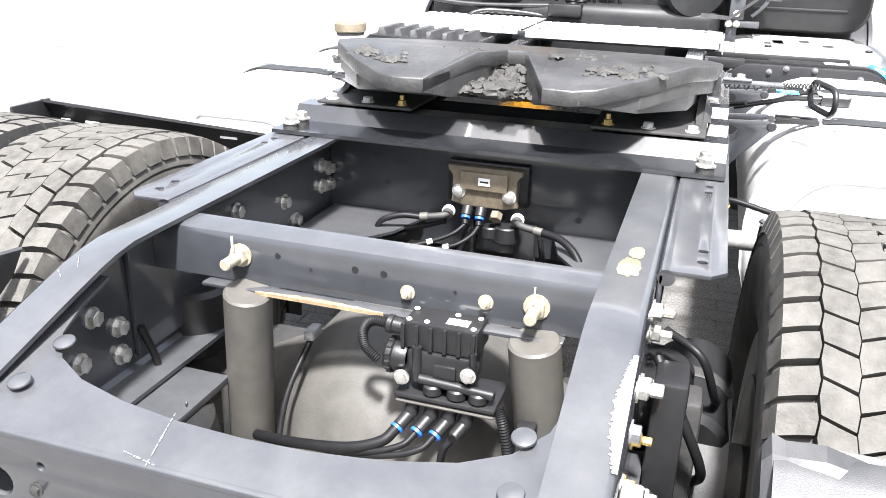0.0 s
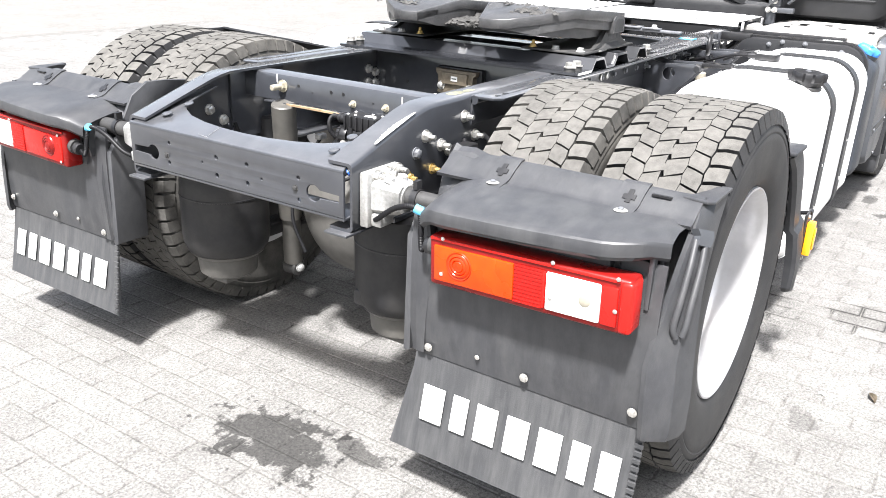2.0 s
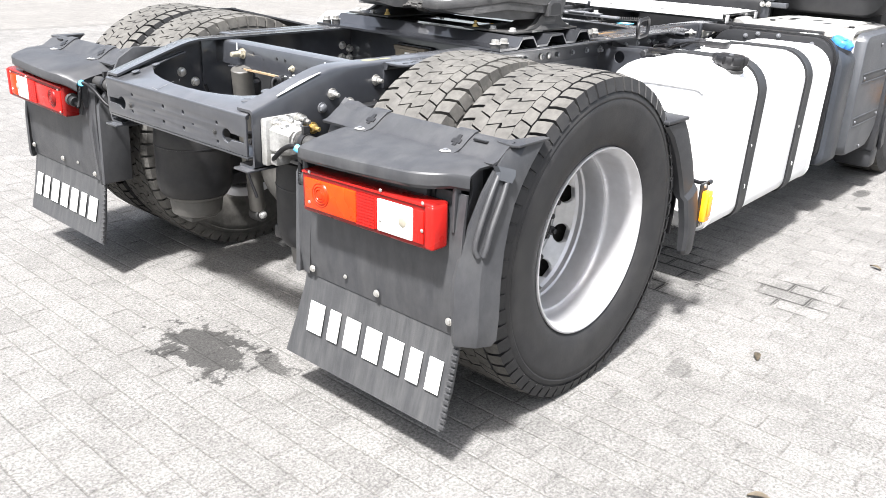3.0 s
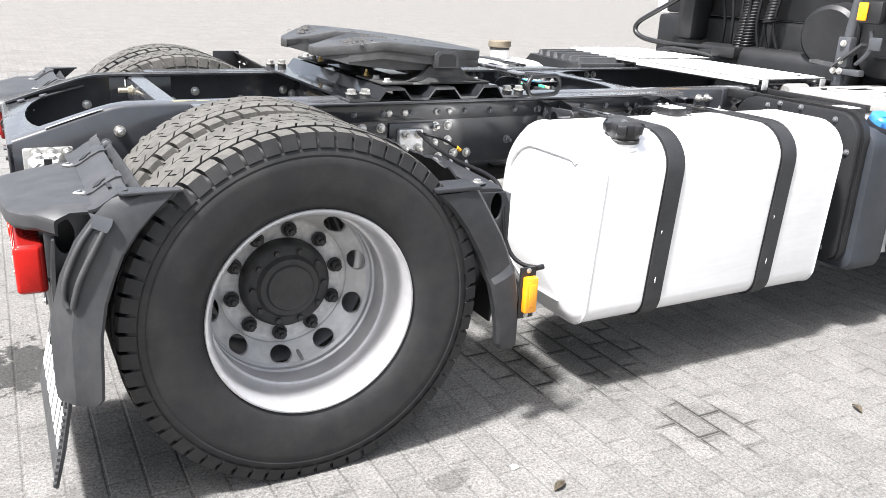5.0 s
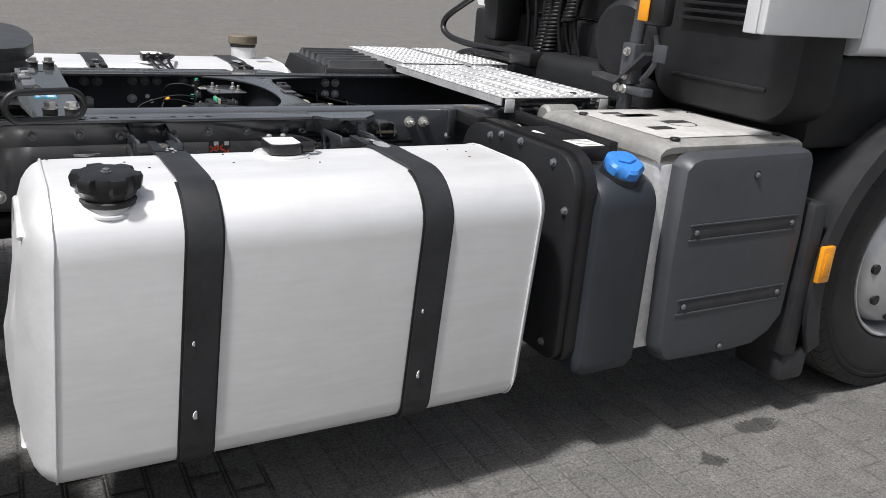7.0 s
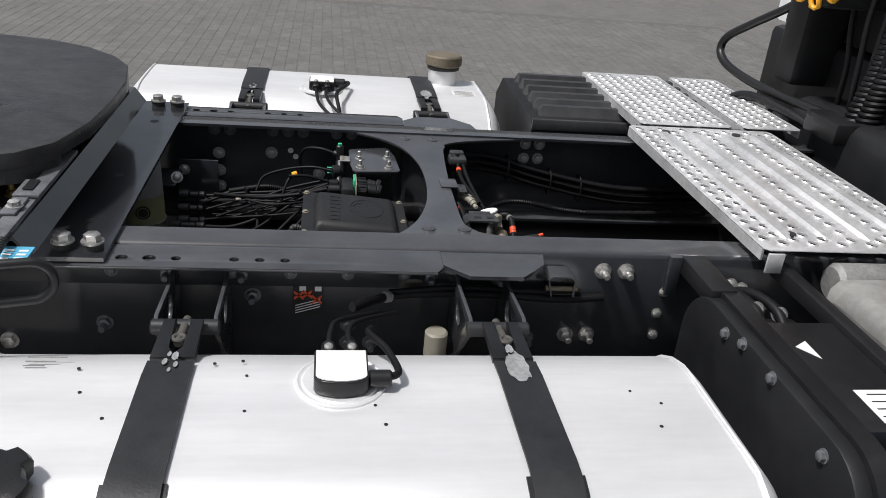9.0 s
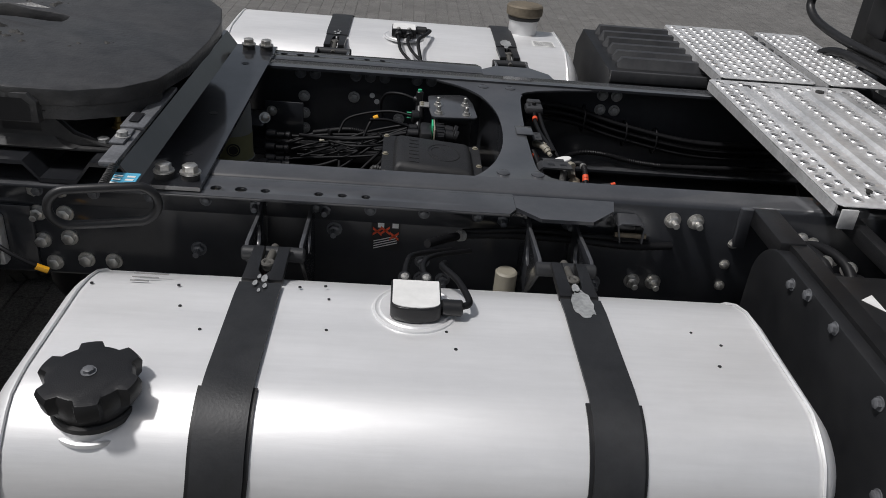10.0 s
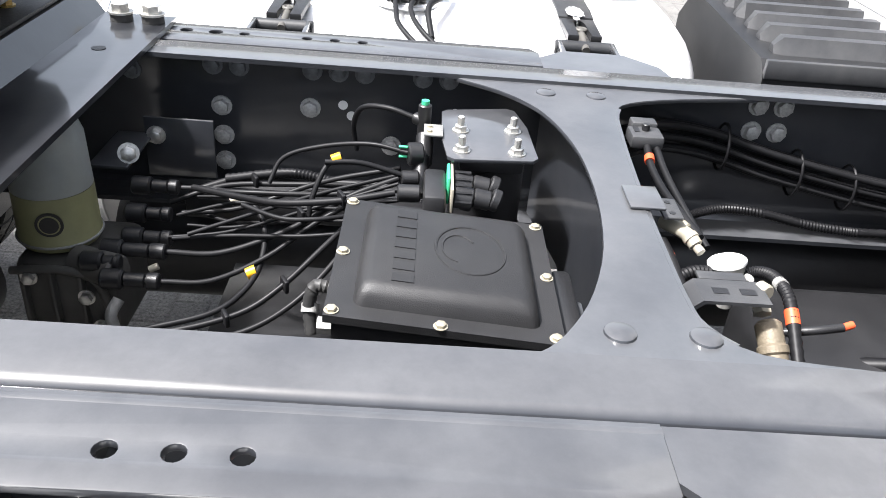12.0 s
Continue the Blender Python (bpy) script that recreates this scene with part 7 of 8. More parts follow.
ecu = bmesh.new()
loft(ecu, [[(x, y, z - (.085 * (x - 1.52) if z > .7 else 0)) for x, y in ((1.520, -.232), (1.520, .012), (1.762, .012), (1.762, -.232))] for z in (.60, .912)])
cu = part("air_suspension_unit", ecu, M_BLACK, truck, "black moulded control unit box with screwed lid")
bm = bmesh.new()
loft(bm, [[tilt((x, y, z)) for x, y in ((1.512, -.240), (1.512, .020), (1.770, .020), (1.770, -.240))] for z in (.9125, .922)])
part("lid_flange", bm, M_LID, cu)
bm = bmesh.new()
rows = []
for z, i in ((.9215, 0), (.934, .004), (.942, .010), (.946, .020)):
    q = []
    for cx, cy, a0 in ((1.552 + i, -.205 + i, 180), (1.733 - i, -.205 + i, 270), (1.733 - i, -.022 - i, 0), (1.552 + i, -.022 - i, 90)):
        q += [tilt((cx + .012 * math.cos(radians(a0 + d)), cy + .012 * math.sin(radians(a0 + d)), z)) for d in (0, 30, 60, 90)]
    rows.append(q)
loft(bm, rows)
part("lid", bm, M_LID, cu, "black lid with embossed oval")
bm = bmesh.new()
for rx, ry in ((.040, .052), (.0415, .0535)):
    pts = [tilt((1.668 + rx * math.cos(a), -.110 + ry * math.sin(a), .9463)) for a in [2 * math.pi * i / 40 for i in range(41)]]
    tube(bm, pts, .0010, smooth=False, n=5, closed=True)
part("embossed_oval", bm, M_LID, cu)
part("embossed_mark", tb([tilt((1.655 + .020 * math.cos(a), -.110 + .030 * math.sin(a), .9463)) for a in [.6 + i * .5 for i in range(9)]], .0011, n=5), M_LID, cu)
for k in range(7):
    bm = bmesh.new()
    y = -.196 + k * .0235
    loft(bm, [[tilt(p) for p in ((1.580, y, z), (1.604, y, z), (1.604, y + .016, z), (1.580, y + .016, z))] for z in (.9455, .9472)])
    part("embossed_bar", bm, M_LID, cu)
for x, y in ((1.520, .012), (1.520, -.112), (1.520, -.230), (1.635, -.234), (1.760, -.230), (1.762, -.11), (1.760, .012)):
    fix(LID_SCREW, tilt((x, y, .922)), (0, 0, 1), cu, "lid_screw", size=1.15)
part("side_socket", bx(1.772, 1.80, -.21, -.06, .78, .885, r=.008), M_BLACK, cu)
part("socket_cap", bx(1.801, 1.815, -.18, -.09, .80, .86, r=.006), M_PLASTIC_SMOOTH, cu)
part("coupling", tb([(1.512, -.150, .895), (1.492, -.150, .896), (1.486, -.155, .87), (1.490, -.165, .84)], .007, ribs=.0012, per=8), M_HUB, cu, "worn metal coupling")
part("coupling_clamp", rd((1.487, -.15, .872), (1.487, -.157, .864), .0105, n=14), M_CAST, cu)
part("side_nut", rd((1.500, -.19, .872), (1.518, -.19, .872), .010, n=6), M_CAST, cu)

pl = [(1.632, .268), (1.640, .278), (1.735, .300), (1.748, .292), (1.762, .225), (1.768, .115), (1.760, .105), (1.650, .095), (1.640, .103), (1.632, .165)]
bp = plate("four_bolt_bracket", pl, [], .006, M_PAINT, plane_xy(.952), truck, "dark painted bracket plate with four studs")
STUD_W = bolt_mesh("bolt", .010, .010, M_ZINC, stud=.014)
for x, y in ((1.660, .196), (1.738, .205), (1.660, .124), (1.738, .126)):
    fix(STUD_W, (x, y, .955), (0, 0, 1), bp, size=.95)
part("pump_head", bx(1.658, 1.750, .118, .27, .925, .948, r=.006), M_BLACK, bp)
part("pump_body", rd((1.705, .19, .72), (1.705, .19, .924), .055, n=24, bev=.006), M_BLACK, bp)
# connector block with two ribbed plugs and a green seal
part("connector_block", bx(1.610, 1.640, .015, .105, .885, .935, r=.006), M_BLACK, bp)
for k in range(2):
    y = .082 - .040 * k
    for x0, x1, r in ((1.650, 1.676, .0165), (1.677, 1.700, .0135), (1.7005, 1.712, .0155)):
        part("ribbed_plug", rd((x0, y, .925), (x1, y - .001, .921), r, n=12, bev=.002), M_BLACK, bp)
    for j in range(8):
        a = 2 * math.pi * j / 8
        part("plug_rib", rd((1.652, y + .0165 * math.cos(a), .925 + .0165 * math.sin(a)), (1.674, y + .0165 * math.cos(a), .925 + .0165 * math.sin(a)), .0018, n=5), M_BLACK, bp)
part("green_seal", bx(1.641, 1.6455, .055, .105, .905, .944, r=.002), M_GREEN, bp, "green connector seal")
part("pale_seal", bx(1.646, 1.6495, .02, .108, .900, .945, r=.001), M_CREAM, bp)
# valve group with tee pieces
for p0, p1, r in (((1.606, .215, .93), (1.606, .215, .985), .010), ((1.606, .215, .958), (1.590, .222, .960), .009), ((1.608, .165, .91), (1.608, .205, .94), .013), ((1.605, .12, .88), (1.605, .165, .925), .012), ((1.585, .155, .930), (1.606, .16, .930), .017), ((1.578, .125, .905), (1.603, .128, .905), .012), ((1.575, .060, .915), (1.606, .062, .915), .012)):
    part("valve_tee", rd(p0, p1, r, n=14, bev=.002), M_BLACK, bp)
part("green_tip", rd((1.606, .215, .985), (1.606, .215, .991), .006, n=10), M_GREEN, bp)
for z in (.925, .94):
    part("green_pin", rd((1.572, .157, z), (1.584, .157, z), .0022, n=6), M_GREEN, bp)
part("valve_clip", bx(1.606, 1.634, .160, .200, .957, .961, r=.0015), M_CAST, bp, "bright steel clip")
for y in (.170, .188):
    fix(LID_SCREW, (1.614, y, .961), (0, 0, 1), bp, "screw", size=.8)

DX, DY = 1.092, .098      # the dryer's axis
fl = bmesh.new()
lathe(fl, [(.0001, .978), (.030, .977), (.046, .968), (.052, .950), (.0545, .875), (.0001, .875)], (DX, DY, 0), "z", 40)
flt = part("air_dryer_cartridge", fl, M_FILTER, truck, "grey and olive air dryer cartridge on a dirty casting")
fl = bmesh.new()
lathe(fl, [(.0546, .8745), (.0560, .806), (.0575, .804), (.0575, .799), (.054, .792), (.0001, .792)], (DX, DY, 0), "z", 40)
part("lower_band", fl, M_FILTER_LOW, flt, "olive lower band")
part("bright_rim", tb([(DX + .0575 * math.cos(a), DY + .0575 * math.sin(a), .8015) for a in [2 * math.pi * i / 40 for i in range(41)]], .0022, smooth=False, n=6, closed=True), M_CAST, flt)
em = Vector((.22, -.975, 0))
for r, m, d in ((.0185, M_BLACK, .0562), (.0145, M_FILTER_LOW, .0568), (.0125, M_BLACK, .0574)):
    bm = bmesh.new()
    lathe(bm, [(.0001, .0), (r, .0), (r, -.002)], (0, 0, 0), "z", 24)
    ob = part("round_emblem", bm, m, flt)
    ob.matrix_local = Matrix.Translation(Vector((DX, DY, .838)) + em * d) @ em.to_track_quat("Z", "Y").to_matrix().to_4x4()
part("dryer_casting", bx(1.045, 1.19, .03, .17, .66, .785, r=.018), M_SHOCK, flt, "dirty cast dryer housing")
part("casting_neck", rd((1.13, .05, .78), (1.20, .02, .785), .024, n=16, bev=.004), M_SHOCK, flt)
for k in range(3):
    part("casting_rib", bx(1.06 + .04 * k, 1.066 + .04 * k, .018, .032, .67, .78, r=.002), M_SHOCK, flt)
part("casting_rim", tb([(1.05, .022, .775), (1.12, .020, .782), (1.165, .022, .765), (1.18, .024, .70)], .006), M_SHOCK, flt)
for x, z in ((1.075, .768), (1.15, .74), (1.165, .69)):
    fix(BOLT_S, (x, .019, z), (0, -1, 0), flt)
for x0, y, z, L in ((1.20, .185, .835, .05), (1.205, .135, .815, .045), (1.21, .100, .795, .05), (1.195, .055, .80, .075), (1.215, -.005, .79, .06), (1.18, .02, .80, .03)):
    part("port_block", rd((x0 - .03, y, z), (x0, y, z), .0145, n=14, bev=.003), M_BLACK, flt)
    part("push_fitting", rd((x0, y, z), (x0 + L * .5, y, z), .0102, n=12, bev=.002), M_BLACK, flt)
    part("fitting_collar", rd((x0 + L * .5, y, z), (x0 + L * .8, y, z), .0118, n=12, bev=.002), M_BLACK, flt)
part("steel_elbow", tb([(1.215, -.03, .775), (1.208, -.045, .76), (1.212, -.05, .74)], .008), M_CAST, flt)
part("bracket", bx(1.145, 1.26, .33, .336, .78, .885, r=.002), M_PAINT, flt)
part("bracket_arm", bx(1.10, 1.16, .20, .335, .85, .856, r=.002), M_PAINT, flt)
fix(BOLT, (1.165, .329, .855), (0, -1, 0), flt, size=.85)
fix(BOLT, (1.165, .20, .880), (.3, -1, .3), flt, size=.85)

random.seed(7)
hose_set = []


def hose(pts, r=.0052, label="black plastic air hose"):
    hose_set.append(part("air_hose", tb(pts, r * .74, per=7), M_HOSE, truck, label))
    return hose_set[-1]


# from the dryer's ports to the valve group
hose([(1.245, .185, .835), (1.30, .18, .838), (1.35, .155, .84), (1.385, .10, .825), (1.39, .04, .80), (1.375, -.01, .785), (1.34, -.05, .775), (1.26, -.08, .765)], .0058, "black looping air hose")
hose([(1.25, .135, .815), (1.34, .13, .845), (1.42, .11, .855), (1.50, .105, .86), (1.60, .10, .865)], .0042)
hose([(1.255, .055, .800), (1.33, .062, .80), (1.42, .085, .83), (1.50, .12, .87), (1.575, .126, .905)], .0062)
hose([(1.265, -.005, .79), (1.33, .005, .79), (1.40, .045, .81), (1.47, .09, .85), (1.572, .128, .90)], .0055)
hose([(1.59, .222, .96), (1.55, .235, .967), (1.51, .26, .955), (1.495, .285, .915), (1.50, .29, .87)], .0058)
hose([(1.572, .06, .915), (1.50, .055, .90), (1.42, .065, .885), (1.36, .10, .87), (1.27, .16, .85)], .0068)
hose([(1.585, .155, .932), (1.53, .17, .935), (1.46, .185, .92), (1.40, .19, .895), (1.38, .17, .86)], .0048)
hose([(1.49, .14, .93), (1.47, .12, .915), (1.455, .10, .88), (1.45, .09, .85)], .0055)
hose([(1.47, .12, .925), (1.52, .125, .925), (1.578, .127, .91)], .0055)
hose([(1.52, .07, .87), (1.48, .02, .845), (1.43, -.03, .81), (1.38, -.06, .785), (1.30, -.085, .77), (1.22, -.095, .765)], .0058, "black looping air hose")
hose([(1.53, .06, .865), (1.50, .0, .84), (1.45, -.05, .80), (1.39, -.085, .775), (1.31, -.105, .765), (1.22, -.112, .76)], .0055, "black looping air hose")
hose([(1.22, .20, .80), (1.30, .22, .825), (1.40, .21, .84), (1.50, .20, .85), (1.60, .18, .86)], .006)
hose([(1.24, .24, .80), (1.34, .25, .83), (1.45, .235, .835), (1.56, .21, .85)], .0085)
hose([(1.51, .05, .88), (1.47, .035, .88), (1.42, .04, .875), (1.36, .08, .87)], .0045)
for k in range(8):
    y0, z0 = .06 + .20 * random.random(), .80 + .035 * random.random()
    y1, z1 = .06 + .14 * random.random(), .85 + .07 * random.random()
    hose([(1.24 + .05 * random.random(), y0, z0), (1.34, y0 + (y1 - y0) * .3 + .04 * (random.random() - .5), z0 + .02 * random.random()), (1.46, y0 + (y1 - y0) * .7 + .04 * (random.random() - .5), z0 + (z1 - z0) * .6), (1.575, y1, z1)], (.0036, .0044, .0055)[k % 3])
part("conduit", tb([(1.30, .235, .83), (1.40, .24, .845), (1.47, .23, .84)], .007, ribs=.0012, per=24), M_HOSE, hose_set[12])
# ties, collars and marks on the hoses
for x, y, z, m, r in ((1.38, .025, .795, M_COIL, .0085), (1.335, .142, .843, M_CREAM, .0068), (1.485, .128, .928, M_COIL, .0075), (1.245, .028, .79, M_CREAM, .005)):
    part("hose_ring", rd((x - .006, y - .002, z - .002), (x + .006, y + .002, z + .002), r, n=12), m, hose_set[3])
for x, y, z in ((1.365, -.068, .782), (1.435, -.026, .812), (1.44, .088, .855), (1.545, .06, .880), (1.35, .215, .84), (1.50, .06, .90)):
    t = part("cable_tie", bx(-.0035, .0035, -.011, .011, -.009, .010, r=.003), M_HOSE, hose_set[4])
    t.matrix_local = Matrix.Translation((x, y, z)) @ Matrix.Rotation(.5, 4, "Z")
# added black sheet keeps the gap below dark; stay and tanks under the rail
part("dark_backing", bx(1.28, 1.50, -.10, .34, .60, .606), M_BLACK, truck, "added black sheet that darkens the gap between the rails")
part("stay_bar", bx(1.20, 1.78, .33, .37, .70, .74, r=.006), M_BLACK, truck, "black stay along the far rail")
for x0, x1 in ((1.02, 1.78), (1.90, 2.95)):
    bm = bmesh.new()
    lathe(bm, [(.0001, x0), (.08, x0 + .012), (.128, x0 + .05), (.128, x1 - .05), (.08, x1 - .012), (.0001, x1)], (0, .50, .575), "x", 28)
    part("black_cylinder", bm, M_BLACK, truck, "black cylindrical air tank under the rail")

# valves ahead of the forked crossmember
v1 = part("small_valve", bx(1.915, 1.965, .195, .240, .945, .966, r=.005), M_PLASTIC, truck, "small valve on a bracket with hoses")
part("valve_top", bx(1.922, 1.962, .235, .262, .950, .972, r=.004), M_PLASTIC, v1)
part("valve_knob", rd((1.940, .222, .966), (1.940, .222, .976), .006, n=12, bev=.001), M_BLACK, v1)
part("valve_slot", bx(1.922, 1.930, .212, .232, .9662, .967), M_BLACK, v1)
part("valve_link", tb([(1.940, .195, .950), (1.938, .15, .94), (1.945, .09, .93), (1.958, .02, .925), (1.968, -.02, .92)], .0055), M_HOSE, v1)
part("valve_link", tb([(1.955, .195, .948), (1.958, .14, .935), (1.968, .07, .92), (1.985, -.01, .90)], .0050), M_HOSE, v1)
part("red_ring", rd((1.939, .172, .945), (1.938, .160, .942), .0075, n=14), M_ORANGE, v1)
part("clip_plate", bx(1.856, 1.900, -.068, -.008, .9795, .9835, r=.0018), M_PAINT, v1)
part("clip_plate", bx(1.901, 1.926, -.062, -.010, .965, .969, r=.0015), M_PLASTIC, v1)
for y in (-.050, -.022):
    part("clip_hole", rd((1.914, y, .969), (1.914, y, .9696), .004, n=10), M_BLACK, v1)
v2 = part("cream_elbow", tb([(1.912, -.028, .945), (1.925, -.050, .948), (1.936, -.064, .946), (1.943, -.075, .940)], .0090, per=5), M_CREAM, truck, "pale plastic elbow fitting")
part("elbow_collar", rd((1.936, -.064, .946), (1.939, -.069, .944), .0102, n=16), M_CREAM, v2)
part("elbow_nut", rd((1.930, -.034, .945), (1.938, -.046, .943), .0098, n=8, bev=.002), M_CREAM, v2)
part("elbow_end", rd((1.942, -.074, .940), (1.948, -.085, .936), .0058, n=12), M_CREAM, v2)
part("pink_band", rd((1.908, -.070, .93), (1.912, -.082, .925), .008, n=12), M_ORANGE, v2)
part("lower_hose", tb([(1.905, -.06, .935), (1.912, -.085, .925), (1.92, -.14, .905), (1.92, -.20, .88)], .0075), M_HOSE, v2)
v3 = part("pressure_valve", rd((1.986, -.094, .906), (1.981, -.090, .925), .0165, .0222, n=32), M_CAST, truck, "white-capped pressure valve with red taped hose")
part("valve_cap", rd((1.981, -.090, .9252), (1.9795, -.089, .931), .0232, n=32, bev=.0015), M_WHITE_MARK, v3, "white round cap")
part("valve_neck", rd((1.988, -.098, .87), (1.986, -.094, .906), .009, n=12), M_CAST, v3)
for x, y in ((1.985, -.122), (1.997, -.112)):
    part("hose_clamp", rd((x, y, .912), (x + .003, y - .004, .924), .0065, n=12), M_CAST, v3)
part("side_hose", tb([(1.966, -.096, .915), (1.940, -.100, .918), (1.918, -.112, .912), (1.906, -.140, .892), (1.905, -.18, .86)], .007, ribs=.0012, per=10), M_HOSE, v3)
bm = bmesh.new()
loft(bm, [[(x, y, z) for x, z in ((1.900, .90), (1.900, .950), (1.908, .9575), (1.978, .9575), (1.978, .9615), (1.905, .9615), (1.896, .953), (1.896, .90))] for y in (-.228, -.185)])
part("mount_plate", bm, M_PLASTIC, v3)
part("mount_back", bx(1.912, 1.965, -.184, -.168, .9577, .9617, r=.001), M_PLASTIC, v3)
for x in (1.920, 1.950):
    part("plate_slot", bx(x, x + .017, -.213, -.202, .9617, .9622), M_BLACK, v3)
part("brass_fitting", rd((1.985, -.178, .945), (1.985, -.20, .93), .0105, n=6), M_CREAM, v3)
part("cream_knob", rd((1.978, -.186, .955), (1.984, -.200, .957), .0095, n=12, bev=.002), M_CREAM, v3)
part("brown_body", rd((1.990, -.205, .925), (1.997, -.258, .882), .0145, n=20, bev=.004), M_BROWN, v3)
part("brown_band", rd((1.9925, -.226, .909), (1.994, -.236, .900), .0168, n=20, bev=.003), M_BROWN, v3)
part("brass_tail", rd((1.997, -.258, .882), (2.002, -.29, .858), .0105, n=12), M_CREAM, v3)
part("taped_hose", tb([(1.998, -.100, .912), (2.012, -.102, .924), (2.022, -.120, .932), (2.024, -.150, .936), (2.023, -.180, .932), (2.020, -.225, .907), (2.015, -.29, .868)], .0064, ribs=.0012, per=12), M_HOSE, v3)
part("hose_clamp", rd((2.0235, -.140, .9345), (2.024, -.150, .936), .0082, n=14), M_CAST, v3)
part("red_tape", rd((2.0225, -.187, .9285), (2.0217, -.203, .9195), .0080, n=14), M_ORANGE, v3, "red-orange tape ring")
part("orange_end", rd((2.092, -.18, .905), (2.104, -.176, .907), .0046, n=10), M_ORANGE, v3)
part("lower_cable", tb([(2.02, -.17, .885), (2.06, -.182, .900), (2.092, -.18, .905)], .0052), M_BLACK, v3)
for k in range(12):
    y, z = .415 - .014 * (k % 4), .825 + .011 * (k // 2)
    part("rail_loom", tb([(1.93, y - .10, z + .06), (2.0, y - .03, z + .05), (2.10, y, z + .03), (2.25, y, z - .01), (2.5, y - .01, z - .05), (2.8, y, z - .05)], .0042 + .0012 * (k % 3)), M_HOSE, truck, "black cable loom along the far rail")
for x, y, z in ((2.13, .392, .878), (2.27, .392, .838), (2.37, .388, .818)):
    part("cable_tie", tb([(x, y + .034 * math.cos(a), z + .042 * math.sin(a)) for a in [2 * math.pi * i / 16 for i in range(17)]], .0026, smooth=False, n=6, closed=True), M_HOSE, truck)
part("rail_conduit", tb([(2.06, .33, .74), (2.083, .34, .760), (2.10, .34, .772), (2.143, .34, .783), (2.204, .34, .780), (2.287, .34, .764), (2.356, .34, .756), (2.446, .34, .754), (2.8, .35, .760)], .0075, ribs=.0013, per=22), M_HOSE, truck, "black corrugated conduit along the rail")
for k in range(3):
    part("low_hose", tb([(1.98, .02 - .06 * k, .64), (2.2, .06 - .07 * k, .66), (2.4, -.03 * k, .72), (2.75, .05 * k, .72)], .013), M_HOSE, truck, "thick black hose over the gearbox")

# ---- rear of the cab ----
cab = bmesh.new()
loft(cab, [[(x, y, z) for y, z in rounded_section(-1.2, 1.2, 1.27, 3.1, .12, .03)] for x in (3.36, 5.3)])
cab_body = part("cab", cab, M_WHITE, truck, "white sleeper cab seen from behind")
part("side_deflector", bx(2.898, 3.34, -1.215, -1.185, 1.325, 3.0, r=.008), M_WHITE, cab_body, "white side air deflector")
part("deflector_edge", bx(2.898, 2.915, -1.184, -1.135, 1.325, 3.0, r=.005), M_WHITE, cab_body)
part("side_deflector", bx(3.0, 3.34, 1.185, 1.215, 1.5, 3.0, r=.008), M_WHITE, cab_body, "white side air deflector")
part("floor_pan", bx(3.30, 5.3, -1.12, 1.12, .95, 1.265, r=.03), M_DARK, cab_body, "black cab underside")
part("rear_wall_panel", bx(3.33, 3.358, -1.08, 1.08, 1.275, 2.9, r=.01), M_DARK, cab_body)
bm = bmesh.new()
loft(bm, [[(x, y, z) for y, z in rounded_section(-1.17 + i, -.50 - i, 1.03 + i, 1.90, .05, .12)] for x, i in ((3.14, .05), (3.155, .015), (3.19, 0), (3.329, 0))])
part("intake_shroud", bm, M_DARK, cab_body, "large black plastic air intake shroud")
part("shroud_ridge", bx(3.132, 3.145, -1.06, -.62, 1.135, 1.150, r=.006), M_DARK, cab_body)
for k in range(9):
    part("intake_slat", bx(3.118, 3.142, -1.0, -.64, 1.335 + k * .026, 1.347 + k * .026, r=.003), M_BLACK, cab_body)
part("engine_tunnel", bx(3.13, 3.329, -.48, .60, .70, 1.12, r=.06, seg=4), M_DARK, cab_body)
for k in range(9):
    part("rubber_rib", bx(3.01 + .012 * k, 3.016 + .012 * k, -.46, -.26, .99, 1.012, r=.002), M_BLACK, cab_body)
part("mat", bx(3.0, 3.13, -.48, -.24, .975, .99, r=.004), M_BLACK, cab_body)
part("rubber_duct", rd((3.12, -.35, 1.22), (3.30, -.32, 1.24), .16, n=32, bev=.02), M_DARK, cab_body)
# front wheel arches
for s in (-1, 1):
    bm = bmesh.new()
    a, b = arc_pts(.60, 205, 20, 22, 3.95), arc_pts(.594, 205, 20, 22, 3.95)
    loft(bm, [[(x, y, z) for x, z in a + b[::-1]] for y in (s * .80, s * 1.235)])
    fa = part("front_wheel_arch", bm, M_GUARD, truck, "black plastic front wheel arch with amber marker")
    bm = bmesh.new()
    a, b = arc_pts(.625, 205, 95, 14, 3.95), arc_pts(.56, 205, 95, 14, 3.95)
    prism(bm, a + b[::-1], "y", s * 1.236, s * 1.255, r=.006)
    part("arch_lip", bm, M_GUARD, fa)
    part("arch_panel", bx(3.27, 3.34, s * .80, s * 1.24, .25, .80, r=.012), M_GUARD, fa)
    part("arch_foot", bx(3.29, 3.42, s * 1.02, s * 1.235, .14, .26, r=.02), M_GUARD, fa)
    part("arch_marker", bx(3.315, 3.375, s * 1.256, s * 1.275, .53, .66, r=.006), M_YELLOW, fa, "amber side marker lens")
    part("marker_lens", bx(3.328, 3.362, s * 1.2755, s * 1.279, .555, .635, r=.003), M_YELLOW, fa)
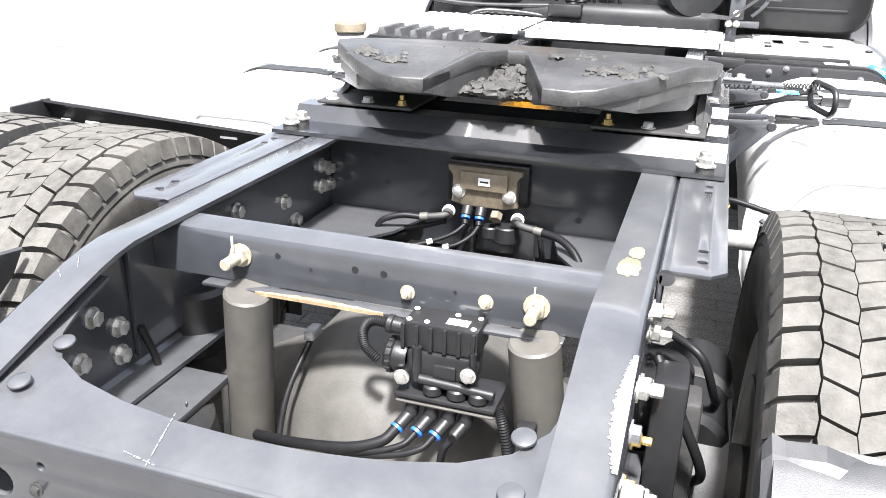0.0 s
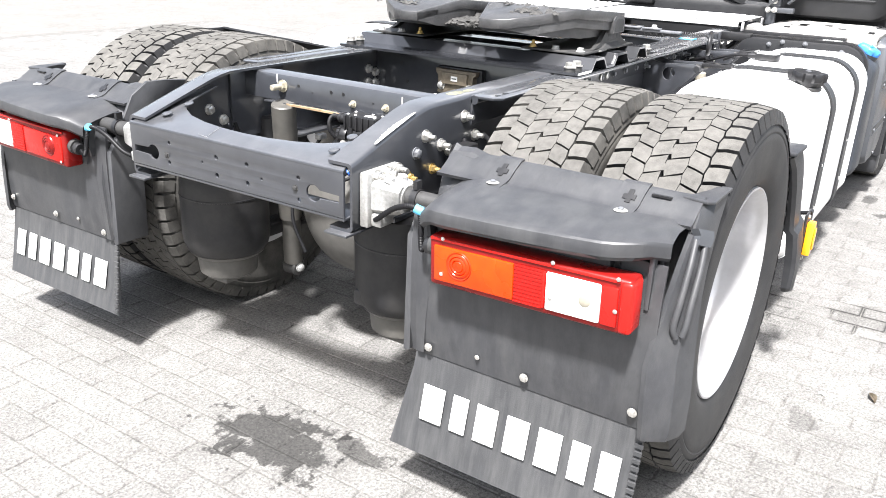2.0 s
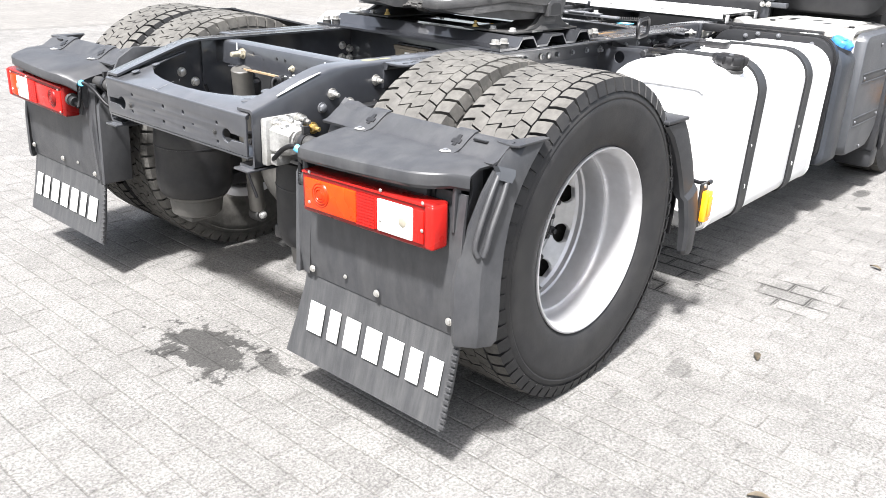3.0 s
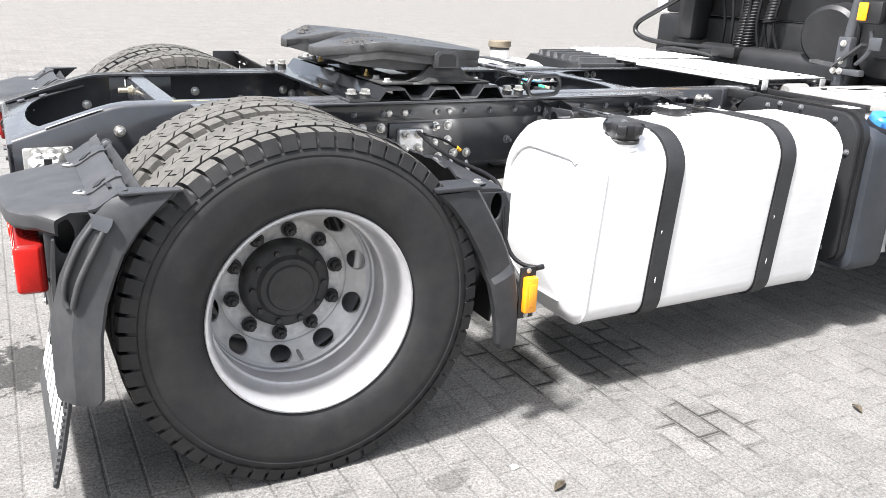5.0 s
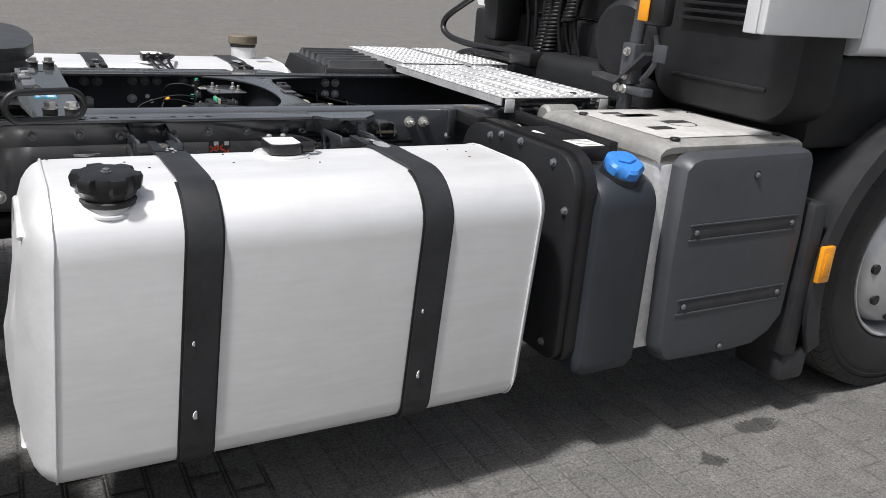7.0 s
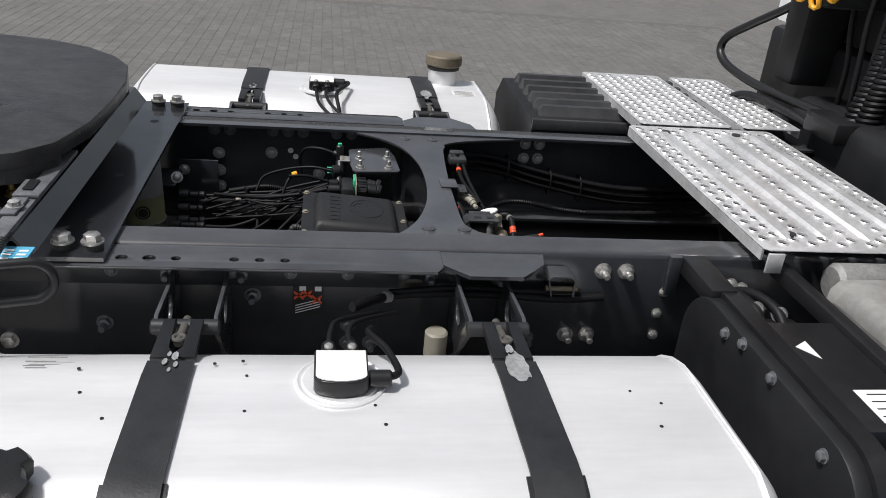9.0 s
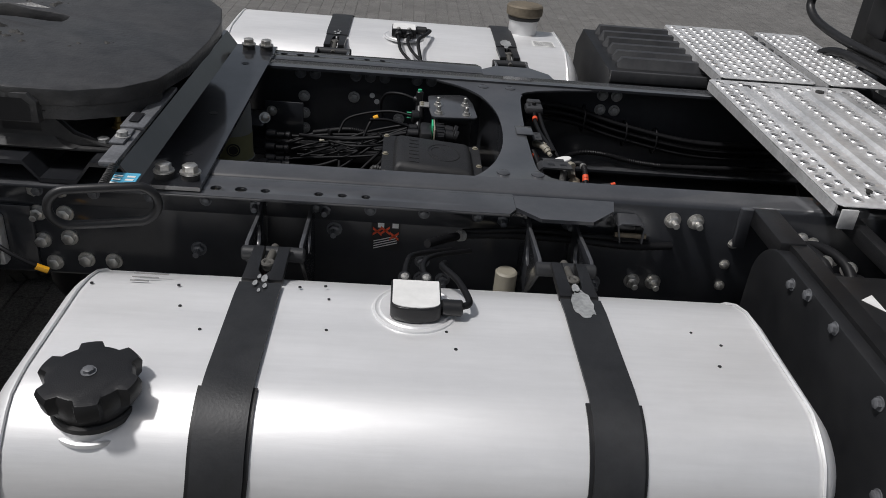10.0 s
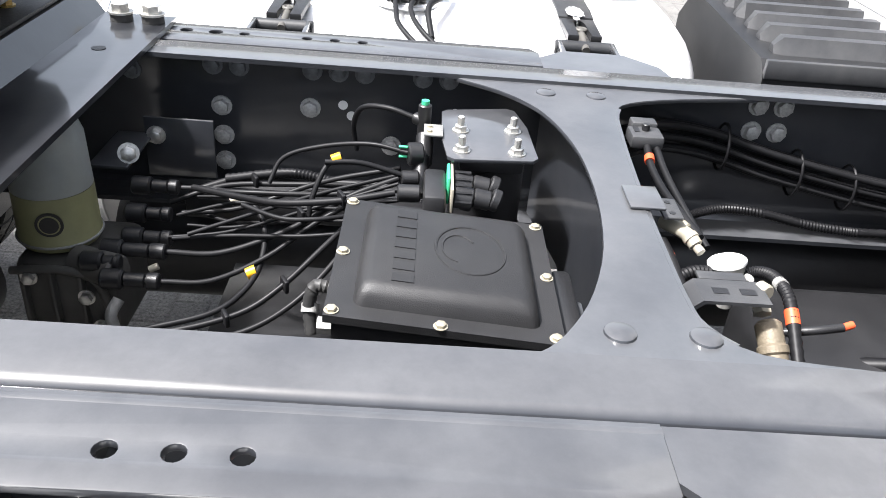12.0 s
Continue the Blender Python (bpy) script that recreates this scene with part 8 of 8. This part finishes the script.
# mount bracket with amber lamp
mb = part("lamp_bracket", bx(2.985, 3.035, -.66, -.50, 1.055, 1.085, r=.006), M_PLASTIC_SMOOTH, truck, "steel bracket with tube and amber marker lamp")
bm = bmesh.new()
prism(bm, [(-.385, 1.098), (-.52, 1.088), (-.66, 1.203), (-.655, 1.214), (-.52, 1.104), (-.385, 1.112)], "x", 2.965, 3.02)
part("bracket_wing", bm, M_PLASTIC, mb)
part("bracket_leg", bx(2.995, 3.03, -.56, -.51, .985, 1.054, r=.004), M_PLASTIC_SMOOTH, mb)
part("upright_tube", rd((3.01, -.545, 1.086), (3.03, -.575, 1.70), .024, n=20), M_PLASTIC_SMOOTH, mb)
part("upright_sleeve", bx(2.985, 3.035, -.585, -.515, 1.09, 1.235, r=.006), M_PLASTIC_SMOOTH, mb)
for z in (1.12, 1.205):
    fix(BOLT, (2.984, -.55, z), (-1, 0, 0), mb, size=.9)
for y in (-.52, -.555):
    fix(BOLT, (2.984, y, 1.072), (-1, 0, 0), mb, size=.9)
part("lamp_case", bx(2.955, 3.01, -.735, -.612, 1.305, 1.412, r=.016), M_BLACK, mb)
part("amber_lens", bx(2.944, 2.9545, -.668, -.618, 1.318, 1.402, r=.006), M_YELLOW, mb, "amber lamp lens")
part("lamp_arm", tb([(2.99, -.68, 1.275), (3.0, -.69, 1.21), (3.0, -.67, 1.16), (3.005, -.62, 1.11)], .010), M_PLASTIC_SMOOTH, mb)
part("lamp_arm_plate", bx(2.985, 2.995, -.745, -.68, 1.185, 1.245, r=.003), M_PLASTIC_SMOOTH, mb)
# grab rail
gr = part("grab_rail", tb([(3.16, .30, 1.10), (3.15, .45, 1.095), (3.13, .75, 1.085), (3.12, .98, 1.095), (3.115, 1.085, 1.118), (3.116, 1.125, 1.155), (3.125, 1.10, 1.205), (3.155, .99, 1.275), (3.20, .84, 1.365), (3.24, .75, 1.44)], .016, n=14), M_BLACK, truck, "bent black steel grab rail on the cab back")
part("rail_support", tb([(3.06, .80, .98), (3.05, .82, 1.03), (3.08, .74, 1.06), (3.12, .55, 1.055), (3.16, .36, 1.03)], .016, n=12), M_BLACK, gr)
part("rail_mount", bx(3.084, 3.32, .22, .40, 1.045, 1.115, r=.012), M_BLACK, gr)
# coiled leads
def coil(name, x, y, z0, z1, rad, turns, mats, label, sway=.03):
    pts = []
    n = turns * 12
    for i in range(n + 1):
        t = i / n
        a = 2 * math.pi * turns * t
        cx, cy = x + sway * math.sin(t * 3), y + sway * math.sin(t * 2.2 + 1)
        pts.append((cx + rad * math.cos(a), cy + rad * math.sin(a), z0 + (z1 - z0) * t))
    return part(name, tb(pts, .0085, smooth=False, n=7), mats, truck, label)


coil("coiled_air_line", 3.16, .22, 1.04, 1.75, .028, 44, M_HOSE, "black coiled trailer air line", .07)
coil("coiled_air_line", 3.19, .20, 1.10, 1.78, .030, 40, M_HOSE, "black coiled trailer air line", .05)
coil("coiled_air_line", 3.18, .04, 1.26, 1.78, .028, 32, M_HOSE, "black coiled trailer air line", .06)
for k in range(7):
    part("dark_cable", tb([(3.22, .45 - .07 * k, 1.10), (3.20, .43 - .06 * k, 1.25), (3.19 + .01 * (k % 3), .46 - .07 * k, 1.45), (3.22, .42 - .05 * k, 1.72)], .009), M_HOSE, truck, "black trailer cable on the cab back")
part("corner_pillar", bx(3.16, 3.329, .66, .80, 1.12, 1.9, r=.03), M_DARK, cab_body)
bm = bmesh.new()
for k in range(10):
    a = radians(196 + 16.5 * k)
    away, side = Vector((0, math.cos(a), math.sin(a))), Vector((.55 if k % 2 else -.55, -math.sin(a), math.cos(a))).normalized()
    mid = Vector((3.04 + .012 * (k % 3), .475, 1.555)) + away * .085
    tube(bm, [mid + away * (.058 * math.cos(q)) + side * (.022 * math.sin(q)) for q in [2 * math.pi * i / 18 for i in range(19)]], .0075, smooth=False, n=8, closed=True)
tube(bm, [(3.04, .475, 1.56), (3.06, .45, 1.62), (3.10, .40, 1.75)], .0075, n=8)
part("yellow_coil", bm, M_COIL, truck, "bright yellow coiled electric lead")
part("socket_panel", bx(3.05, 3.30, .40, .72, 1.42, 1.62, r=.02), M_DARK, cab_body)

# ---- litter on the ground ----
bm = bmesh.new()
loft(bm, [[(.545, -1.475, .001), (.56, -1.478, .004), (.575, -1.47, .002)], [(.548, -1.462, .006), (.562, -1.466, .010), (.574, -1.458, .005)], [(.55, -1.45, .001), (.565, -1.448, .003), (.57, -1.449, .001)]], close=False, caps=False)
bmesh.ops.solidify(bm, geom=bm.faces[:], thickness=.001)
tagged(part("paper_scrap", bm, M_WHITE_MARK), "small crumpled white paper scrap on the paving", "litter")
for k, (lx, ly, ang) in enumerate(((.60, -1.62, .4), (-.15, -1.95, 2.1), (1.9, -1.7, 1.2))):
    bm = bmesh.new()
    rows = []
    for i in range(6):
        t = i / 5
        w = .012 * math.sin(math.pi * min(.97, t + .03)) + .0006
        rows.append([(lx + math.cos(ang) * .06 * t - math.sin(ang) * w * q, ly + math.sin(ang) * .06 * t + math.cos(ang) * w * q, .002 + .006 * q * q + .008 * math.sin(3 * t)) for q in (-1, 0, 1)])
    loft(bm, rows, close=False, caps=False)
    bmesh.ops.solidify(bm, geom=bm.faces[:], thickness=.0006)
    tagged(part("dry_leaf", bm, M_BROWN), "small dry brown leaf on the paving", "leaf", group="dry leaves")
# torn label under the frame
tl = part("hanging_label", bx(-.213, -.2115, -.040, .010, .366, .380), M_WHITE_MARK, truck, "torn white label hanging under the frame")
part("label_plate", bx(-.213, -.209, -.032, .014, .3805, .398, r=.001), M_BLACK, tl)
part("label_ring", tb([(-.205, -.005 + .012 * math.cos(2 * math.pi * i / 16), .438 + .016 * math.sin(2 * math.pi * i / 16)) for i in range(17)], .005, smooth=False, n=8, closed=True), M_HUB, tl)
part("label_rod", rd((-.205, -.006, .398), (-.203, -.004, .422), .003, n=8), M_HUB, tl)
part("hanger_rod", rd((-.205, -.004, .455), (-.215, 0, .62), .005, n=8), M_HUB, tl)

# ---- paving stones ----
PAV_L, PAV_W, GAP = .210, .105, .0042


def stone(bm, cx, cy, z):
    hx, hy, c = (PAV_W - GAP) / 2, (PAV_L - GAP) / 2, .0045
    lo = [bm.verts.new((cx + a * hx, cy + b * hy, -.010)) for a, b in ((-1, -1), (1, -1), (1, 1), (-1, 1))]
    mi = [bm.verts.new((cx + a * hx, cy + b * hy, z - .002)) for a, b in ((-1, -1), (1, -1), (1, 1), (-1, 1))]
    hi = [bm.verts.new((cx + a * (hx - c), cy + b * (hy - c), z)) for a, b in ((-1, -1), (1, -1), (1, 1), (-1, 1))]
    for p, q in ((lo, mi), (mi, hi)):
        for i in range(4):
            bm.faces.new((p[i], p[(i + 1) % 4], q[(i + 1) % 4], q[i]))
    bm.faces.new(hi)


random.seed(11)
bm = bmesh.new()
stone(bm, 0, 0, 0)
STONE = mesh_of("paving_stone", bm, M_PAVER, 20)
verts, faces = [], []
singles = 0
for i in range(-38, 66):
    x = i * PAV_W + .018
    for j in range(-20, 42):
        y = (j + (.5 if i % 2 else 0)) * PAV_L
        z = -.0016 * random.random()
        near = (-1.45 < x < -.25 and -1.1 < y < .55) or (.75 < x < 1.9 and -2.1 < y < -.95)
        if near and singles < 300:
            ob = new("paving_stone", STONE)
            ob.location, ob.parent = (x, y, z), ground
            singles += 1
            continue
        hx, hy, c = (PAV_W - GAP) / 2, (PAV_L - GAP) / 2, .0045
        k = len(verts)
        cor = ((-1, -1), (1, -1), (1, 1), (-1, 1))
        verts += [(x + a * hx, y + b * hy, -.010) for a, b in cor] + [(x + a * hx, y + b * hy, z - .002) for a, b in cor] + [(x + a * (hx - c), y + b * (hy - c), z) for a, b in cor]
        for q in range(4):
            n = (q + 1) % 4
            faces += [(k + q, k + n, k + 4 + n, k + 4 + q), (k + 4 + q, k + 4 + n, k + 8 + n, k + 8 + q)]
        faces.append((k + 8, k + 9, k + 10, k + 11))
me = bpy.data.meshes.new("paving_field")
me.from_pydata(verts, [], faces)
finish(me, M_PAVER, 20)
pf = new("paving_field", me)
pf.parent = ground
tagged(pf, "grey concrete paving blocks in running bond", kind="stuff")
